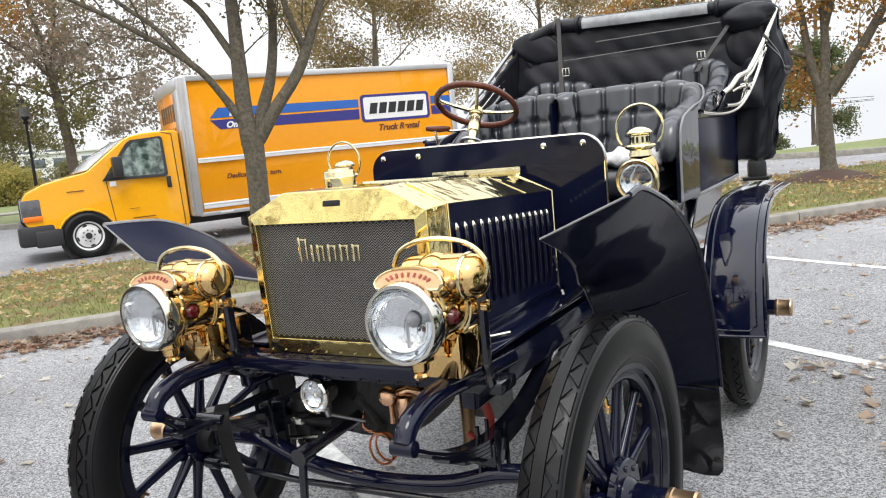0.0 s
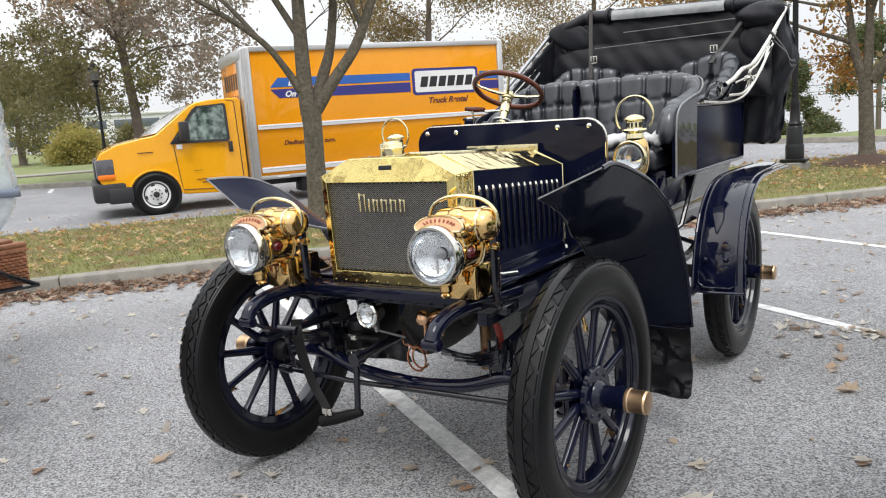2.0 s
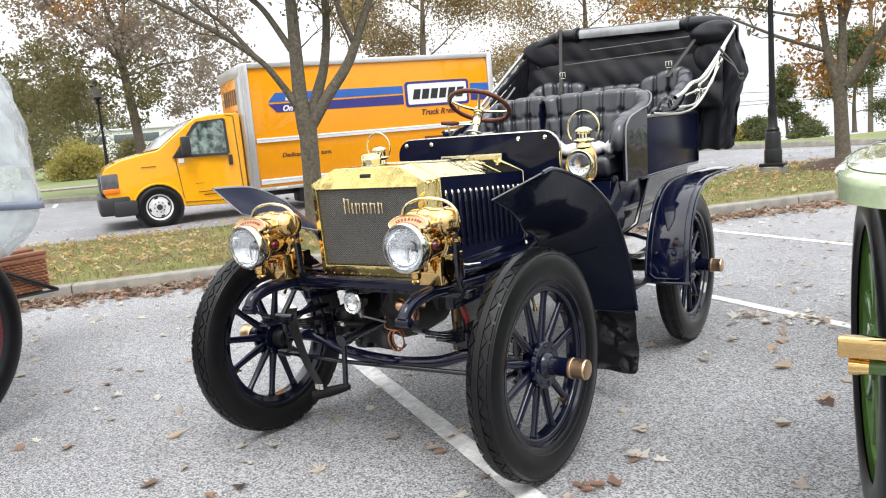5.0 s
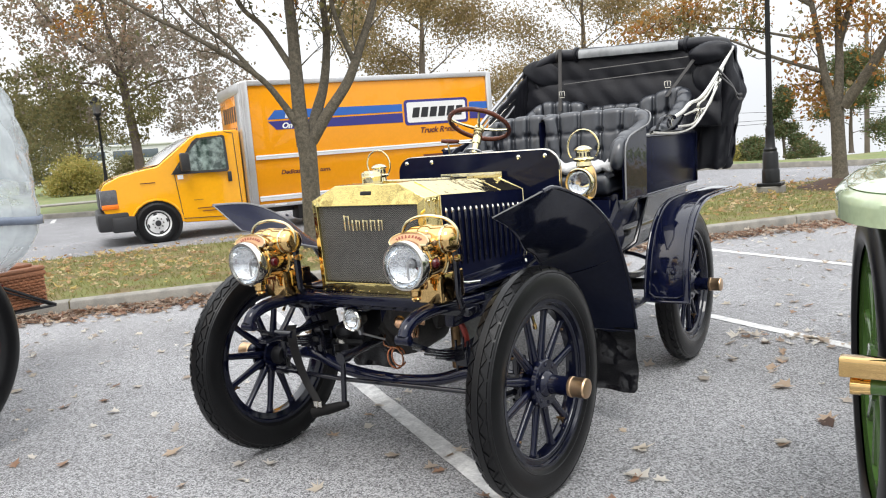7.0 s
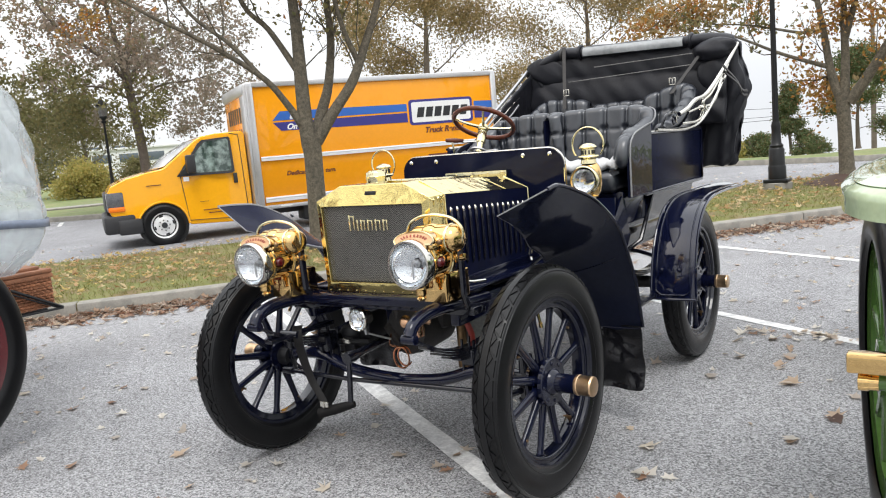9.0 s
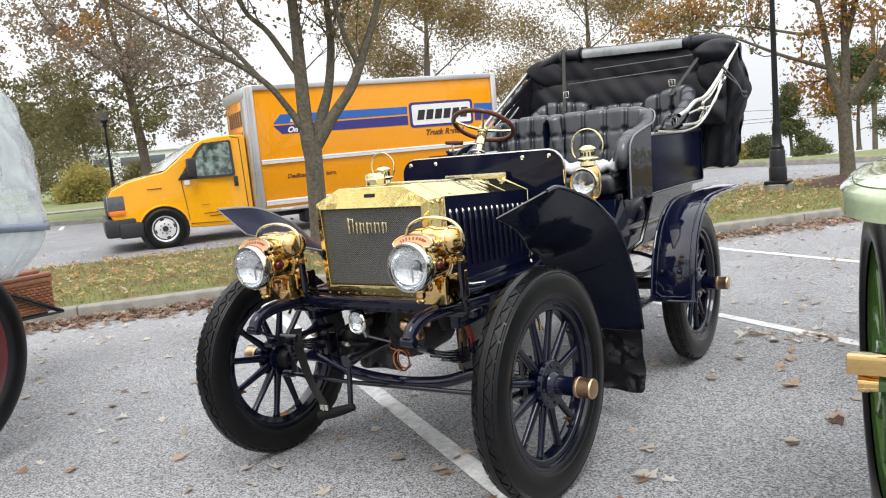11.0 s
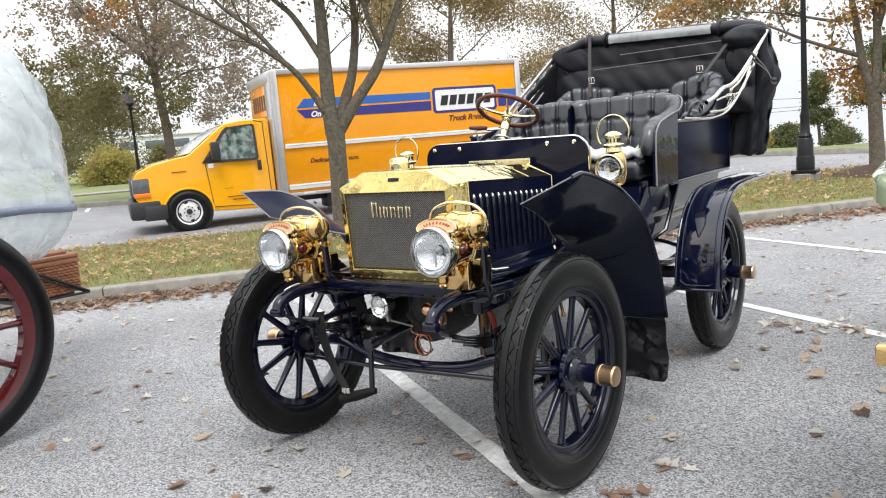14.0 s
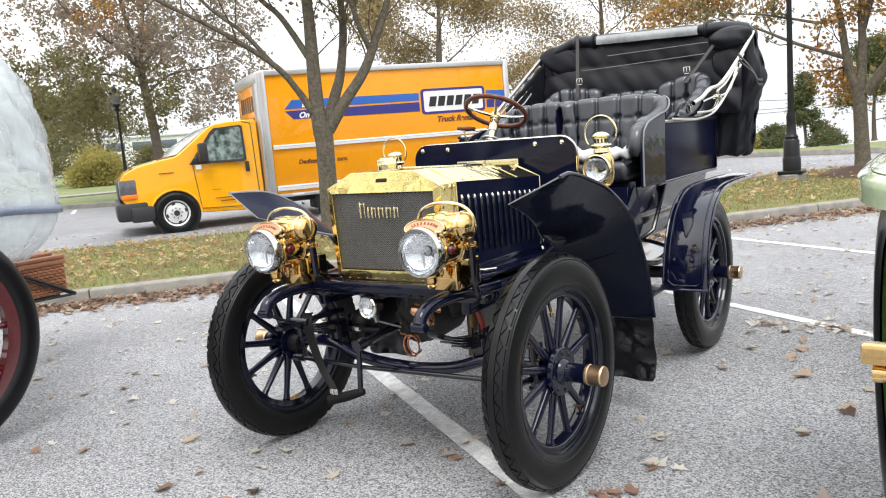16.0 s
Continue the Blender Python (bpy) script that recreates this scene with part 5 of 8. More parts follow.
part("sump", Geo().box((0.0, 1.05, 0.57), (0.30, 0.8, 0.10), 0.04).tube([(-0.25, 0.2, 0.5), (-0.3, 2.3, 0.48)], 0.03, 10), BLACK_IRON, car)

# radiator
RY = -0.16


def shell_outline(w, z0, z1, cut):
    return [(-w, z0), (w, z0), (w, z1 - cut * 0.62), (w - cut * 1.35, z1), (-w + cut * 1.35, z1), (-w, z1 - cut * 0.62)]


g = Geo()
outer, inner = shell_outline(0.3175, 0.838, 1.320, 0.105), [(-0.283, 0.885), (0.283, 0.885), (0.283, 1.228), (0.282, 1.230), (-0.282, 1.230), (-0.283, 1.228)]
n = 6
for y0, y1, a in ((RY, -0.018, outer),):
    g.v += [(x + 0.0325, y0 + (0.012 if z > 1.27 else 0.0), z) for x, z in outer] + [(x + 0.0325, y0 - 0.012, z) for x, z in inner] + [(x + 0.0325, y0 + 0.03, z) for x, z in inner] + [(x * 0.951 + 0.0325, y1, z) for x, z in outer]
    for i in range(n):
        j = (i + 1) % n
        g.f += [(i, j, n + j, n + i), (n + i, n + j, 2 * n + j, 2 * n + i), (i, 3 * n + i, 3 * n + j, j)]
shell = part("radiator_shell", g, SHELL_BRASS, car, "polished brass radiator shell", sharp=20)
bev = shell.modifiers.new("soft_edges", "BEVEL")
bev.width, bev.segments, bev.limit_method = 0.008, 3, "ANGLE"
part("radiator_core", Geo().box((0.0325, RY + 0.06, 1.055), (0.57, 0.05, 0.35)), DARK_CORE, shell)
g = Geo()
cols, rows = 52, 44
for i in range(cols):
    x0, x1 = -0.2505 + 0.566 * i / cols, -0.2505 + 0.566 * (i + 1) / cols
    slope = 0.0050 if i % 2 else -0.0050
    for j in range(rows):
        z, y, o = 0.890 + 0.336 * (j + 0.5) / rows, RY + 0.004, len(g.v)
        w = 0.0015
        g.v += [(x0, y, z - slope - w), (x1, y, z + slope - w), (x1, y, z + slope + w), (x0, y, z - slope + w)]
        g.f.append((o, o + 1, o + 2, o + 3))
part("grille", g, GRILLE, shell, "grey zigzag wire radiator grille", sharp=0)
part("filler_cap", Geo().lathe([(0.050, -0.004), (0.050, 0.004), (0.0455, 0.006), (0.0455, 0.030), (0.047, 0.032), (0.0455, 0.034), (0.0455, 0.047), (0.043, 0.051), (0.034, 0.053), (0.032, 0.058), (0.0, 0.060)], 36, Matrix.Translation((0.024, -0.085, 1.319))), PALE_BRASS, shell, "pale brass radiator filler cap")
alike("rivet", Geo().lathe([(0, 0.003), (0.0025, 0.0025), (0.0035, 0)], 6), NICKEL, [pose(-0.255 + i * 0.0517, RY + 0.002, 0.853, 90, 0, 0) for i in range(12)], shell)
part("maker_plate", Geo().box((0, 0, 0), (0.060, 0.006, 0.017), 0.002, pose(0.038, -0.158, 1.283, -15, 0, 0)), BLACK_IRON, shell, "small dark maker's plate")
x = -0.092
for i, (w, h) in enumerate(((0.036, 0.072), (0.012, 0.05), (0.030, 0.05), (0.034, 0.05), (0.034, 0.05), (0.030, 0.05))):
    gg = Geo().box((x + 0.006, RY - 0.016, 1.120 + h / 2), (0.010, 0.006, h), 0.002)
    if w > 0.02:
        gg.box((x + w - 0.005, RY - 0.016, 1.120 + h / 2), (0.007, 0.006, h * 0.9), 0.002).box((x + w / 2, RY - 0.016, 1.120 + h * 0.88), (w, 0.005, 0.006), 0.002)
    part("badge_bar", gg, PALE_BRASS, shell)
    x += w + 0.010

# bonnet
HY0, HY1 = -0.015, 0.775


def bonnet_sec(y):
    q = (y - HY0) / (HY1 - HY0)
    w, t, d = 0.302 + 0.024 * q, 0.175 + 0.015 * q, 0.040 * q
    return [(-w, 0.82), (-w, 1.252 - d), (-t, 1.314 - d), (0.0, 1.322 - d), (t, 1.314 - d), (w, 1.252 - d), (w, 0.82)]


for name, idx, m, lab in (("bonnet_top", (1, 2, 3, 4, 5), SHELL_BRASS, "polished brass bonnet top"), ("bonnet_side", (5, 6), BODY_NAVY, "louvred dark blue bonnet side"), ("bonnet_side", (0, 1), BODY_NAVY, "")):
    gr = []
    for i in range(9):
        y = HY0 + (HY1 - HY0) * i / 8
        sec = bonnet_sec(y)
        gr.append([(sec[k][0] + 0.0325 - 0.0175 * (y - HY0) / (HY1 - HY0), y, sec[k][1]) for k in idx])
    part(name, Geo().sheet(gr, 0.006), m, car, lab, sharp=15)
g = Geo()
for s in (1, -1):
    for i in range(14):
        y = 0.014 + i * 0.0522
        q = (y - HY0) / (HY1 - HY0)
        lx, up = s * (0.304 + 0.024 * q) + 0.0325 - 0.0175 * q, 0.050 - 0.049 * q
        part("louvre", Geo().tube([(lx, y, 0.885 + up), (lx + s * 0.004, y, 0.90 + up), (lx + s * 0.006, y, 0.95 + up), (lx + s * 0.006, y, 1.08 + up), (lx + s * 0.005, y, 1.12 + up), (lx, y, 1.135 + up)], [0.003, 0.007, 0.009, 0.009, 0.008, 0.003], 10), RIM_PAINT, car)
        part("louvre_tip", Geo().lathe([(0, 0.011), (0.004, 0.007), (0.008, 0.0), (0.009, -0.009), (0.006, -0.014), (0, -0.015)], 10, Matrix.Translation((lx + s * 0.004, y, 1.138 + up))), NICKEL, car)
for s in (1, -1):
    part("bonnet_bead", Geo().tube([(s * 0.329 + 0.015, 0.765, 0.82), (s * 0.329 + 0.015, 0.765, 1.214), (s * 0.191 + 0.015, 0.765, 1.278)], 0.004, 8), PALE_BRASS, car)
    part("shell_bead", Geo().tube([(s * 0.3035 + 0.0325, HY0, 0.84), (s * 0.3035 + 0.0325, HY0, 1.254), (s * 0.177 + 0.0325, HY0, 1.318)], 0.004, 8), PALE_BRASS, car)
g = Geo()
for k in range(19):
    y0 = 0.01 + 0.039 * k
    g.tube([(0.0325 - 0.0175 * (y0 + 0.02) / 0.79, y0, 1.3245 - 0.040 * (y0 + 0.015) / 0.79), (0.0325 - 0.0175 * (y0 + 0.02) / 0.79, y0 + 0.036, 1.3245 - 0.040 * (y0 + 0.051) / 0.79)], 0.0055, 8)
part("bonnet_hinge", g, PALE_BRASS, car, "brass hinge along the bonnet top")
ledge = part("bonnet_ledge", Geo().box((0.012, 0.785, 1.288), (0.412, 0.014, 0.040), 0.004), PALE_BRASS, car, "screwed brass strip behind the bonnet")
for x in (-0.12, 0.10, 0.19):
    part("screw", Geo().lathe([(0, 0.003), (0.004, 0.002), (0.0055, 0)], 10, along((0, -1, 0), (x, 0.778, 1.297))), PALE_BRASS, ledge)
part("bonnet_seam", Geo().tube([(0.206, 0.53, 1.2895), (0.342, 0.53, 1.2280)], 0.0015, 6).tube([(0.225, 0.545, 1.279), (0.235, 0.56, 1.274), (0.246, 0.548, 1.270)], 0.003, 6), PALE_BRASS, car)
for s in (1, -1):
    part("bonnet_apron", Geo().box((s * 0.40, 0.36, 0.845), (0.13, 0.95, 0.012), 0.004).box((s * 0.345, 0.40, 0.862), (0.02, 0.8, 0.03), 0.005), NAVY, car)
g = Geo().tube([(0.37, -0.02, 0.875), (0.42, 0.02, 0.865), (0.45, 0.08, 0.862)], 0.006, 6).lathe([(0, -0.012), (0.014, -0.01), (0.014, 0.01), (0, 0.012)], 10, Matrix.Translation((0.40, 0.0, 0.875))).tube([(0.385, 0.03, 0.865), (0.385, 0.03, 0.90)], 0.007, 6)
part("bonnet_catch", g, NICKEL, car, "nickel bonnet catch")

# dashboard
DY = 0.815
out = []
for cx, cz, a0 in ((0.53 - 0.09, 1.405 - 0.09, 0), (-0.50 + 0.09, 1.405 - 0.09, 90)):
    out += [(cx + 0.09 * math.cos(radians(a0 + k * 11.25)), cz + 0.09 * math.sin(radians(a0 + k * 11.25))) for k in range(9)]
out += [(-0.50, 0.80), (0.53, 0.80)]
dash = part("dashboard", Geo().prism(out, 0.030, Matrix.Translation((0, DY + 0.030, 0)) @ pose(0, 0, 0, 90, 0, 0)), DASH_PAINT, car, "dark blue wooden dashboard with rivets")
part("dash_trim", Geo().tube([(x, DY + 0.015, z) for x, z in [out[-1]] + out[:18] + [out[-2]]], 0.0055, 8), NICKEL, dash)
part("dash_bead", Geo().tube([(0.533, DY + 0.004, z) for z in (1.02, 1.30)], 0.006, 8), NICKEL, dash)
for x in (-0.44, -0.271, 0.303, 0.455):
    part("rivet", Geo().lathe([(0, 0.006), (0.007, 0.0045), (0.0115, 0.0015), (0.0125, 0)], 16, Matrix.Translation((x, DY - 0.001, 1.374)) @ pose(0, 0, 0, 90, 0, 0)), NICKEL, dash)
part("dash_shelf", Geo().box((0.0, 0.93, 1.0), (0.96, 0.20, 0.03), 0.005).box((0.0, 1.02, 0.9), (0.94, 0.02, 0.24)), BLACK_PAINT, car)

# headlamps
for s in (1, -1):
    before = set(car.children_recursive)
    x0 = 0.425 if s > 0 else -0.452
    c = Vector((x0, -0.40, 1.018 if s > 0 else 1.008))
    Y = lambda y=0.0, z=0.0, x=0.0: along((0, -1, 0), c + Vector((x, y, z)))
    body = Geo().lathe([(0.0, -0.15), (0.03, -0.15), (0.045, -0.135), (0.060, -0.12), (0.064, -0.10), (0.068, -0.09), (0.068, 0.0), (0.070, 0.02), (0.073, 0.03)], 40, Y())
    lamp = part("headlamp", body, BRASS, car, "polished brass headlamp with a round lens")
    part("lens_rim", Geo().lathe([(0.070, 0.020), (0.080, 0.024), (0.083, 0.032), (0.083, 0.050), (0.079, 0.058), (0.073, 0.058), (0.072, 0.05)], 48, Y()), NICKEL, lamp, "bright lens rim")
    part("reflector", Geo().lathe([(0.0728, 0.048), (0.066, 0.034), (0.050, 0.022), (0.026, 0.014), (0.0, 0.012)], 40, Y()), MIRROR, lamp)
    part("burner", Geo().tube([c + Vector((0, -0.034, -0.05)), c + Vector((0, -0.034, 0.0))], 0.0035, 8).tube([c + Vector((0, -0.034, 0)), c + Vector((0.012, -0.030, 0.006))], 0.0035, 6).lathe([(0.0, 0.030), (0.010, 0.028), (0.013, 0.020), (0.016, 0.016)], 20, Y()), STEEL, lamp, "small metal burner")
    lens = part("lens", Geo().lathe([(0.0, 0.070), (0.028, 0.067), (0.054, 0.059), (0.0735, 0.050), (0.0735, 0.047), (0.054, 0.055), (0.028, 0.063), (0.0, 0.066)], 40, Y()), GLASS, lamp, "clear glass lens")
    lens.visible_shadow = False
    chim = Geo().lathe([(0.0, -0.080), (0.034, -0.079), (0.044, -0.072), (0.047, -0.060), (0.048, -0.04), (0.048, 0.05), (0.047, 0.072), (0.043, 0.086), (0.034, 0.095), (0.018, 0.100), (0.0, 0.101)], 36, along((1, 0, 0), c + Vector((0.012, 0.080, 0.066))))
    chim.lathe([(0.0, 0.054), (0.016, 0.051), (0.030, 0.042), (0.040, 0.026), (0.045, 0.006), (0.047, -0.02)], 28, Matrix.Translation(c + Vector((0.004, 0.072, 0.064))))
    chim.box((c.x + 0.005, c.y + 0.055, c.z + 0.050), (0.11, 0.13, 0.05), 0.022, seg=3)
    part("chimney", chim, BRASS, lamp, "rounded brass chimney drum")
    part("chimney_band", Geo().lathe([(0.0485, 0.058), (0.0505, 0.061), (0.0505, 0.066), (0.0485, 0.069)], 32, along((1, 0, 0), c + Vector((0.012, 0.080, 0.066)))), PALE_BRASS, lamp, "raised brass band on the chimney")
    part("plate_knob", Geo().lathe([(0.0, 0.009), (0.005, 0.008), (0.0085, 0.003), (0.0085, -0.003), (0.005, -0.008), (0.0, -0.009)], 16, Matrix.Translation(c + Vector((0.088, -0.004, 0.068)))), OLD_BRASS, lamp)
    pl = [(0.077 * math.cos(radians(a)), 0.034 * math.sin(radians(a))) for a in range(0, 181, 12)] + [(-0.070, -0.010), (0.070, -0.010)]
    P = Matrix.Translation(c + Vector((0, -0.016, 0.070))) @ pose(0, 0, 0, 66, 0, 0)
    part("label_plate", Geo().prism(pl, 0.006, P), LABEL_PLATE, lamp, "arched copper label plate")
    part("plate_hood", Geo().sheet([[c + Vector(((0.080 - 0.012 * q) * math.cos(radians(a)), -0.012 + 0.05 * q, 0.068 + (0.036 - 0.006 * q) * math.sin(radians(a)))) for q in (0, 0.5, 1)] for a in range(0, 181, 12)], 0.004), BRASS, lamp)
    rimp = [P @ Vector((x * 1.0, y * 1.0, 0.006)) for x, y in pl]
    part("plate_border", Geo().tube(rimp + rimp[:1], 0.0028, 6), PALE_BRASS, lamp)
    for k in range(9):
        a = radians(150 - k * 15)
        part("label_bar", Geo().box((0, 0, 0.0075), (0.0045, 0.009, 0.002), 0.0, P @ Matrix.Translation((0.054 * math.cos(a), 0.020 * math.sin(a) - 0.001, 0)) @ pose(0, 0, 0, 0, 0, math.degrees(a) - 90)), LABEL_INK, lamp)
    for sx in (1, -1):
        part("jewel", Geo().lathe([(0, 0.018), (0.012, 0.014), (0.0185, 0.004), (0.0185, -0.01)], 20, along((sx, 0, 0), c + Vector((sx * 0.067, 0.014, 0.0)))), RED_GLASS, lamp, "red glass jewel")
        part("jewel_rim", Geo().lathe([(0.0185, 0.0), (0.0195, 0.006), (0.0245, 0.005), (0.0255, -0.012)], 20, along((sx, 0, 0), c + Vector((sx * 0.067, 0.014, 0.0)))), BRASS, lamp)
    arch = [(-0.082, 0.062, 0.055), (-0.090, 0.064, 0.092), (-0.072, 0.066, 0.124), (-0.03, 0.068, 0.142), (0.03, 0.071, 0.145), (0.085, 0.076, 0.130), (0.115, 0.080, 0.095), (0.108, 0.082, 0.055)]
    part("handle", Geo().tube(smooth([c + Vector(p) for p in arch], 5), 0.0055, 8), PALE_BRASS, lamp, "brass carrying handle")
    for y in (0.0, 0.085):
        part("body_band", Geo().lathe([(0.0685, -0.004), (0.0725, -0.003), (0.0725, 0.003), (0.0685, 0.004)], 40, Y(y)), PALE_BRASS, lamp)
    part("tank", Geo().box((c.x, c.y + 0.125, c.z - 0.10), (0.10, 0.13, 0.10), 0.008), BRASS, lamp, "brass lower box")
    part("drain_cup", Geo().lathe([(0, -0.125), (0.012, -0.125), (0.016, -0.118), (0.012, -0.112), (0.018, -0.105), (0.018, -0.09), (0.030, -0.085), (0.030, -0.065), (0, -0.06)], 20, Matrix.Translation(c + Vector((0, -0.005, 0)))), BRASS, lamp)
    part("thumb_nut", Geo().lathe([(0, 0.03), (0.012, 0.028), (0.014, 0.015), (0.01, 0.01), (0.018, 0.005), (0.018, -0.01), (0, -0.012)], 14, along((1, 0, 0), c + Vector((0.075, 0.10, 0.0)))).lathe([(0, 0.02), (0.010, 0.018), (0.012, 0)], 12, along((1, 0, 0), c + Vector((0.07, 0.10, 0.04)))), BRASS, lamp)
    part("lamp_fork", Geo().tube([c + Vector((0.085, 0.10, 0.03)), c + Vector((0.085, 0.10, -0.12)), c + Vector((0.06, 0.16, -0.20))], 0.012, 8).tube([c + Vector((-0.085, 0.10, 0.03)), c + Vector((-0.085, 0.10, -0.12)), c + Vector((-0.02, 0.17, -0.20))], 0.012, 8).box((c.x + 0.02, c.y + 0.18, c.z - 0.20), (0.14, 0.07, 0.03), 0.006), BLACK_PAINT, lamp)

    grown = Matrix.Translation(c + Vector((0, -0.05, 0))) @ Matrix.Diagonal((1.20, 1.42, 1.20, 1.0)) @ Matrix.Translation(-c - Vector((0, -0.05, 0)))
    for ob in set(car.children_recursive) - before:
        ob.data.transform(grown)

# side lamps on the dashboard
for s in (1, -1):
    c = Vector((s * 0.655, 0.835, 1.232 if s > 0 else 1.205))
    body = Geo().lathe([(0.0, -0.085), (0.036, -0.083), (0.050, -0.06), (0.056, -0.03), (0.056, 0.03), (0.050, 0.06), (0.036, 0.082), (0.0, 0.085)], 32, Matrix.Translation(c + Vector((0, 0.012, 0))))
    lamp = part("side_lamp", body, BRASS, car, "brass oil side lamp with a ring handle")
    part("lens_ring", Geo().lathe([(0.050, 0.0), (0.066, 0.030), (0.071, 0.052), (0.073, 0.062), (0.073, 0.075), (0.068, 0.081), (0.060, 0.080), (0.060, 0.06)], 36, along((0, -1, 0), c)), PALE_BRASS, lamp)
    part("reflector", Geo().lathe([(0.0605, 0.072), (0.056, 0.062), (0.040, 0.053), (0.02, 0.050), (0, 0.049)], 32, along((0, -1, 0), c)), MIRROR, lamp)
    lens = part("lens", Geo().lathe([(0.0, 0.094), (0.03, 0.089), (0.059, 0.076), (0.059, 0.072), (0.03, 0.085), (0.0, 0.090)], 32, along((0, -1, 0), c)), GLASS, lamp, "clear glass lens")
    lens.visible_shadow = False
    part("chimney", Geo().lathe([(0.040, 0.080), (0.036, 0.10), (0.050, 0.108), (0.054, 0.114), (0.050, 0.120), (0.034, 0.122), (0.032, 0.15), (0.042, 0.154), (0.046, 0.160), (0.036, 0.170), (0.018, 0.178), (0.0, 0.180)], 28, Matrix.Translation(c)), PALE_BRASS, lamp)
    g = Geo()
    for k in range(12):
        a = k * math.pi / 6
        g.box((0.0345, 0, 0.136), (0.003, 0.007, 0.02), 0.0, Matrix.Translation(c) @ pose(0, 0, 0, 0, 0, k * 30))
    part("chimney_slots", g, BLACK_IRON, lamp)
    part("ring_handle", Geo().tube(ring(c + Vector((0, 0.0, 0.175)), 0.082, "y", 40, -40, 220), 0.0045, 8), PALE_BRASS, lamp, "brass ring handle")
    part("foot", Geo().lathe([(0.0, -0.16), (0.022, -0.16), (0.026, -0.14), (0.018, -0.13), (0.030, -0.11), (0.026, -0.09), (0.040, -0.082), (0, -0.08)], 20, Matrix.Translation(c)), PALE_BRASS, lamp)
    part("lamp_bracket", Geo().box((s * 0.60, 0.84, 1.075), (0.15, 0.03, 0.014), 0.004).tube([(s * 0.665, 0.84, 1.08), (s * 0.665, 0.84, 1.0)], 0.012, 8), BLACK_PAINT, lamp)
    part("side_knob", Geo().lathe([(0, 0.014), (0.008, 0.01), (0.008, 0)], 10, along((-1, 0, 0), c + Vector((-0.066, -0.03, 0)))), BRASS, lamp)

# steering
hub = Vector((-0.272, 1.36, 1.545))
axis = Vector((0.0, 0.50, 0.87)).normalized()
M = along(axis, hub)
g = Geo()
g.tube([M @ Vector((0.185 * math.cos(a * math.pi / 24), 0.185 * math.sin(a * math.pi / 24), 0.03)) for a in range(49)], 0.0145, 12, caps=False)
wheel = part("steering_wheel", g, WOOD, car, "dark varnished wooden steering wheel")
g = Geo().lathe([(0, -0.02), (0.03, -0.018), (0.035, 0.0), (0.03, 0.014), (0, 0.02)], 20, M)
for k in range(4):
    a = k * math.pi / 2 + 0.5
    g.tube([M @ Vector((0.02 * math.cos(a), 0.02 * math.sin(a), 0.0)), M @ Vector((0.10 * math.cos(a), 0.10 * math.sin(a), 0.01)), M @ Vector((0.18 * math.cos(a), 0.18 * math.sin(a), 0.028))], [0.010, 0.008, 0.007], 8)
part("spider", g, PALE_BRASS, wheel, "pale brass wheel spokes")
low = hub - axis * 0.75
part("steering_column", Geo().tube([low, hub - axis * 0.02], 0.020, 14).tube([hub - axis * 0.10, hub - axis * 0.03], 0.028, 14).tube([hub - axis * 0.34, hub - axis * 0.26], 0.03, 14), PALE_BRASS, car, "pale brass steering column")
q = hub - axis * 0.09
lever = part("throttle_lever", Geo().tube([q, q + Vector((-0.10, -0.02, 0.0)), q + Vector((-0.18, -0.04, 0.02))], 0.006, 8).tube([q + Vector((-0.18, -0.04, 0.02)), q + Vector((-0.17, -0.03, -0.12)), q + Vector((-0.15, -0.02, -0.25))], 0.006, 8), NICKEL, car)
part("lever_handle", Geo().tube([q + Vector((-0.11, -0.025, 0.012)), q + Vector((-0.16, -0.03, 0.015)), q + Vector((-0.22, -0.045, 0.022))], [0.010, 0.015, 0.011], 10), WOOD, lever, "brown wooden lever grip")
q = hub - axis * 0.16
part("control_quadrant", Geo().lathe([(0.035, -0.004), (0.055, -0.004), (0.055, 0.004), (0.035, 0.004)], 24, along(axis, q), closed=True).tube([q + Vector((-0.05, 0.02, -0.02)), q + Vector((-0.13, 0.05, -0.04)), q + Vector((-0.17, 0.06, -0.09))], 0.012, 8).tube([q + Vector((0.04, 0, 0)), q + Vector((0.13, 0.01, 0.0))], 0.007, 8).box((q.x - 0.10, q.y + 0.06, q.z - 0.08), (0.10, 0.06, 0.09), 0.02), STEEL, car)


# seats
def resample(path, n):
    p = [Vector(q) for q in smooth(path, 12)]
    seg = [0.0]
    for a, b in zip(p, p[1:]):
        seg.append(seg[-1] + (b - a).length)
    out = []
    for i in range(n):
        t = seg[-1] * i / (n - 1)
        j = max(k for k in range(len(seg)) if seg[k] <= t + 1e-9)
        j = min(j, len(p) - 2)
        f = (t - seg[j]) / max(1e-9, seg[j + 1] - seg[j])
        out.append(p[j].lerp(p[j + 1], f))
    return out


UPPER, LOWER = 0.77, 0.50


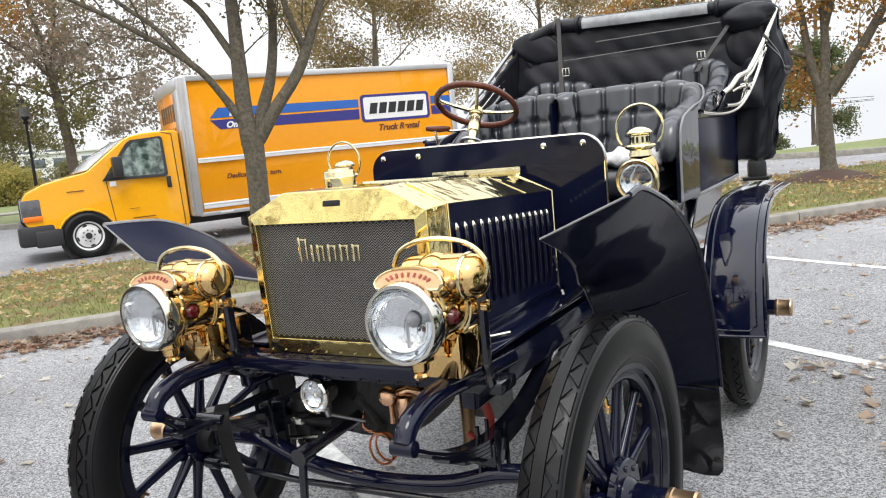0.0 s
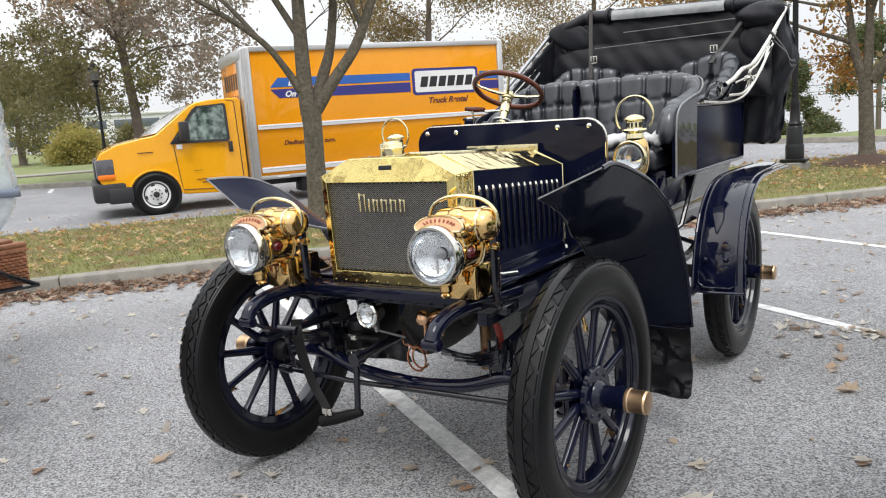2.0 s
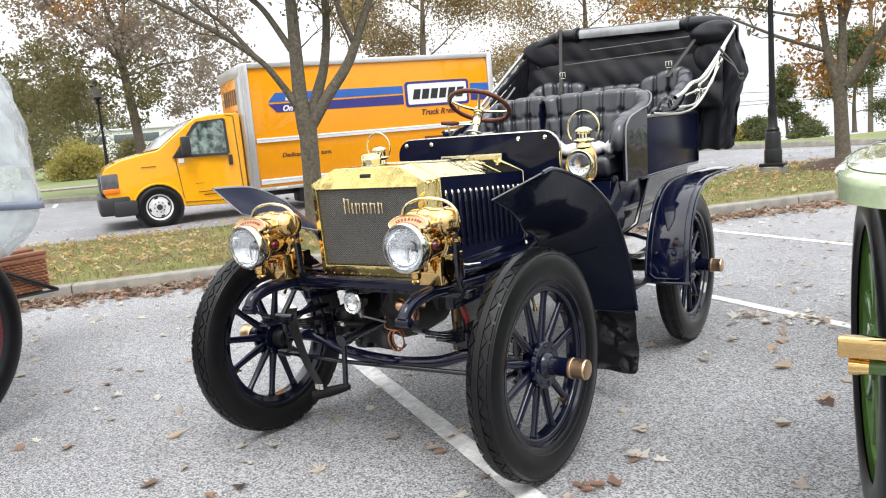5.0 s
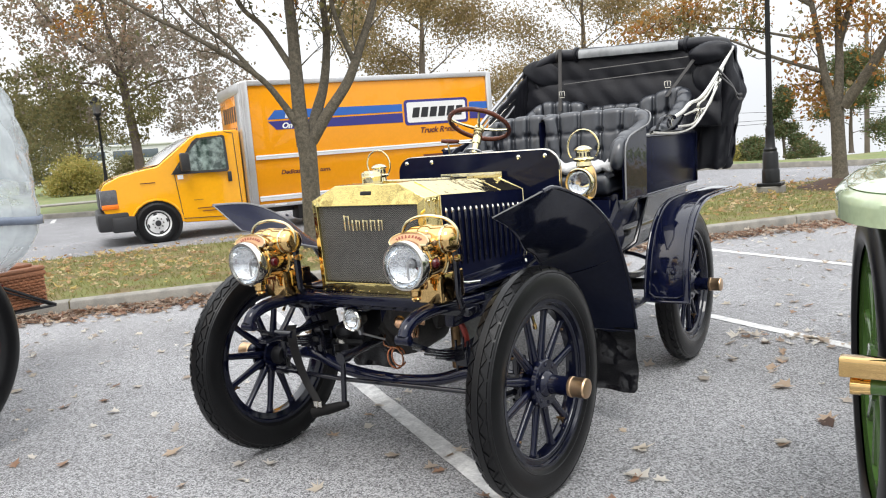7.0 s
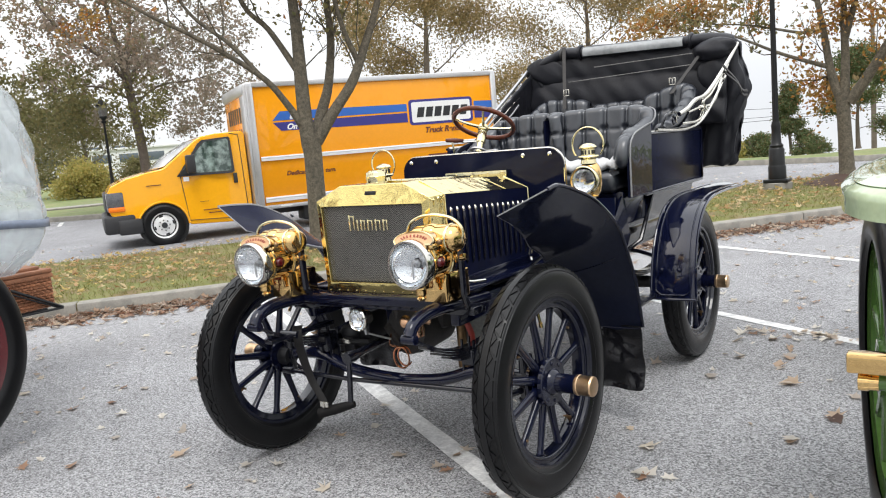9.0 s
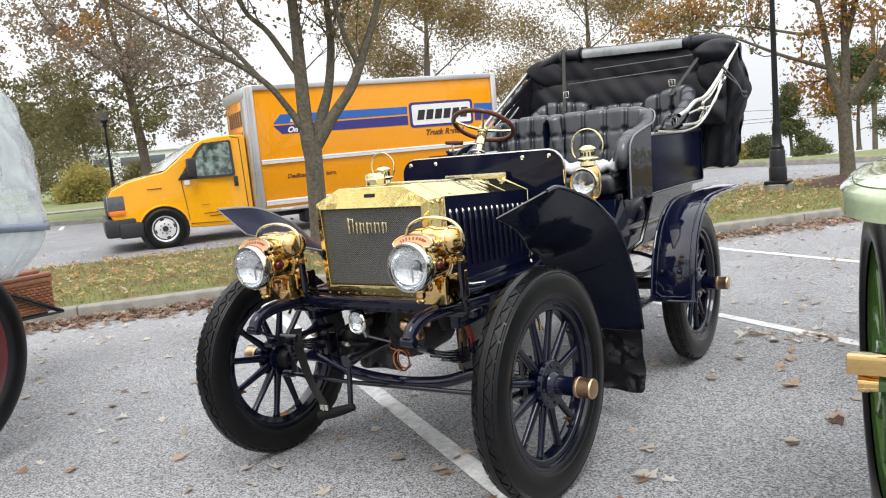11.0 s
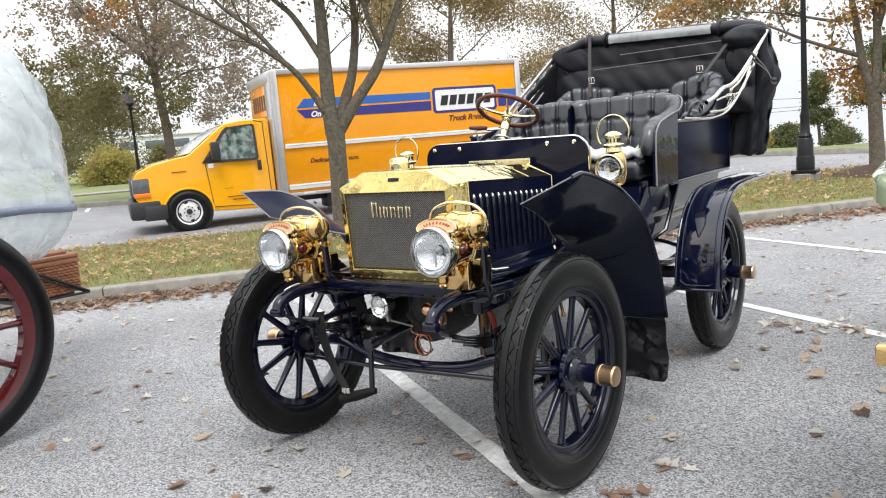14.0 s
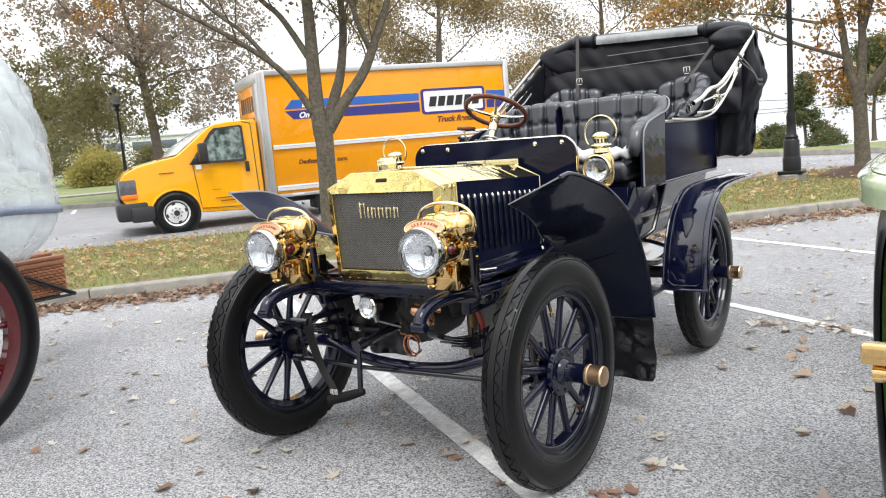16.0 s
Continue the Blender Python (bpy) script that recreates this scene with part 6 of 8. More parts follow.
def tufted(path, z0, n_tuft, inward, thick=0.085, roll=0.03, lean=0.07):
    """Buttoned leather along a path whose points' z is the top edge. inward: +1 or -1, the side that is padded."""
    nu, nv = n_tuft * 14 + 1, 40
    top = resample(path, nu)
    step = sum((b - a).length for a, b in zip(top, top[1:])) / n_tuft
    gr = []
    for i, p in enumerate(top):
        d = top[min(i + 1, nu - 1)] - top[max(i - 1, 0)]
        n = Vector((-d.y, d.x, 0)).normalized() * inward
        u = i / (nu - 1) * n_tuft
        row = []
        for j in range(nv + 8):
            v = min(1.0, j / (nv - 1))
            tall = max(0.1, p.z - z0)
            side = abs(u - round(u)) * step
            puff = (0.80 + 0.20 * math.sin(math.pi * (u % 1.0))) * (1 - 0.72 * math.exp(-(side / 0.011) ** 1.1))
            for vr in (UPPER, LOWER):
                up = abs(v - vr) * tall
                sag = abs(v - vr + 0.03 * math.sin(math.pi * (u % 1.0))) * tall
                puff = min(puff, 1 - (0.20 if vr == UPPER else 0.10) * math.exp(-(sag / 0.011) ** 1.1))
                puff = min(puff, 1 - 1.25 * math.exp(-(math.hypot(side, up) / 0.021) ** 1.6))
            puff *= 1 + 0.08 * math.sin(u * 5.1 + v * 7) * math.sin(u * 2.3)
            if j < nv:
                off = thick * (0.42 + 0.58 * puff)
                row.append(p + n * (off + lean * (1 - v)) + Vector((0, 0, (z0 - p.z) * (1 - v))))
            else:
                a = (j - nv + 1) / 8 * math.pi
                row.append(p + n * thick * (0.42 + 0.58 * puff) * (0.5 + 0.5 * math.cos(a)) + Vector((0, 0, roll * math.sin(a) * (0.55 + 0.45 * puff))))
        gr.append(row)
    return gr


def buttons(path, z0, n_tuft, inward, seat, thick=0.085, lean=0.07):
    top = resample(path, n_tuft * 14 + 1)
    spots = []
    for vr, half in ((UPPER, 0), (LOWER, 0)):
        for k in range(1, n_tuft):
            i = k * 14 + half
            if i < len(top) - 3:
                p = top[i]
                d = top[i + 1] - top[i - 1]
                n = Vector((-d.y, d.x, 0)).normalized() * inward
                spots.append(along(n, p + n * (thick * 0.36 + lean * (1 - vr)) + Vector((0, 0, (z0 - p.z) * (1 - vr)))))
    alike("button", Geo().lathe([(0, 0.006), (0.006, 0.004), (0.009, 0)], 8), LEATHER, spots, seat)


def back_panel(path, z0, outward, gap=0.012, rise=0.0, n=40):
    top = resample(path, n)
    gr = []
    for i, p in enumerate(top):
        d = top[min(i + 1, n - 1)] - top[max(i - 1, 0)]
        nn = Vector((-d.y, d.x, 0)).normalized() * outward
        gr.append([p + nn * gap + Vector((0, 0, z0 + (p.z + rise - z0) * k / 5 - p.z)) for k in range(6)])
    return gr


def ball(c, size, turn=(0, 0, 0), n=28, k=16, wrinkle=0.05, seed=0.0):
    """A soft cushion-like bulge with shallow creases."""
    g, rows = Geo(), []
    m = Matrix.Translation(c) @ pose(0, 0, 0, *turn)
    for i in range(k + 1):
        b = math.pi * (i / k - 0.5)
        row = []
        for q in range(n + 1):
            a = 2 * math.pi * q / n
            w = 1 + wrinkle * math.sin(a * 3 + seed + 4 * b) * math.cos(b) + wrinkle * 0.5 * math.sin(a * 7 + seed * 3 + 3 * b) * math.cos(b)
            row.append(tuple(m @ Vector((size[0] * w * math.cos(a) * math.cos(b), size[1] * w * math.sin(a) * math.cos(b), size[2] * math.sin(b)))))
        rows.append(row)
    g.v = [p for row in rows for p in row[:n]]
    g.f = [(i * n + q, i * n + (q + 1) % n, (i + 1) * n + (q + 1) % n, (i + 1) * n + q) for i in range(k) for q in range(n)]
    return g


def set_back(p, k=1.03):
    """Moves a place of the rear body outwards along the car, k times as far from a point ahead of the bonnet."""
    return (k * p[0] - (k - 1) * 2.206, k * p[1] + (k - 1) * 2.854, k * p[2] - (k - 1) * 1.475)


SEAT_LEFT = [set_back(p) for p in ((-0.005, 1.675, 1.555), (0.035, 1.742, 1.570), (0.10, 1.772, 1.574), (0.29, 1.785, 1.577), (0.53, 1.775, 1.573))]
SEAT_LEFT += [(0.595, 1.866, 1.563), (0.648, 1.795, 1.538), (0.653, 1.738, 1.497), (0.640, 1.685, 1.464), (0.628, 1.600, 1.446), (0.628, 1.500, 1.428), (0.627, 1.440, 1.400), (0.626, 1.410, 1.360), (0.625, 1.395, 1.300)]
SEAT_RIGHT = [(0.03, 1.93, 1.572), (-0.06, 1.935, 1.579), (-0.20, 1.93, 1.580), (-0.36, 1.915, 1.572), (-0.465, 1.86, 1.545), (-0.505, 1.74, 1.485), (-0.51, 1.60, 1.425), (-0.505, 1.50, 1.365), (-0.50, 1.44, 1.325)]
FLANK = [(1.374, 1.085), (1.74, 1.079), (1.755, 1.30), (1.775, 1.46), (1.772, 1.50), (1.745, 1.500), (1.675, 1.474), (1.561, 1.453), (1.477, 1.434), (1.43, 1.408), (1.40, 1.377), (1.383, 1.293)]
for s, path, side_x, mid, wide, front in ((1, SEAT_LEFT, 0.626, 0.265, 0.56, 1.409), (-1, SEAT_RIGHT, -0.525, -0.235, 0.48, 1.44)):
    inw = -s
    seat = part("front_seat", Geo().sheet(tufted(path, 1.15, 9, inw), 0.004), LEATHER, car, "buttoned black leather front seat", sharp=0)
    buttons(path, 1.15, 9, inw, seat)
    part("seat_shell", Geo().sheet(back_panel(path[:6], 1.09, -inw), 0.012), BODY_NAVY, seat, "dark blue seat shell")
    if s > 0:
        edge = smooth([(0.600, 1.862, 1.582), (0.648, 1.805, 1.560), (0.664, 1.755, 1.520), (0.655, 1.720, 1.492)] + [(side_x + 0.014, y - 0.003, z + 0.004) for y, z in FLANK[6:]] + [(side_x + 0.014, 1.371, 1.09)], 4)
        roll = smooth([(side_x - 0.030, 1.46, 1.405), (side_x - 0.033, 1.412, 1.372), (side_x - 0.036, 1.392, 1.315), (side_x - 0.040, 1.388, 1.255)], 4)
        part("arm_roll", Geo().tube(roll, [0.030, 0.033, 0.036, 0.038, 0.039, 0.040, 0.041, 0.041, 0.041, 0.040, 0.038, 0.032, 0.018][:len(roll)], 14), LEATHER, seat, sharp=0)
    else:
        edge = [p + Vector((-0.006, 0, 0.004)) for p in resample(path, 50)]
        part("arm_roll", ball((side_x + 0.062, front, 1.285), (0.057, 0.046, 0.130), seed=3), LEATHER, seat, sharp=0)
    part("piping", Geo().tube(edge, 0.0048, 8), EDGE_GLINT, seat, "cord along the arm's edge, its gloss painted grey")
    part("seat_cushion", Geo().box((mid, 1.63, 1.176), (wide, 0.49, 0.13), 0.05, seg=4), LEATHER, seat)
    part("seat_base", Geo().box((mid, 1.67, 1.02), (wide + 0.04, 0.45, 0.20), 0.02), NAVY, seat)
    part("seat_panel", Geo().prism(FLANK, 0.014, Matrix.Translation((side_x + 0.007, 0, 0)) @ Matrix(((0, 0, -1, 0), (1, 0, 0, 0), (0, 1, 0, 0), (0, 0, 0, 1)))), PANEL_PAINT, seat, "glossy dark blue panel beside the front seat")
gr = []
for i in range(22):
    u = i / 21
    gr.append([set_back((0.20 + 0.40 * u, 1.27 + 0.045 * k + 0.012 * math.sin(u * 17 + k), 1.268 + 0.050 * math.sin(math.pi * min(1.0, k / 3.2)) * (0.75 + 0.25 * math.sin(u * 14)) + 0.012 * math.sin(u * 31 + k * 2))) for k in range(6)])
part("seat_cloth", Geo().sheet(gr, 0.03), CANVAS, car, "pale crumpled cloth on the front seat", sharp=0)

RB_FAR = [(0.225, 2.965, 1.650), (0.30, 2.965, 1.668), (0.45, 2.955, 1.685), (0.60, 2.92, 1.680), (0.665, 2.80, 1.625), (0.67, 2.62, 1.53), (0.67, 2.38, 1.45), (0.67, 2.10, 1.42)]
RB = [(0.20, 2.965, 1.635), (0.30, 2.965, 1.668), (0.44, 2.955, 1.697), (0.56, 2.91, 1.700), (0.615, 2.80, 1.660), (0.62, 2.62, 1.57), (0.62, 2.38, 1.47), (0.62, 2.10, 1.43)]
for s in (1, -1):
    path = [(x * s, y, z) for x, y, z in (RB if s > 0 else RB_FAR)]
    inw = -s
    seat = part("rear_seat", Geo().sheet(tufted(path, 1.22, 10, inw, 0.10, 0.045), 0.004), LEATHER, car, "buttoned black leather rear seat", sharp=0)
    buttons(path, 1.22, 10, inw, seat, 0.10)
    part("seat_shell", Geo().sheet(back_panel(path, 1.12, -inw, 0.008, -0.01), 0.012), BLACK_PAINT, seat)
    part("seat_cushion", Geo().box((s * 0.38, 2.55, 1.22), (0.44, 0.62, 0.14), 0.05, seg=4), LEATHER, seat)
path = [(-0.21, 2.985, 1.630), (0.0, 2.99, 1.638), (0.20, 2.985, 1.630)]
part("rear_door_pad", Geo().sheet(tufted(path, 1.25, 4, -1, 0.07), 0.004), LEATHER, car, "buttoned pad on the rear door", sharp=0)

# body tub
for s in (1, -1):
    g = Geo().box((s * 0.675, 2.21, 1.255), (0.03, 1.30, 0.345), 0.012)
    side = part("body_side", g, BODY_NAVY, car, "glossy dark blue tonneau side")
    part("side_moulding", Geo().tube([(s * 0.692, 1.57, 1.09), (s * 0.692, 2.79, 1.09), (s * 0.692, 2.79, 1.425), (s * 0.692, 1.57, 1.43)], 0.008, 8), NAVY, side)
    part("top_bead", Geo().tube([(s * 0.685, 1.58, 1.433), (s * 0.685, 2.30, 1.438), (s * 0.685, 2.81, 1.43)], 0.011, 8), NICKEL, side, "bright bead on the body's edge")
    part("bottom_bead", Geo().tube([(s * 0.69, 1.58, 1.083), (s * 0.69, 2.81, 1.078)], 0.007, 8), EDGE_GLINT, side)
    g = Geo().sheet([[(s * (0.60 - 0.02 * k), y, 1.09 - 0.085 * k) for k in range(5)] for y in (1.46, 1.70, 2.0, 2.3, 2.6, 2.9)], 0.015)
    part("body_sill", g, NAVY, side, "dark blue lower body panel")
part("body_floor", Geo().box((0, 1.9, 0.85), (1.05, 2.0, 0.06), 0.01).box((0, 1.15, 0.83), (0.95, 0.65, 0.03), 0.008), BLACK_PAINT, car)
part("body_back", Geo().box((0, 2.80, 1.255), (1.32, 0.03, 0.345), 0.01).box((0, 2.35, 1.085), (1.30, 1.1, 0.02)), NAVY, car)
part("toe_board", Geo().sheet([[(-0.47, 0.86, 1.0), (0.47, 0.86, 1.0)], [(-0.47, 1.05, 0.90), (0.47, 1.05, 0.90)], [(-0.47, 1.2, 0.87), (0.47, 1.2, 0.87)]], 0.02), BLACK_PAINT, car)
for s in (1, -1):
    part("heel_panel", Geo().sheet([[(x, 1.39, 1.09), (x, 1.385, 1.02), (x, 1.36, 0.955), (x, 1.30, 0.905), (x, 1.20, 0.88), (x, 1.08, 0.875)] for x in (s * 0.575, s * 0.40, s * 0.20, s * 0.02)], 0.012), DASH_PAINT, car, "curved dark blue panel below the seat")
    part("side_skirt", Geo().sheet([[(s * 0.54, 0.85, 0.90), (s * 0.55, 0.85, 0.82), (s * 0.52, 0.85, 0.74)], [(s * 0.55, 1.15, 0.90), (s * 0.575, 1.15, 0.81), (s * 0.53, 1.15, 0.72)], [(s * 0.575, 1.36, 0.98), (s * 0.60, 1.38, 0.84), (s * 0.54, 1.38, 0.70)], [(s * 0.585, 1.46, 1.09), (s * 0.61, 1.50, 0.86), (s * 0.55, 1.52, 0.70)]], 0.012), NAVY, car)
    part("step_plate", Geo().box((s * 0.66, 1.30, 0.52), (0.22, 0.30, 0.02), 0.006).tube([(s * 0.45, 1.30, 0.72), (s * 0.60, 1.30, 0.60), (s * 0.64, 1.30, 0.53)], 0.016, 8), BLACK_PAINT, car)
    part("brace_rod", Geo().tube([(s * 0.62, 1.92, 1.07), (s * 0.60, 1.72, 0.80), (s * 0.52, 1.60, 0.73)], 0.014, 8), BLACK_PAINT, car)

# thin bright rod beside the bonnet
part("control_rod", Geo().tube(smooth([(0.325, 0.776, 0.995), (0.372, 0.690, 0.938), (0.405, 0.612, 0.890), (0.424, 0.590, 0.879)], 4), 0.0045, 8).tube([(0.424, 0.590, 0.880), (0.428, 0.587, 0.866)], 0.0065, 8), NICKEL, car, "thin bright rod beside the bonnet")

# mudguards
OUT = {1: [(0.875, 0.121, 1.240), (0.868, 0.299, 1.188), (0.868, 0.422, 1.127), (0.868, 0.533, 1.056), (0.868, 0.608, 0.981), (0.868, 0.719, 0.804), (0.868, 0.767, 0.686), (0.866, 0.818, 0.502)],
       -1: [(0.93, 0.08, 1.235), (0.93, 0.22, 1.18), (0.93, 0.36, 1.10), (0.93, 0.48, 0.985), (0.93, 0.57, 0.86), (0.93, 0.64, 0.74), (0.93, 0.71, 0.60), (0.93, 0.765, 0.46)]}
INN = {1: [(0.63, 0.14, 1.01), (0.59, 0.27, 0.97), (0.55, 0.40, 0.93), (0.53, 0.51, 0.85), (0.52, 0.62, 0.74), (0.52, 0.72, 0.62), (0.52, 0.79, 0.49)],
       -1: [(0.63, 0.14, 1.01), (0.59, 0.27, 0.97), (0.55, 0.40, 0.93), (0.53, 0.50, 0.85), (0.52, 0.58, 0.75), (0.52, 0.68, 0.61), (0.52, 0.745, 0.46)]}
LIPS = {1: ([(0.882, -0.160, 1.272), (0.882, -0.062, 1.279)], [(0.647, -0.140, 1.172), (0.668, -0.06, 1.128), (0.665, 0.03, 1.070)]),
        -1: ([(0.93, -0.175, 1.258), (0.93, -0.05, 1.252)], [(0.73, -0.19, 1.135), (0.71, -0.09, 1.100), (0.67, 0.02, 1.055)])}
for s in (1, -1):
    o = smooth([(s * x, y, z) for x, y, z in LIPS[s][0] + OUT[s]], 4)
    i_ = smooth([(s * x, y, z) for x, y, z in LIPS[s][1] + INN[s]], 4)
    gr = []
    for q, (a, b) in enumerate(zip(o, i_)):
        gr.append([a.lerp(b, k / 6) + Vector((0, 0, -0.015 * min(1.0, q / 6) * math.sin(math.pi * k / 6))) for k in range(7)])
    # Far guard's darker, duller paint stands in for the dark trees it mirrors.
    guard = part("front_mudguard", Geo().sheet(gr, 0.006), GUARD_PAINT if s > 0 else BODY_NAVY, car, "glossy dark front mudguard")
    # Grey beads here paint the glint that runs along the dark rim.
    part("guard_bead", Geo().tube(o, 0.008, 8).tube(i_[4:], 0.006, 8), NAVY if s > 0 else EDGE_GLINT, guard)
    part("lip_bead", Geo().tube([gr[0][k] for k in range(7)] + i_[1:5], 0.003, 8), EDGE_GLINT, guard, "mudguard edge bead with its highlight painted pale")
    inner, outer, fy = (0.52, 0.864, 0.805) if s > 0 else (0.61, 0.915, 0.765)
    flap = []
    for z in (0.51, 0.475, 0.44, 0.405, 0.37, 0.335, 0.30, 0.265, 0.23, 0.20, 0.18):
        cut = 0.016 if z < 0.19 else 0.0
        flap.append([(s * (inner + (outer - cut - inner) * k / 12), fy + 0.011 * math.sin(k * 0.75 + z * 17) + 0.010 * math.sin(k * 0.4 - z * 36 + 1.0) + 0.03 * (0.46 - z), z) for k in range(13)])
    part("flap_bead", Geo().tube([(s * (inner + 0.01), fy - 0.014, 0.497), (s * 0.70, fy - 0.010, 0.499), (s * (outer - 0.01), fy - 0.014, 0.497)], 0.0035, 6), NAVY, guard)
    seam = [gr[-11][k] + Vector((0, -0.006, 0.0)) for k in range(1, 6)]
    part("guard_seam", Geo().tube(seam, 0.0025, 6), NAVY, guard)
    part("mud_flap", Geo().sheet(flap, 0.006), FLAP, guard, "shiny black mud flap")
    part("guard_stay", Geo().tube([(s * 0.40, 0.52, 0.83), (s * 0.55, 0.55, 0.95), (s * 0.75, 0.50, 0.99)], 0.010, 8), BLACK_PAINT, guard)
    part("guard_rivet", Geo().lathe([(0, 0.006), (0.008, 0.004), (0.011, 0)], 12, along((0.1 * s, -0.8, -0.6), (s * 0.80, 0.20, 1.165))), STEEL, guard)
REAR = [(1.50, 0.49), (1.515, 0.58), (1.55, 0.70), (1.60, 0.80), (1.67, 0.89), (1.77, 0.965), (1.90, 1.015), (2.08, 1.04), (2.40, 1.045), (2.75, 1.04)]
for s in (1, -1):
    mid = smooth([(0, y, z) for y, z in REAR], 4)
    gr = []
    for q, p in enumerate(mid):
        f = q / (len(mid) - 1)
        inner, outer = 0.672, 0.928 - 0.03 * f
        gr.append([(s * (inner + (outer - inner) * k / 8), p.y + 0.012 * (abs(k - 4) / 4) ** 2 * (1 - f), p.z - 0.02 * (abs(k - 4) / 4) ** 2 * f) for k in range(9)])
    guard = part("rear_mudguard", Geo().sheet(gr, 0.006), COACH, car, "glossy dark blue rear mudguard")
    part("guard_bead", Geo().tube([r[0] for r in reversed(gr)] + [gr[0][k] for k in range(1, 8)] + [r[8] for r in gr], 0.008, 8), COACH, guard)
    part("guard_bead", Geo().tube([Vector(gr[q][1]) + Vector((0, -0.006, 0.004)) for q in range(len(gr) - 1, 1, -1)] + [Vector(gr[1][k]) + Vector((0, -0.007, 0.004)) for k in (2, 3, 4, 5, 6)] + [Vector(gr[q][7]) + Vector((0, -0.006, 0.004)) for q in range(2, len(gr))], 0.004, 6), COACH, guard)
    for x in (0.70, 0.80):
        part("guard_rivet", Geo().lathe([(0, 0.008), (0.010, 0.005), (0.013, 0)], 12, along((0, -1, 0.25), (s * (x + 0.035), 1.522, 0.655))), NAVY, guard)
    part("guard_stay", Geo().tube([(s * 0.45, 1.62, 0.76), (s * 0.58, 1.60, 0.75), (s * 0.70, 1.575, 0.72)], 0.012, 8), BLACK_PAINT, guard)

# folded top
def tilt(x):
    out = max(0.0, -0.48 - x)
    return 2.066 - 0.036 * max(x, -0.48) - 0.15 * out - 0.62 * out * out


g = Geo()
gr = []
for i in range(61):
    x = -0.80 + 1.56 * i / 60
    row = []
    for k in range(40):
        v = k / 39
        fold = 0.017 * abs(math.sin(v * math.pi * 3.0 + 0.5 * x)) ** 0.7 + 0.006 * math.sin(x * 19 + v * 9) * math.sin(v * 11) + 0.004 * math.sin(x * 43 + v * 21)
        row.append((x, 3.01 + 0.09 * v - fold, 1.45 + (tilt(x) - 1.45) * v))
    gr.append(row)
g.sheet(gr, 0.02)
top = part("folded_top", g, CLOTH, car, "black cloth top folded back in pleats", sharp=0)
line = smooth([(-0.83, 3.10, 1.955), (-0.76, 3.10, 1.992), (-0.69, 3.10, 2.022), (-0.59, 3.10, 2.060), (-0.48, 3.10, 2.083)] + [(x, 3.10, tilt(x)) for x in (-0.2, 0.1, 0.4, 0.62)] + [(0.76, 3.11, 2.025), (0.825, 3.13, 1.975)], 8)
part("top_roll", Geo().tube([p + Vector((0, 0.004 * math.sin(p.x * 31), 0.003 * math.sin(p.x * 23))) for p in line], [0.022 + 0.0012 * min(20, i) for i in range(len(line) - 6)] + [0.034] * 6, 16, flat=1.5), CLOTH, top)
part("rear_window", Geo().sheet([[(x, 3.016 - 0.003 * math.sin(x * 14), tilt(x) - 0.034), (x, 3.008, tilt(x) - 0.010), (x, 3.014, tilt(x) + 0.014), (x, 3.034, tilt(x) + 0.030)] for x in [-0.30 + 0.055 * k for k in range(15)]], 0.005), CELLULOID, top, "shiny clear celluloid window strip")
for x in (-0.345, -0.49, 0.515):
    part("top_clip", Geo().tube([(x, 3.10 + 0.074 * math.cos(a), tilt(x) + 0.052 * math.sin(a)) for a in [2 * math.pi * k / 20 for k in range(21)]], 0.012, 8), STRAP if x < -0.4 else CLOTH, top)
for xa, za, xb, zb in ((-0.44, 1.86, 0.54, 1.878), (-0.22, 1.95, 0.54, 1.956)):
    part("seam", Geo().tube([(xa + (xb - xa) * k / 12, 3.028 + 0.002 * math.sin(k), za + (zb - za) * k / 12) for k in range(13)], 0.0035, 6), SEAM, top, "grey stitched seam")
RODS = (
    ((0.83, 3.094, 1.989), (0.80, 2.777, 1.799), (0.765, 2.513, 1.652), (0.74, 2.32, 1.608), (0.72, 2.228, 1.561), (0.70, 2.107, 1.526)),
    ((0.82, 3.006, 1.925), (0.795, 2.751, 1.762), (0.77, 2.574, 1.645), (0.755, 2.454, 1.599), (0.74, 2.477, 1.528), (0.73, 2.381, 1.477), (0.71, 2.114, 1.467)),
    ((0.81, 2.888, 1.838), (0.79, 2.768, 1.726), (0.77, 2.695, 1.616), (0.76, 2.565, 1.573), (0.735, 2.37, 1.555), (0.72, 2.226, 1.533)),
    ((0.67, 1.76, 1.445), (0.68, 2.096, 1.432), (0.70, 2.321, 1.438), (0.73, 2.469, 1.475), (0.77, 2.595, 1.579), (0.80, 2.848, 1.763)))
FAR_RODS = (
    ((0.81, 3.07, 1.990), (0.80, 2.79, 1.850), (0.80, 2.55, 1.720), (0.795, 2.41, 1.655), (0.78, 2.25, 1.580)),
    ((0.795, 2.90, 1.870), (0.79, 2.74, 1.785), (0.785, 2.52, 1.675), (0.775, 2.36, 1.600), (0.76, 2.22, 1.535)),
    ((0.785, 2.86, 1.790), (0.78, 2.70, 1.715), (0.775, 2.50, 1.620), (0.765, 2.34, 1.555), (0.75, 2.20, 1.500)),
    ((0.775, 2.80, 1.715), (0.77, 2.66, 1.640), (0.765, 2.46, 1.560), (0.75, 2.25, 1.480)))
folds = []
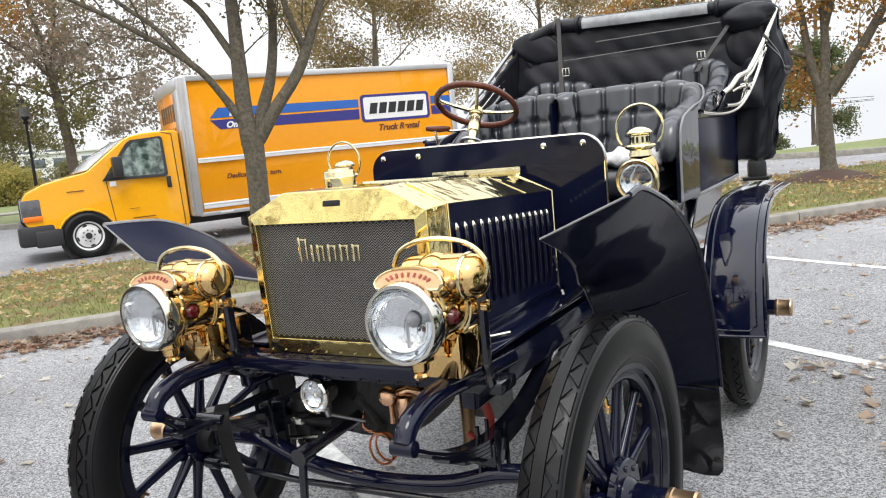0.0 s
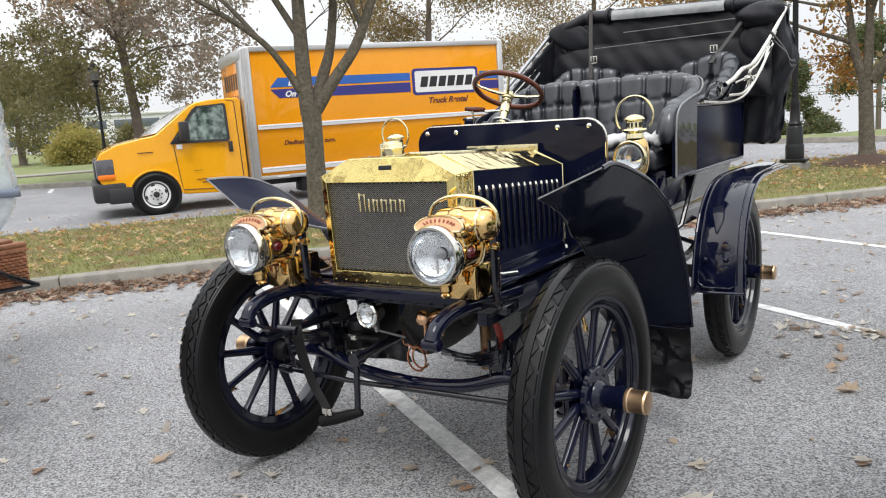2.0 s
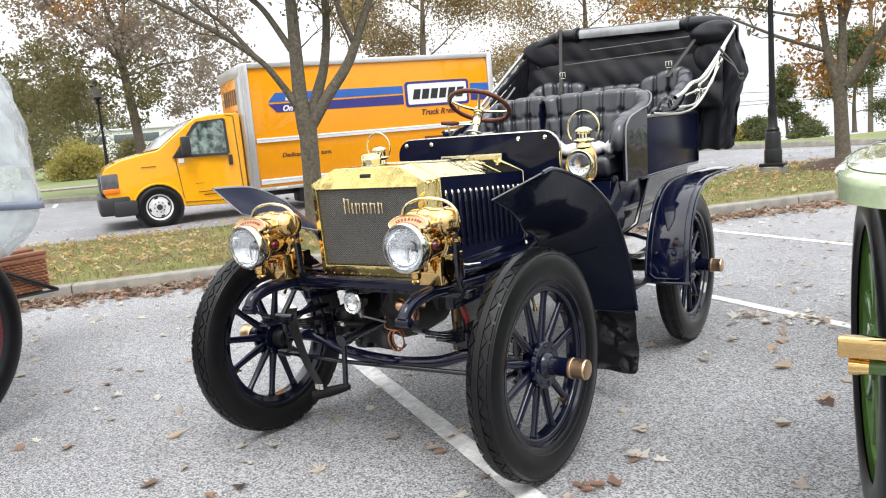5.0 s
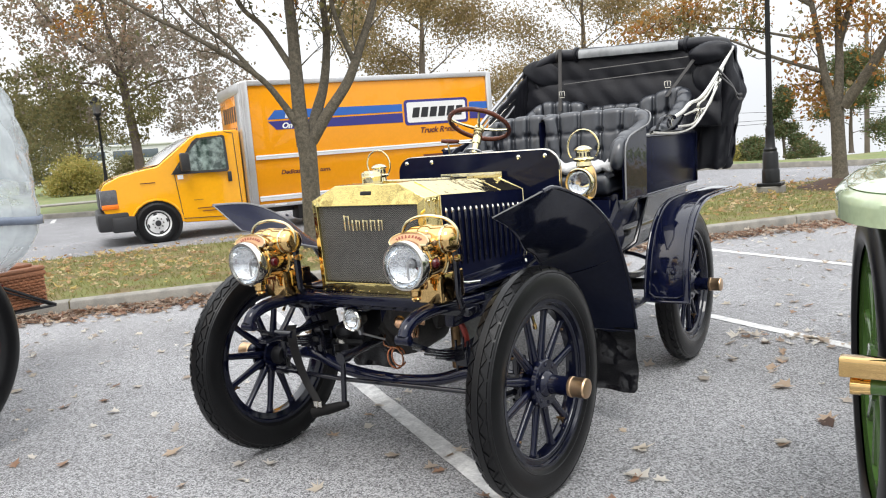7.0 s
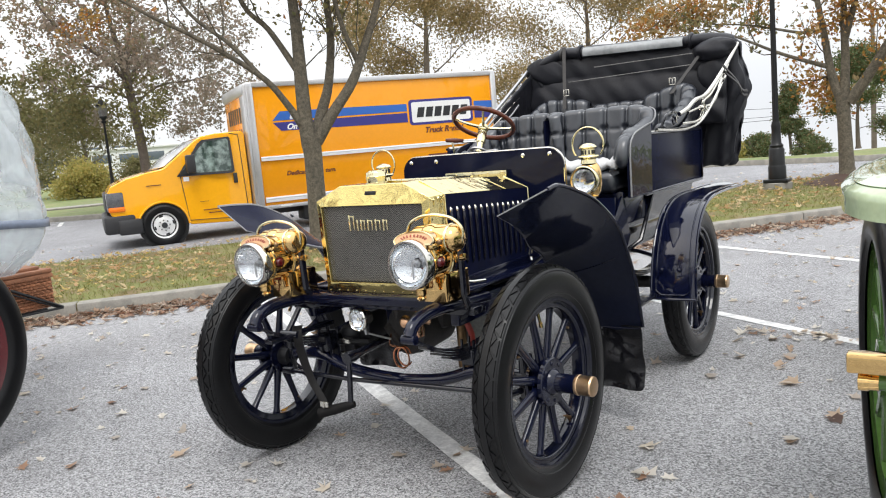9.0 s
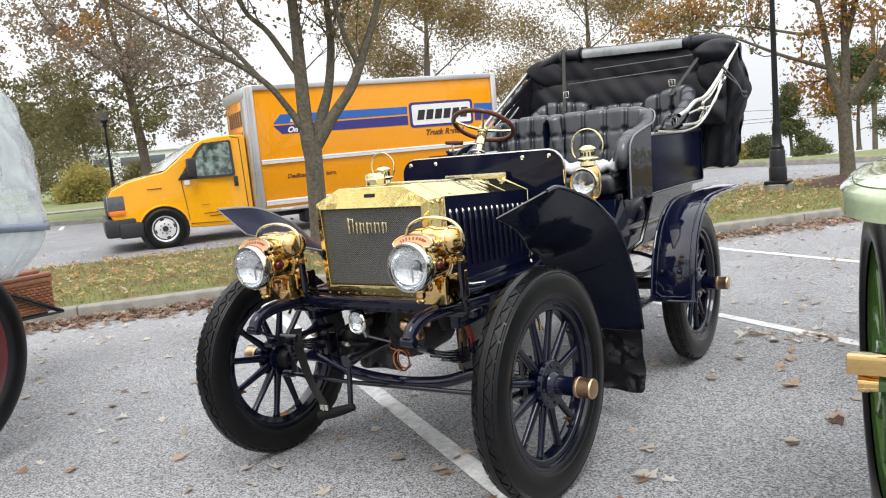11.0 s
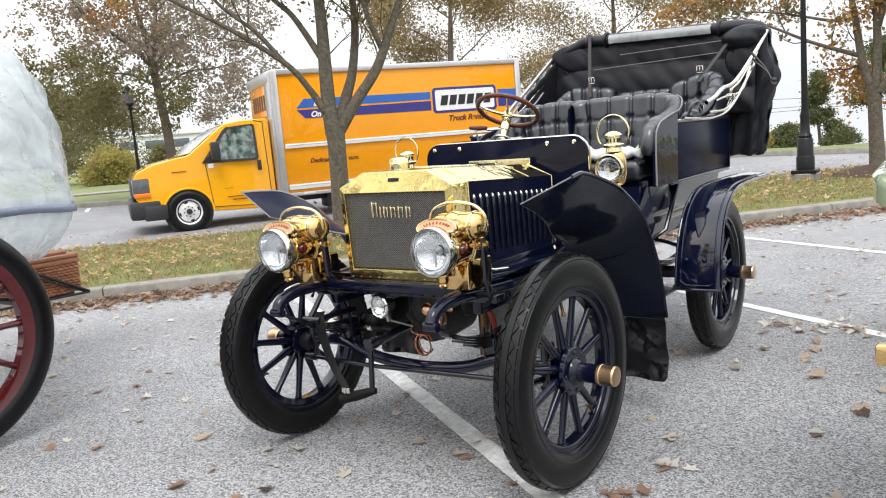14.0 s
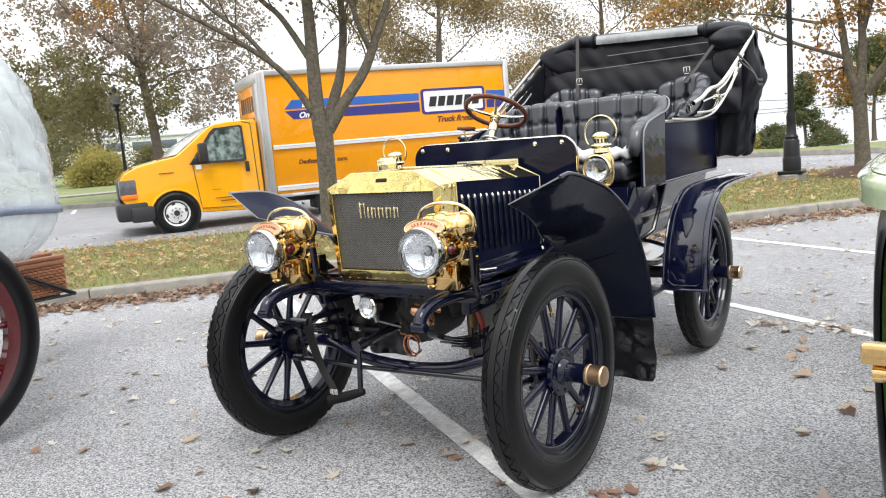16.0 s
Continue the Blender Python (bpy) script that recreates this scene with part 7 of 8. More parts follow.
for k in range(25):
    q = k / 24
    y, z = 3.05 - 0.66 * q, 1.975 - 0.345 * q
    folds.append([(-0.775 + 0.016 * math.sin(k * 1.9 + 5 * v) * v - 0.02 * v, y + 0.012 * math.sin(9 * v + k), z - 0.012 - v * (z - 1.47)) for v in [j / 10 for j in range(11)]])
part("inner_curtain", Geo().sheet(folds, 0.008), CLOTH, top, "black cloth hanging inside the metal bows", sharp=0)
for s in (1, -1):
    if s > 0:
        part("corner_bulge", ball((0.68, 3.04, 1.965), (0.150, 0.080, 0.080), (0, -8, 0), seed=s, wrinkle=0.09), CLOTH, top, sharp=0)
    else:
        part("corner_bulge", ball((-0.63, 3.06, 1.965), (0.17, 0.030, 0.10), (0, 18, 0), seed=s, wrinkle=0.10), CLOTH, top, sharp=0)
    if s > 0:
        part("corner_bulge", ball((0.66, 3.05, 1.80), (0.10, 0.045, 0.13), (0, 14, 0), seed=3, wrinkle=0.11), CLOTH, top, sharp=0)
    rows = []
    for k in range(34):
        v = k / 33
        z = 2.01 - 0.87 * v
        lo = 0.70 - 0.14 * min(1, v * 2.5) - 0.06 * v
        hi = 0.815 + 0.050 * math.exp(-((v - 0.36) / 0.16) ** 2) + 0.02 * math.sin(math.pi * v) - 0.05 * max(0.0, v - 0.4) / 0.6 - (0.02 if v > 0.97 else 0.0)
        row = []
        for q in range(41):
            a = 2 * math.pi * q / 40
            ca, sa = math.cos(a), math.sin(a)
            cx = math.copysign(abs(ca) ** 0.7, ca)
            sy = math.copysign(abs(sa) ** 0.7, sa)
            f = 0.010 * math.sin(q * 1.57 + 1.5 * v) * (0.3 + v) + 0.008 * math.sin(q * 0.9 + 9 * v) + 0.006 * math.sin(31 * v + q)
            row.append((s * ((lo + hi) / 2 + (hi - lo) / 2 * cx + f * cx), 3.17 + (0.10 - 0.02 * v) * sy + f * sy, z + 0.008 * math.sin(q * 1.1) * v))
        rows.append(row)
    g = Geo().sheet(rows, 0.008)
    n = len(g.v)
    g.add([rows[-1][q] for q in range(40)], [tuple(range(40))]).add([rows[0][q] for q in range(40)], [tuple(range(40))])
    part("side_curtain", g, CLOTH, top, "gathered black side curtain", sharp=0)
    for k, rod in enumerate(RODS if s > 0 else FAR_RODS):
        # Far bows take darker steel to imitate nickel seen against the sky.
        part("top_bow", Geo().tube(smooth([(s * x, y, z) for x, y, z in rod], 6), (0.0135, 0.010, 0.0085, 0.0095)[k], 10), NICKEL if s > 0 or k == 2 else STEEL, top, "bright metal top bow, the far ones dulled for backlight")
    part("bow_joint", Geo().lathe([(0, 0.03), (0.020, 0.028), (0.022, 0.0), (0.018, -0.02), (0, -0.02)], 16, along((s, 0, 0), (s * 0.745, 2.46, 1.555))), NICKEL, top)
    for kx, kz in ((0.0, 0.0), (0.012, -0.03)):
        part("bow_strap", Geo().tube(smooth([(s * 0.80, 2.80, 1.835 + kz), (s * 0.825, 2.80, 1.80 + kz), (s * (0.86 + kx), 2.90, 1.73 + kz), (s * 0.875, 3.0, 1.66 + kz), (s * 0.90, 3.03, 1.655 + kz)], 4), 0.006, 6, flat=2.0), STRAP, top)
for xa, ya, za, xb, yb, zb, at in ((-0.46, 3.03, 2.13, -0.39, 2.82, 1.65, 0.74), (0.585, 3.0, 1.93, 0.43, 2.83, 1.68, 0.64)):
    a, b = Vector((xa, ya, za)), Vector((xb, yb, zb))
    pts = [a.lerp(b, k / 8) for k in range(9)]
    st = part("top_strap", Geo().sheet([[p + Vector((-0.014, 0, 0)), p + Vector((0.014, 0, 0))] for p in pts], 0.005), STRAP, top, "leather hold-down strap with a buckle")
    q = a.lerp(b, at)
    g = Geo()
    for dx, dz, w, h in ((0, 0.022, 0.046, 0.008), (0, -0.022, 0.046, 0.008), (0.021, 0, 0.007, 0.05), (-0.021, 0, 0.007, 0.05), (0, 0, 0.006, 0.04)):
        g.box((q.x + dx, q.y - 0.012, q.z + dz), (w, 0.007, h), 0.002)
    part("buckle", g, NICKEL, st)
part("arm_handle", Geo().tube(smooth([(0.66, 2.02, 1.46), (0.68, 2.04, 1.52), (0.69, 2.16, 1.545), (0.69, 2.30, 1.53)], 6), 0.010, 8).tube(ring((0.69, 2.18, 1.495), 0.025, "x", 16), 0.006, 6), BLACK_PAINT, car)
part("arm_hook", Geo().tube(ring((0.70, 2.22, 1.50), 0.022, "x", 16, 0, 280), 0.005, 6), NICKEL, car)


def settle(p):
    """Draws the body in slightly towards the rear, so that it sits true on its wheels."""
    x, y, z = p
    return (x + math.tanh(x / 0.15) * (0.0186 * z - 0.016 * y - 0.031), 0.99 * y - 0.027 * z + 0.027, z + 0.006 - 0.004 * y)


settled = set()
loose = {"front_seat", "rear_seat", "rear_door_pad", "seat_cloth", "folded_top", "front_mudguard", "rear_mudguard", "front_axle", "rear_axle", "tie_rod", "steering_knuckle"}
for ob in car.children_recursive:
    kin = {ob.name.split(".")[0]} | ({ob.parent.name.split(".")[0]} if ob.parent else set())
    if ob in wheels or ob.data.name in settled or kin & loose:
        continue
    settled.add(ob.data.name)
    for v in ob.data.vertices:
        v.co = settle(v.co) if ob.matrix_basis.is_identity else v.co


SET_BACK = {"rear_seat": 1.03, "rear_door_pad": 1.03, "folded_top": 1.03, "body_side": 1.025, "body_back": 1.025, "arm_handle": 1.03, "arm_hook": 1.03, "rear_mudguard": 1.015}
moved = set()
for ob in car.children_recursive:
    root = ob if ob.parent == car else ob.parent
    k = SET_BACK.get(root.name.split(".")[0])
    if not k:
        continue
    if ob.matrix_basis.is_identity:
        if ob.data.name not in moved:
            for v in ob.data.vertices:
                v.co = set_back(v.co, k)
        moved.add(ob.data.name)
    else:
        ob.matrix_basis = Matrix.Translation(Vector(set_back(ob.matrix_basis.translation, k)) - ob.matrix_basis.translation) @ ob.matrix_basis


# ---- rental truck ----
def rental_truck():
    """Built with x to the truck's rear, y across to its far side, z up; x = 0 at the box's front edge."""
    t = thing("box_truck", "yellow rental box truck with blue stripes parked on the road", "truck", m=pose(-8.981, 7.882, -0.14, 0, 0, 57.58))
    L, W, ZB, ZT = 4.91, 2.28, 0.66, 3.03
    F = -0.145  # the box reaches this far past its first stripe
    S = pose(0, 0, 0, 90, 0, 0)  # outlines drawn in x, z, pushed towards -y
    body = Geo().box((L / 2 + 0.03 + F / 2, W / 2, (ZB + ZT) / 2), (L - 0.14 - F, W - 0.04, ZT - ZB - 0.06), 0.02)
    box = part("cargo_box", body, YELLOW, t, "yellow box panels")
    part("front_post", Geo().box((0.045 + F, 0.02, (ZB + ZT) / 2), (0.13, 0.10, ZT - ZB), 0.03).box((-0.02 + F, 0.22, (ZB + ZT) / 2), (0.10, 0.44, ZT - ZB), 0.045), ALLOY, box, "bare aluminium corner post")
    part("front_post", Geo().box((0.035 + F, W - 0.02, (ZB + ZT) / 2), (0.15, 0.10, ZT - ZB), 0.03), ALLOY, box)
    part("rear_post", Geo().box((L - 0.05, 0.02, (ZB + ZT) / 2), (0.12, 0.08, ZT - ZB), 0.02), ALLOY, box)
    part("rear_post", Geo().box((L - 0.05, W - 0.02, (ZB + ZT) / 2), (0.12, 0.08, ZT - ZB), 0.02), ALLOY, box)
    part("top_rail", Geo().box((L / 2 + F / 2, 0.0, ZT - 0.04), (L - 0.18 - F, 0.045, 0.10), 0.012), ALLOY, box, "pale aluminium top rail")
    part("roof", Geo().box((L / 2 + F / 2, W / 2, ZT - 0.01), (L - F, W, 0.05), 0.02), WHITE, box)
    part("front_cap", Geo().box((-0.02 + F, W / 2, ZT - 0.12), (0.16, W - 0.02, 0.24), 0.07), ALLOY, box)
    for z, h in ((1.60, 0.085), (0.82, 0.10)):
        r = Geo().box((L / 2 + 0.02 + F / 2, -0.006, z), (L - 0.22 - F, 0.03, h), 0.006).box((L / 2 + 0.02 + F / 2, -0.024, z + h * 0.25), (L - 0.22 - F, 0.012, h * 0.22), 0.004)
        part("rub_rail", r, WHITE, box, "white rub rail")
    part("bottom_rail", Geo().box((L / 2 + F / 2, 0.0, ZB + 0.02), (L - 0.1 - F, 0.05, 0.07), 0.01), ALLOY, box)
    for i in range(9):
        part("reflector_strip", Geo().box((0.35 + i * 0.55, -0.028, ZB + 0.03), (0.22, 0.004, 0.035)), RED_HOSE if i % 2 else WHITE, box)
    alike("rivet", Geo().box((0, 0, 0), (0.014, 0.008, 0.014), 0.003), STEEL, [Matrix.Translation((0.12 + i * 0.099, -0.024, ZT - 0.075)) for i in range(48)], box)
    # stripes and lettering
    part("stripe", Geo().prism([(0.42, 2.47), (2.93, 2.455), (2.93, 2.31), (0.27, 2.30)], 0.004, Matrix.Translation((0, 0.016, 0)) @ S), BLUE, box, "bright blue stripe")
    part("stripe", Geo().prism([(0.27, 2.265), (2.93, 2.275), (2.93, 2.09), (0.42, 2.105)], 0.004, Matrix.Translation((0, 0.016, 0)) @ S), INDIGO, box, "dark blue stripe")
    part("stripe", Geo().prism([(4.40, 2.43), (4.83, 2.42), (4.83, 2.275), (4.40, 2.28)], 0.004, Matrix.Translation((0, 0.016, 0)) @ S), BLUE, box)
    part("stripe", Geo().prism([(4.40, 2.245), (4.83, 2.24), (4.83, 2.07), (4.40, 2.08)], 0.004, Matrix.Translation((0, 0.016, 0)) @ S), INDIGO, box)

    def rounded(x0, z0, x1, z1, r):
        out = []
        for cx, cz, a0 in ((x1 - r, z1 - r, 0), (x0 + r, z1 - r, 90), (x0 + r, z0 + r, 180), (x1 - r, z0 + r, 270)):
            out += [(cx + r * math.cos(radians(a0 + k * 22.5)), cz + r * math.sin(radians(a0 + k * 22.5))) for k in range(5)]
        return out

    part("sign_border", Geo().prism(rounded(2.97, 2.02, 4.36, 2.53, 0.07), 0.005, Matrix.Translation((0, 0.016, 0)) @ S), INDIGO, box, "dark blue sign border")
    part("sign_plate", Geo().prism(rounded(3.025, 2.07, 4.305, 2.48, 0.04), 0.005, Matrix.Translation((0, 0.0105, 0)) @ S), WHITE, box, "white sign plate")
    for i in range(6):
        x = 3.12 + i * 0.188
        part("sign_bar", Geo().prism([(x, 2.17), (x + 0.145, 2.17), (x + 0.19, 2.37), (x + 0.045, 2.37)], 0.004, Matrix.Translation((0, 0.005, 0)) @ S), BLACK_VINYL, box)
    P = lambda x, z: Matrix.Translation((x, 0.012, z)) @ S
    word("lettering", "Truck Rental", 0.158, BROWN_INK, box, P(3.27, 1.852), 0.3, bold=0.006)
    word("lettering", "Lo", 0.145, WHITE, box, Matrix.Translation((0.59, 0.009, 2.325)) @ S, 0.3, bold=0.006)
    word("lettering", "One", 0.145, WHITE, box, Matrix.Translation((0.52, 0.009, 2.125)) @ S, 0.3, bold=0.006)
    for x, z, w, h in ((3.31, 1.38, 0.62, 0.055), (0.98, 1.285, 0.14, 0.05)):
        part("lettering_bar", Geo().box((x + w / 2, 0.014, z), (w, 0.006, h)), BROWN_INK, box)
    word("lettering", "Dedication", 0.115, BROWN_INK, box, P(0.42, 1.255), 0.3, bold=0.0035)
    word("lettering", "turn.", 0.110, BROWN_INK, box, P(1.16, 1.25), 0.3, bold=0.0035)
    for i in range(6):
        y = 0.62 + i * 0.24
        part("sign_bar", Geo().box((-0.002 + F, y, 2.47), (0.10, 0.17, 0.30)), BLACK_VINYL, box)
        part("sign_bar", Geo().box((-0.002 + F, y, 2.17), (0.10, 0.13, 0.09)), BROWN_INK, box)
    box.scale.x = 1.036
    part("front_panel", Geo().box((-0.005 + F, W / 2 + 0.22, (ZB + ZT) / 2), (0.09, W - 0.56, ZT - ZB - 0.1), 0.01), YELLOW, box)
    # chassis and wheels
    fr = Geo().box((2.0, 0.65, 0.60), (5.6, 0.08, 0.18)).box((2.0, W - 0.65, 0.60), (5.6, 0.08, 0.18)).box((1.2, 0.5, 0.5), (0.9, 0.5, 0.3), 0.03)
    part("chassis", fr, PLASTIC, t)

    def road_wheel(x, y, out):
        m = Matrix.Translation((x, y, 0.19 + 0.372)) @ pose(0, 0, 0, 90, 0, 0) if out < 0 else Matrix.Translation((x, y, 0.562)) @ pose(0, 0, 0, -90, 0, 0)
        w = part("wheel", Geo().lathe([(0.225, -0.1), (0.240, 0.08), (0.262, 0.100), (0.257, 0.108), (0.247, 0.104), (0.234, 0.06), (0.205, 0.045), (0.165, 0.052), (0.14, 0.066), (0.10, 0.070), (0.0, 0.070)], 40, m), WHEEL_STEEL, t, "white steel wheel")
        part("tyre", Geo().lathe([(0.238, -0.11), (0.285, -0.125), (0.34, -0.12), (0.372, -0.09), (0.372, 0.09), (0.34, 0.12), (0.285, 0.125), (0.248, 0.112), (0.238, 0.10)], 48, m), RUBBER, w)
        part("hub", Geo().lathe([(0.052, 0.066), (0.052, 0.10), (0.045, 0.112), (0.0, 0.114)], 24, m), PLASTIC, w)
        for i in range(4):
            a = i * math.pi / 2 + 0.25
            slot = m @ Matrix.Translation((0.168 * math.cos(a), 0.168 * math.sin(a), 0.049)) @ pose(0, 0, 0, 0, 0, math.degrees(a)) @ Matrix.Diagonal((0.7, 1.5, 1, 1))
            part("vent_hole", Geo().lathe([(0.0, 0.0), (0.027, 0.0), (0.025, 0.010), (0, 0.010)], 14, slot), PLASTIC, w)
        for i in range(8):
            a = i * math.pi / 4 + 0.1
            part("wheel_nut", Geo().lathe([(0.013, 0.066), (0.013, 0.088), (0.007, 0.094), (0, 0.094)], 6, m @ Matrix.Translation((0.093 * math.cos(a), 0.093 * math.sin(a), 0))), PLASTIC, w)
        return w

    road_wheel(-1.88, 0.20, -1)
    road_wheel(-1.88, W - 0.2, 1)
    road_wheel(3.35, 0.28, -1)
    road_wheel(3.35, W - 0.28, 1)
    # cab
    CW0, CW1 = 0.14, W - 0.14

    def flank(profile, inset):
        """Closes a cab outline between two sides whose upper part leans inwards."""
        g = Geo()
        n = len(profile)
        lean = lambda z: inset + max(0.0, z - 1.35) * 0.13 + max(0.0, 0.75 - z) * 0.06
        g.v = [(x, CW0 + lean(z), z) for x, z in profile] + [(x, CW1 - lean(z), z) for x, z in profile]
        g.f = [tuple(range(n)), tuple(reversed(range(n, 2 * n)))] + [(i, n + i, n + (i + 1) % n, (i + 1) % n) for i in range(n)]
        return g

    arch = [(-1.88 + 0.45 * math.cos(radians(a)), 0.55 + 0.44 * math.sin(radians(a))) for a in range(0, 181, 15)]
    outline = [(-0.30, 0.47), (-1.40, 0.52)] + arch + [(-2.40, 0.62), (-2.62, 0.70), (-2.76, 0.84), (-2.80, 1.05), (-2.77, 1.24), (-2.70, 1.345), (-2.45, 1.46), (-2.05, 1.545), (-1.82, 1.58), (-1.76, 1.605), (-1.16, 2.06), (-1.04, 2.12), (-0.80, 2.155), (-0.29, 2.17), (-0.24, 2.12), (-0.24, 0.6)]
    cab = part("cab", flank(outline, 0.0), CAB_YELLOW, t, "yellow van cab with black bumper", sharp=30)
    bev = cab.modifiers.new("soft_edges", "BEVEL")
    bev.width, bev.segments, bev.limit_method = 0.035, 3, "ANGLE"
    part("wheel_well", Geo().lathe([(0.0, 0.0), (0.435, 0.0), (0.435, 0.5), (0, 0.5)], 32, Matrix.Translation((-1.88, CW0 + 0.012, 0.55)) @ pose(0, 0, 0, -90, 0, 0)), DARK_CORE, cab)
    side = lambda poly, depth, out, inset=0.0: Geo().prism(poly, depth, Matrix.Translation((0, CW0 - out, 0)) @ S)
    lean_m = Matrix.Translation((0, CW0 - 0.006, 1.36)) @ pose(0, 0, 0, 90 - 7.4, 0, 0)
    win = [(-1.50, 0.10), (-1.42, 0.20), (-1.06, 0.60), (-0.98, 0.66), (-0.60, 0.69), (-0.565, 0.66), (-0.555, 0.12), (-0.59, 0.085)]
    part("window_surround", Geo().prism([(x + (0.045 if x > -0.8 else -0.060), z + (0.035 if z > 0.3 else -0.045)) for x, z in win], 0.012, lean_m), PLASTIC, cab)
    part("side_window", Geo().prism(win, 0.016, lean_m), MOTTLED_PANE, cab, "dark side window with reflections painted in green-grey mottles")
    ws = []
    for k in range(13):
        u = k / 6 - 1
        y = lambda inset: W / 2 + u * (W / 2 - 0.14 - inset)
        bow = 0.20 * (1 - u * u)
        ws.append([(-1.755 - bow, y(0.075), 1.625 - 0.20 * bow), (-1.57 - bow * 0.9, y(0.095), 1.770), (-1.37 - bow * 0.7, y(0.115), 1.920), (-1.185 - bow * 0.35, y(0.135), 2.058)])
    ws = Geo().sheet(ws, 0.012)
    part("windscreen", ws, WINDSCREEN, cab, "windscreen painted pale for the white sky it mirrors")
    seam = Geo()
    for a, b in (((-1.50, 1.44), (-1.42, 0.60)), ((-0.36, 2.10), (-0.33, 0.55)), ((-1.42, 0.60), (-0.33, 0.55)), ((-0.52, 2.14), (-0.36, 2.10))):
        lean = lambda z: CW0 + max(0.0, z - 1.35) * 0.13 - 0.001
        seam.tube([(a[0], lean(a[1]), a[1]), (b[0], lean(b[1]), b[1])], 0.007, 5)
    part("door_seam", seam, PLASTIC, cab)
    part("door_handle", Geo().box((-0.51, CW0 - 0.008, 1.30), (0.075, 0.025, 0.19), 0.012), PLASTIC, cab, "black door handle")
    part("wing_mirror", Geo().prism([(-1.53, 1.45), (-1.28, 1.45), (-1.36, 1.60)], 0.03, Matrix.Translation((0, CW0 + 0.005, 0)) @ S).box((-1.31, CW0 - 0.17, 1.63), (0.16, 0.20, 0.33), 0.03).tube([(-1.33, CW0 + 0.01, 1.52), (-1.31, CW0 - 0.08, 1.53)], 0.03), PLASTIC, cab, "black wing mirror")
    part("bumper", Geo().box((-2.62, W / 2, 0.66), (0.55, W - 0.24, 0.34), 0.06).box((-2.45, CW0 + 0.03, 0.60), (0.42, 0.16, 0.28), 0.04), PLASTIC, t, "black front bumper")
    part("grille", Geo().box((-2.80, W / 2, 1.04), (0.06, W - 0.5, 0.36), 0.03), PLASTIC, cab)
    part("headlight", Geo().box((-2.66, CW0 + 0.06, 1.07), (0.30, 0.16, 0.34), 0.04), CLEAR_LENS, cab, "dark headlight")
    part("indicator", Geo().box((-2.65, CW0 + 0.045, 0.93), (0.28, 0.16, 0.09), 0.02), AMBER, cab, "amber indicator")
    part("headlight", Geo().box((-2.66, CW1 - 0.06, 1.07), (0.30, 0.16, 0.34), 0.04), CLEAR_LENS, cab)
    part("arch_lip", Geo().tube([(x, CW0 - 0.004, z) for x, z in arch], 0.022, 8), CAB_YELLOW, cab)
    for x, z, w, h in ((-1.98, 1.30, 0.26, 0.016), (-1.12, 0.92, 0.16, 0.008), (-0.98, 0.76, 0.36, 0.016), (-0.92, 0.70, 0.30, 0.016)):
        part("lettering_bar", Geo().box((x, CW0 - 0.001, z), (w, 0.006, h)), BROWN_INK, cab)
    part("decal", Geo().box((-1.40, CW0 - 0.002, 1.36), (0.10, 0.006, 0.08)), WHITE, cab)
    return t


rental_truck()


# ---- neighbouring cars, seen at the edges ----
def plain_wheel(owner, place, R, rim_mat, spokes=12, section=0.06, rim_w=1.0, reach=1.0):
    X = pose(0, 0, 0, 0, 90, 0)
    k = R - 0.135
    w = part("wheel", Geo().lathe([(r, x * rim_w) for r, x in ((k - 0.045, -0.03), (k - 0.045, 0.03), (k - 0.01, 0.036), (k + 0.012, 0.046), (k + 0.014, 0.036), (k, 0.028), (k, -0.028), (k + 0.014, -0.036), (k + 0.012, -0.046), (k - 0.01, -0.036))], 72, X, closed=True), rim_mat, owner, m=place)
    sec = [(k + 0.002, 0.036), (k + 0.02, 0.052), (k + 0.05, section), (R - 0.05, section * 0.97), (R - 0.018, section * 0.75), (R - 0.004, section * 0.42), (R, 0.0)]
    part("tyre", Geo().lathe(sec + [(r, -x) for r, x in reversed(sec[:-1])], 96, X), RUBBER, w)
    for i in range(spokes):
        a = 2 * math.pi * i / spokes
        c, s = math.cos(a), math.sin(a)
        part("spoke", Geo().tube([(0, 0.05 * s, 0.05 * c), (0, 0.2 * s, 0.2 * c), (0, (k - 0.03) * s, (k - 0.03) * c)], [0.024, 0.019, 0.018], 8), rim_mat, w)
    part("hub", Geo().lathe([(0, -0.09), (0.06, -0.09), (0.07, -0.04), (0.1, -0.035), (0.1, 0.035), (0.06, 0.04), (0.05, 0.04 + 0.06 * reach), (0, 0.04 + 0.06 * reach)], 28, X), rim_mat, w)
    part("hub_cap", Geo().lathe([(0.045, 0.04 + 0.06 * reach), (0.045, 0.04 + 0.12 * reach), (0.035, 0.04 + 0.13 * reach), (0, 0.04 + 0.132 * reach)], 24, X), BRASS, w)
    return w


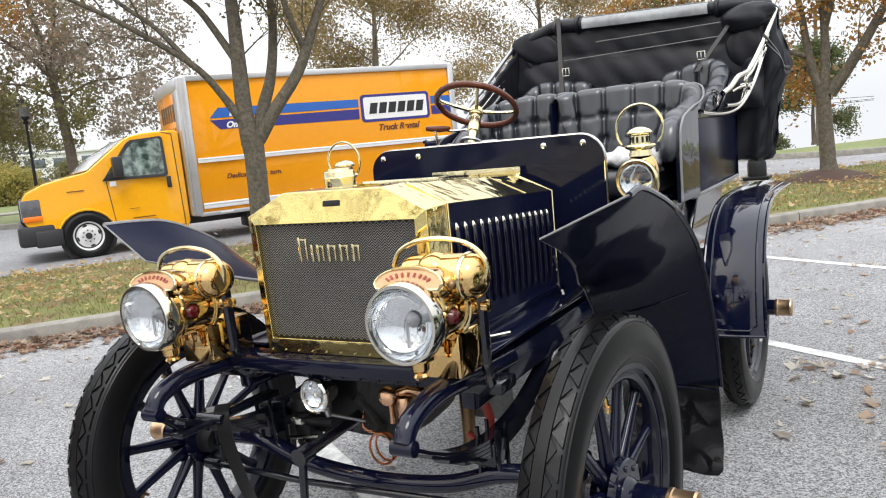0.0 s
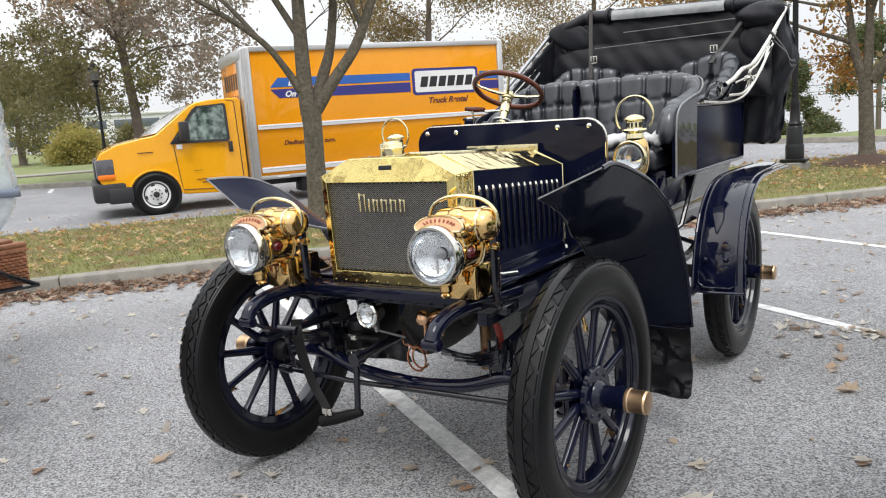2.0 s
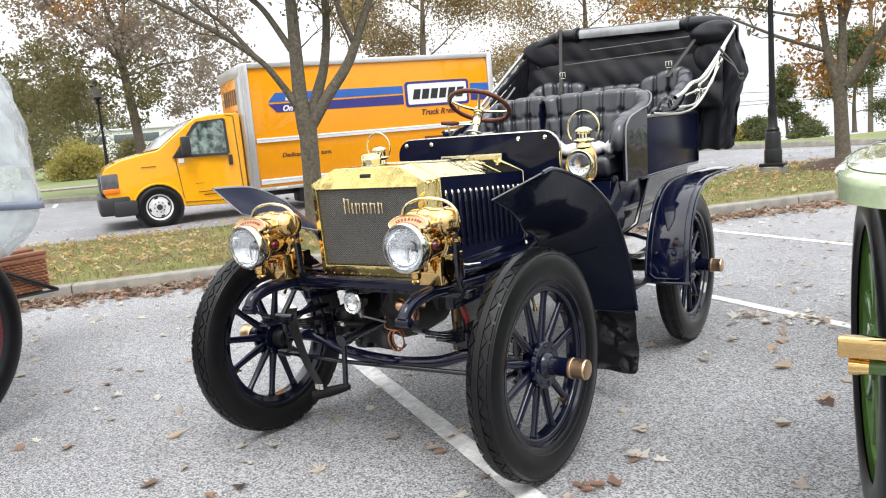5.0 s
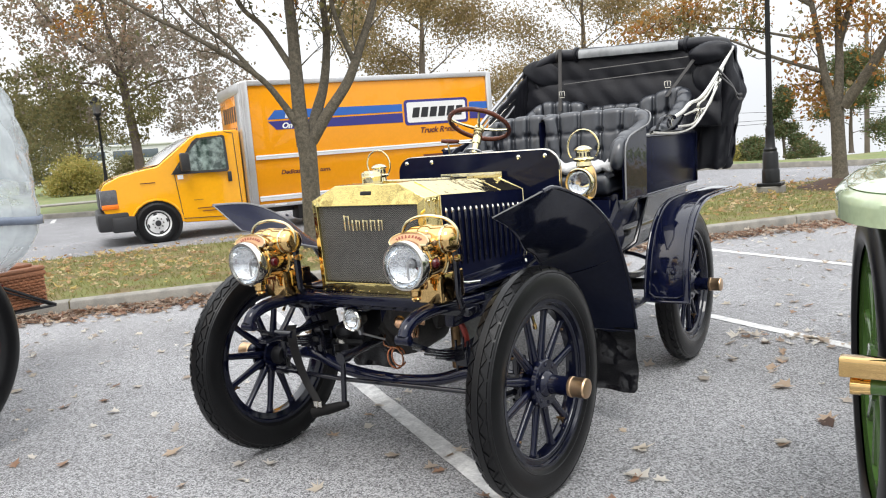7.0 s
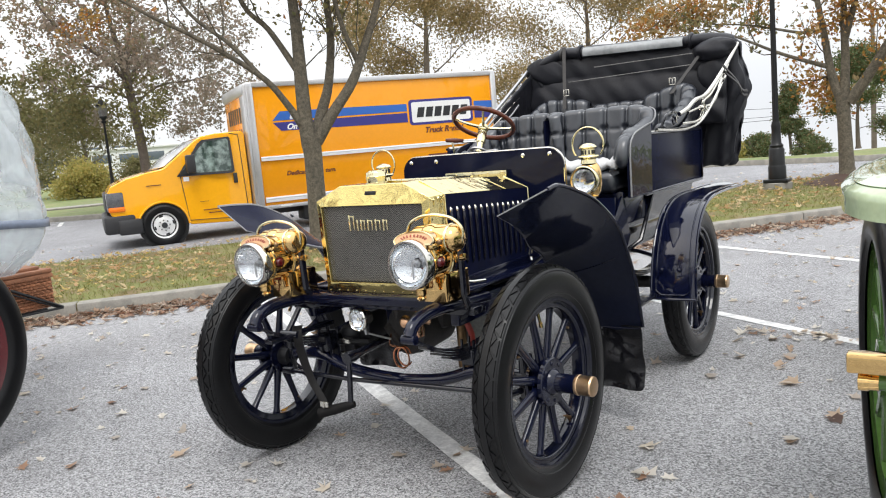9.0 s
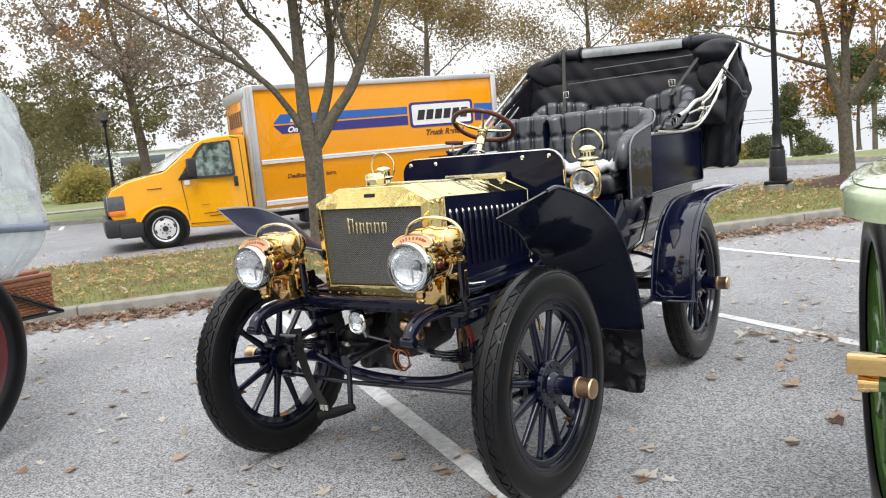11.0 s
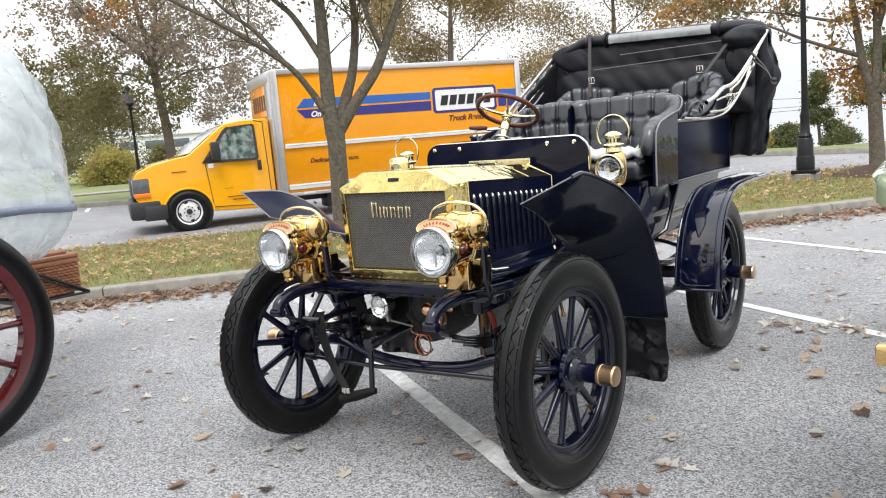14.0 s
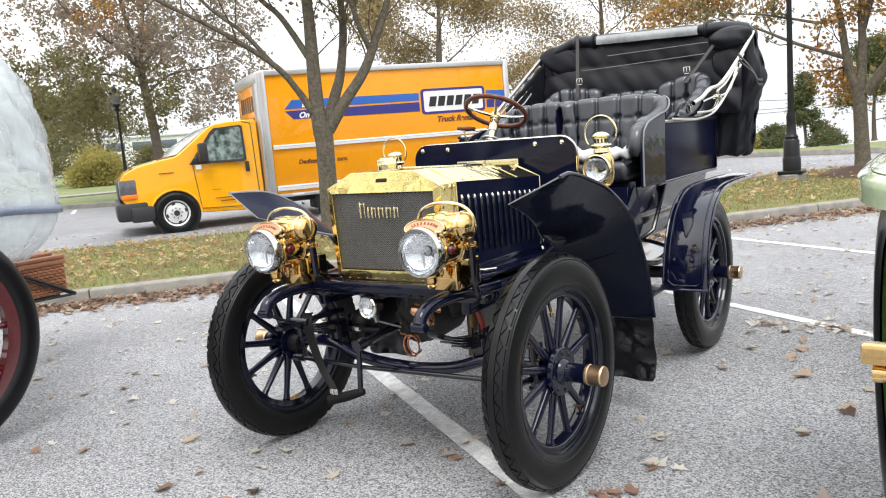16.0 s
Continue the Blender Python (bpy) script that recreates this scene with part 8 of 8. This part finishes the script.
def red_car():
    c = thing("vintage_car", "dark red high-wheeled car under a clear plastic sheet", "car")
    for x, turn in ((-2.2, 0), (-3.62, 180)):
        for y in (-1.2, -3.35):
            plain_wheel(c, pose(x, y, 0.635, 0, 0, turn), 0.635, RED_PAINT)
    for y in (-1.2, -3.35):
        part("axle", Geo().tube([(-2.25, y, 0.635), (-3.57, y, 0.635)], 0.03, 12), RED_PAINT, c)
    for x in (-2.62, -3.2):
        part("frame_rail", Geo().box((x, -2.0, 0.80), (0.06, 3.2, 0.10), 0.01), RED_PAINT, c)
    part("body", Geo().box((-2.91, -1.75, 1.02), (0.95, 2.2, 0.34), 0.08), RED_PAINT, c)
    part("seat", Geo().box((-2.91, -1.2, 1.40), (0.9, 0.7, 0.45), 0.1), LEATHER, c)


red_car()


def plastic_cover():
    """Sheet hung over the car: (height, half width, half length)."""
    rows = [(0.90, 0.60, 1.10), (0.98, 0.66, 1.19), (1.08, 0.71, 1.27), (1.22, 0.735, 1.31), (1.40, 0.735, 1.31), (1.62, 0.730, 1.285), (1.84, 0.72, 1.235), (2.04, 0.69, 1.15), (2.20, 0.63, 1.03), (2.31, 0.50, 0.84), (2.37, 0.28, 0.46), (2.38, 0.04, 0.06)]
    gr = []
    for z, w, l in [(q.z, q.x, q.y) for q in smooth([(w, l, z) for z, w, l in rows], 5)]:
        ring_ = []
        for i in range(97):
            a = 2 * math.pi * i / 96
            e = 0.55
            cx, sy = math.copysign(abs(math.cos(a)) ** e, math.cos(a)), math.copysign(abs(math.sin(a)) ** e, math.sin(a))
            k = 1 + 0.014 * math.sin(a * 9 + z * 5) + 0.012 * math.sin(a * 23 + z * 6) + 0.008 * math.sin(a * 37 - z * 15) + 0.005 * math.sin(a * 15 + z * 24)
            ring_.append((-3.24 + w * cx * k, -1.26 + l * sy * k, z + 0.012 * math.sin(a * 7) + 0.008 * math.sin(a * 19)))
        gr.append(ring_)
    cover = solid("plastic_cover", Geo().sheet(gr, 0.004), PLASTIC_SHEET, "crumpled clear plastic sheet draped over the red car", "plastic sheet", sharp=0)
    # Added band imitates the car body's edge showing through the plastic.
    band = []
    for z in (1.185, 1.21, 1.235):
        band.append([(-3.24 + 0.745 * 1.012 * math.copysign(abs(math.cos(a)) ** 0.55, math.cos(a)) * (1 + 0.014 * math.sin(a * 9 + 6)), -1.26 + 1.32 * 1.008 * math.copysign(abs(math.sin(a)) ** 0.55, math.sin(a)) * (1 + 0.014 * math.sin(a * 9 + 6)), z + 0.015 * math.sin(a * 5)) for a in [2 * math.pi * i / 96 for i in range(97)]])
    part("edge_band", Geo().sheet(band, 0.006), BODY_BAND, cover, "blue-grey band standing in for the body's edge under the sheet", sharp=0)


plastic_cover()


def wicker_basket():
    W, D, H = 0.50, 0.42, 0.28
    t = thing("wicker_basket", "brown wicker hamper strapped behind the red car's wheel", "basket", m=Matrix.Translation((-3.83, 0.20, 0.50)))
    part("basket_body", Geo().box((0, 0, H / 2), (W - 0.02, D - 0.02, H - 0.02), 0.01), WICKER, t)
    for j in range(11):
        z = 0.02 + (H - 0.06) * j / 10
        n = 30
        part("cane", Geo().tube([(-W / 2 + W * i / n, -D / 2 - 0.006 * (1 if (i + j) % 2 else -1), z) for i in range(n + 1)], 0.011, 6), WICKER, t)
        part("cane", Geo().tube([(W / 2 + 0.006 * (1 if (i + j) % 2 else -1), -D / 2 + D * i / 20, z) for i in range(21)], 0.011, 6), WICKER, t)
    for i in range(9):
        x = -W / 2 + W * i / 8
        part("stake", Geo().tube([(x, -D / 2, 0), (x, -D / 2, H - 0.03)], 0.009, 6), WICKER, t)
    part("rim", Geo().tube([(-W / 2, -D / 2, H - 0.03), (W / 2, -D / 2, H - 0.03), (W / 2, D / 2, H - 0.03), (-W / 2, D / 2, H - 0.03), (-W / 2, -D / 2, H - 0.03)], 0.020, 8), WICKER, t)
    part("lid", Geo().box((0, 0, H + 0.005), (W + 0.03, D + 0.03, 0.030), 0.012).box((0, 0, H + 0.03), (W * 0.8, D * 0.8, 0.03), 0.014), WICKER, t)
    part("stay", Geo().tube([(0.275, -0.62, 0.46), (0.275, -0.20, 0.24), (0.29, 0.25, -0.005)], 0.011, 8).tube([(0.275, -0.45, 0.0), (0.29, 0.25, -0.01)], 0.009, 8).tube([(0.275, -0.60, 0.41), (0.285, 0.22, -0.005)], 0.006, 8), BLACK_IRON, t, "black iron stay")
    part("shelf", Geo().box((-0.05, 0, -0.02), (W - 0.10, D, 0.03), 0.006).tube([(-0.1, 0.0, -0.03), (0.30, -0.6, 0.10), (0.50, -0.9, 0.20)], 0.014, 8).tube([(-0.2, 0.0, -0.03), (-0.1, -0.6, 0.10), (0.10, -1.1, 0.25)], 0.014, 8), BLACK_IRON, t)


wicker_basket()


def green_car():
    c = thing("vintage_car", "light green high-wheeled car with brass fittings", "car")
    plain_wheel(c, pose(1.972, 0.16, 0.58, 0, 0, 190.5) @ pose(0, 0, 0, 12, 0, 0), 0.58, DEEP_GREEN, 12, 0.054, 0.62, 0.15)
    plain_wheel(c, pose(3.40, 0.15, 0.58, 0, 0, 10.5), 0.58, DEEP_GREEN, 12, 0.054, 0.62)
    plain_wheel(c, pose(1.972, 2.55, 0.58, 0, 0, 180), 0.58, DEEP_GREEN, 12, 0.05)
    plain_wheel(c, pose(3.39, 2.55, 0.58), 0.58, DEEP_GREEN, 12, 0.05)
    part("axle", Geo().tube([(1.99, 2.55, 0.58), (3.38, 2.55, 0.58)], 0.03, 12), DEEP_GREEN, c)
    part("axle", Geo().tube([(1.99, 0.15, 0.58), (3.38, 0.15, 0.58)], 0.03, 12), DEEP_GREEN, c)
    half = smooth([(1.902, 0.92, 0.70), (1.902, 0.80, 0.95), (1.900, 0.65, 1.15), (1.896, 0.40, 1.245), (1.885, 0.05, 1.262), (1.880, -0.17, 1.250), (1.903, -0.34, 1.244), (1.932, -0.44, 1.242), (1.972, -0.53, 1.241), (2.03, -0.60, 1.240), (2.067, -0.612, 1.240)], 5)
    rim = list(half) + [Vector((4.134 - p.x, p.y, p.z)) for p in reversed(half[:-1])]
    gr = []
    for p in rim:
        mid = Vector((2.067, max(p.y, -0.42), p.z))
        gr.append([p + Vector((0, 0.004, -0.058)), p + Vector((0, 0, -0.012)), p] + [p.lerp(mid, q) + Vector((0, 0, h)) for q, h in ((0.05, 0.010), (0.18, 0.024), (0.45, 0.044), (1.0, 0.056))])
    guard = part("mudguard", Geo().sheet(gr, 0.006), GREEN_PAINT, c, "glossy light green mudguard")
    part("pinstripe", Geo().tube([p.lerp(Vector((2.067, max(p.y, -0.42), p.z)), 0.17) + Vector((0, 0, 0.027)) for p in rim], 0.0022, 6), DEEP_GREEN, guard)
    part("spring_bar", Geo().box((2.365, -0.52, 0.795), (0.88, 0.05, 0.055), 0.006), BRASS, c, "brass-faced front bar")
    part("bar_end", Geo().tube([(1.95, -0.50, 0.735), (1.975, -0.50, 0.735)], 0.026, 16).tube([(1.975, -0.50, 0.735), (2.0, -0.50, 0.735)], 0.023, 16), BRASS, c)
    part("front_tube", Geo().tube([(2.0, -0.50, 0.735), (2.8, -0.50, 0.735)], 0.022, 14), DEEP_GREEN, c)
    part("frame", Geo().box((2.40, 1.0, 0.80), (0.06, 3.0, 0.10), 0.01).box((2.95, 1.0, 0.80), (0.06, 3.0, 0.10), 0.01), DEEP_GREEN, c)
    other = []
    for row in gr:
        other.append([(5.35 - p.x, p.y, p.z) for p in row])
    part("mudguard", Geo().sheet(other, 0.008), GREEN_PAINT, c)
    part("bonnet", Geo().sheet([[(2.68 + 0.33 * math.cos(radians(a)), y, 0.88 + 0.44 * math.sin(radians(a)) ** 0.6) for a in range(0, 181, 15)] for y in (0.02, 0.3, 0.6, 0.95)], 0.01), GREEN_PAINT, c, "light green bonnet")
    part("radiator", Geo().box((2.68, 0.0, 1.08), (0.62, 0.10, 0.52), 0.06, seg=4), BRASS, c, "brass radiator")
    part("body", Geo().box((2.68, 1.9, 1.05), (1.0, 1.7, 0.36), 0.10, seg=4), GREEN_PAINT, c)
    part("seat", Geo().box((2.68, 1.85, 1.26), (0.92, 0.55, 0.14), 0.05, seg=3).box((2.68, 2.16, 1.46), (0.96, 0.16, 0.44), 0.07, seg=3), LEATHER, c)
    part("steering_wheel", Geo().tube([(2.42 + 0.19 * math.cos(k * math.pi / 12), 1.42 + 0.10 * math.sin(k * math.pi / 12), 1.55 + 0.16 * math.sin(k * math.pi / 12)) for k in range(25)], 0.014, 8, caps=False).tube([(2.42, 1.42, 1.55), (2.42, 1.05, 1.05)], 0.018, 8).tube([(2.23, 1.42, 1.55), (2.61, 1.42, 1.55)], 0.008, 6), WOOD, c)


green_car()


# ---- far buildings ----
def far_building(at, yaw, size, floors, bays, label):
    t = thing("building", label, "building", "far buildings", m=Matrix.Translation(at) @ pose(0, 0, 0, 0, 0, yaw))
    W, D, H = size
    part("wall", Geo().box((0, 0, H / 2), (W, D, H), 0.03), FAR_WALL, t)
    part("roof", Geo().box((0, 0, H + 0.12), (W + 0.4, D + 0.4, 0.24), 0.05), FAR_WALL, t)
    for i in range(floors):
        for j in range(bays):
            x, z = -W / 2 + W * (j + 0.5) / bays, H * (i + 0.55) / floors
            w = part("window", Geo().box((x, -D / 2 - 0.02, z), (W / bays * 0.72, 0.06, H / floors * 0.46), 0.01), FAR_PANE, t)


far_building(ray_place(95, -52.5, -2.0), 55, (26, 10, 5.6), 3, 10, "pale far building with rows of windows behind the trees")
far_building(ray_place(110, -59.5, -2.0), 62, (20, 10, 7.0), 3, 5, "white far building behind the lawn")
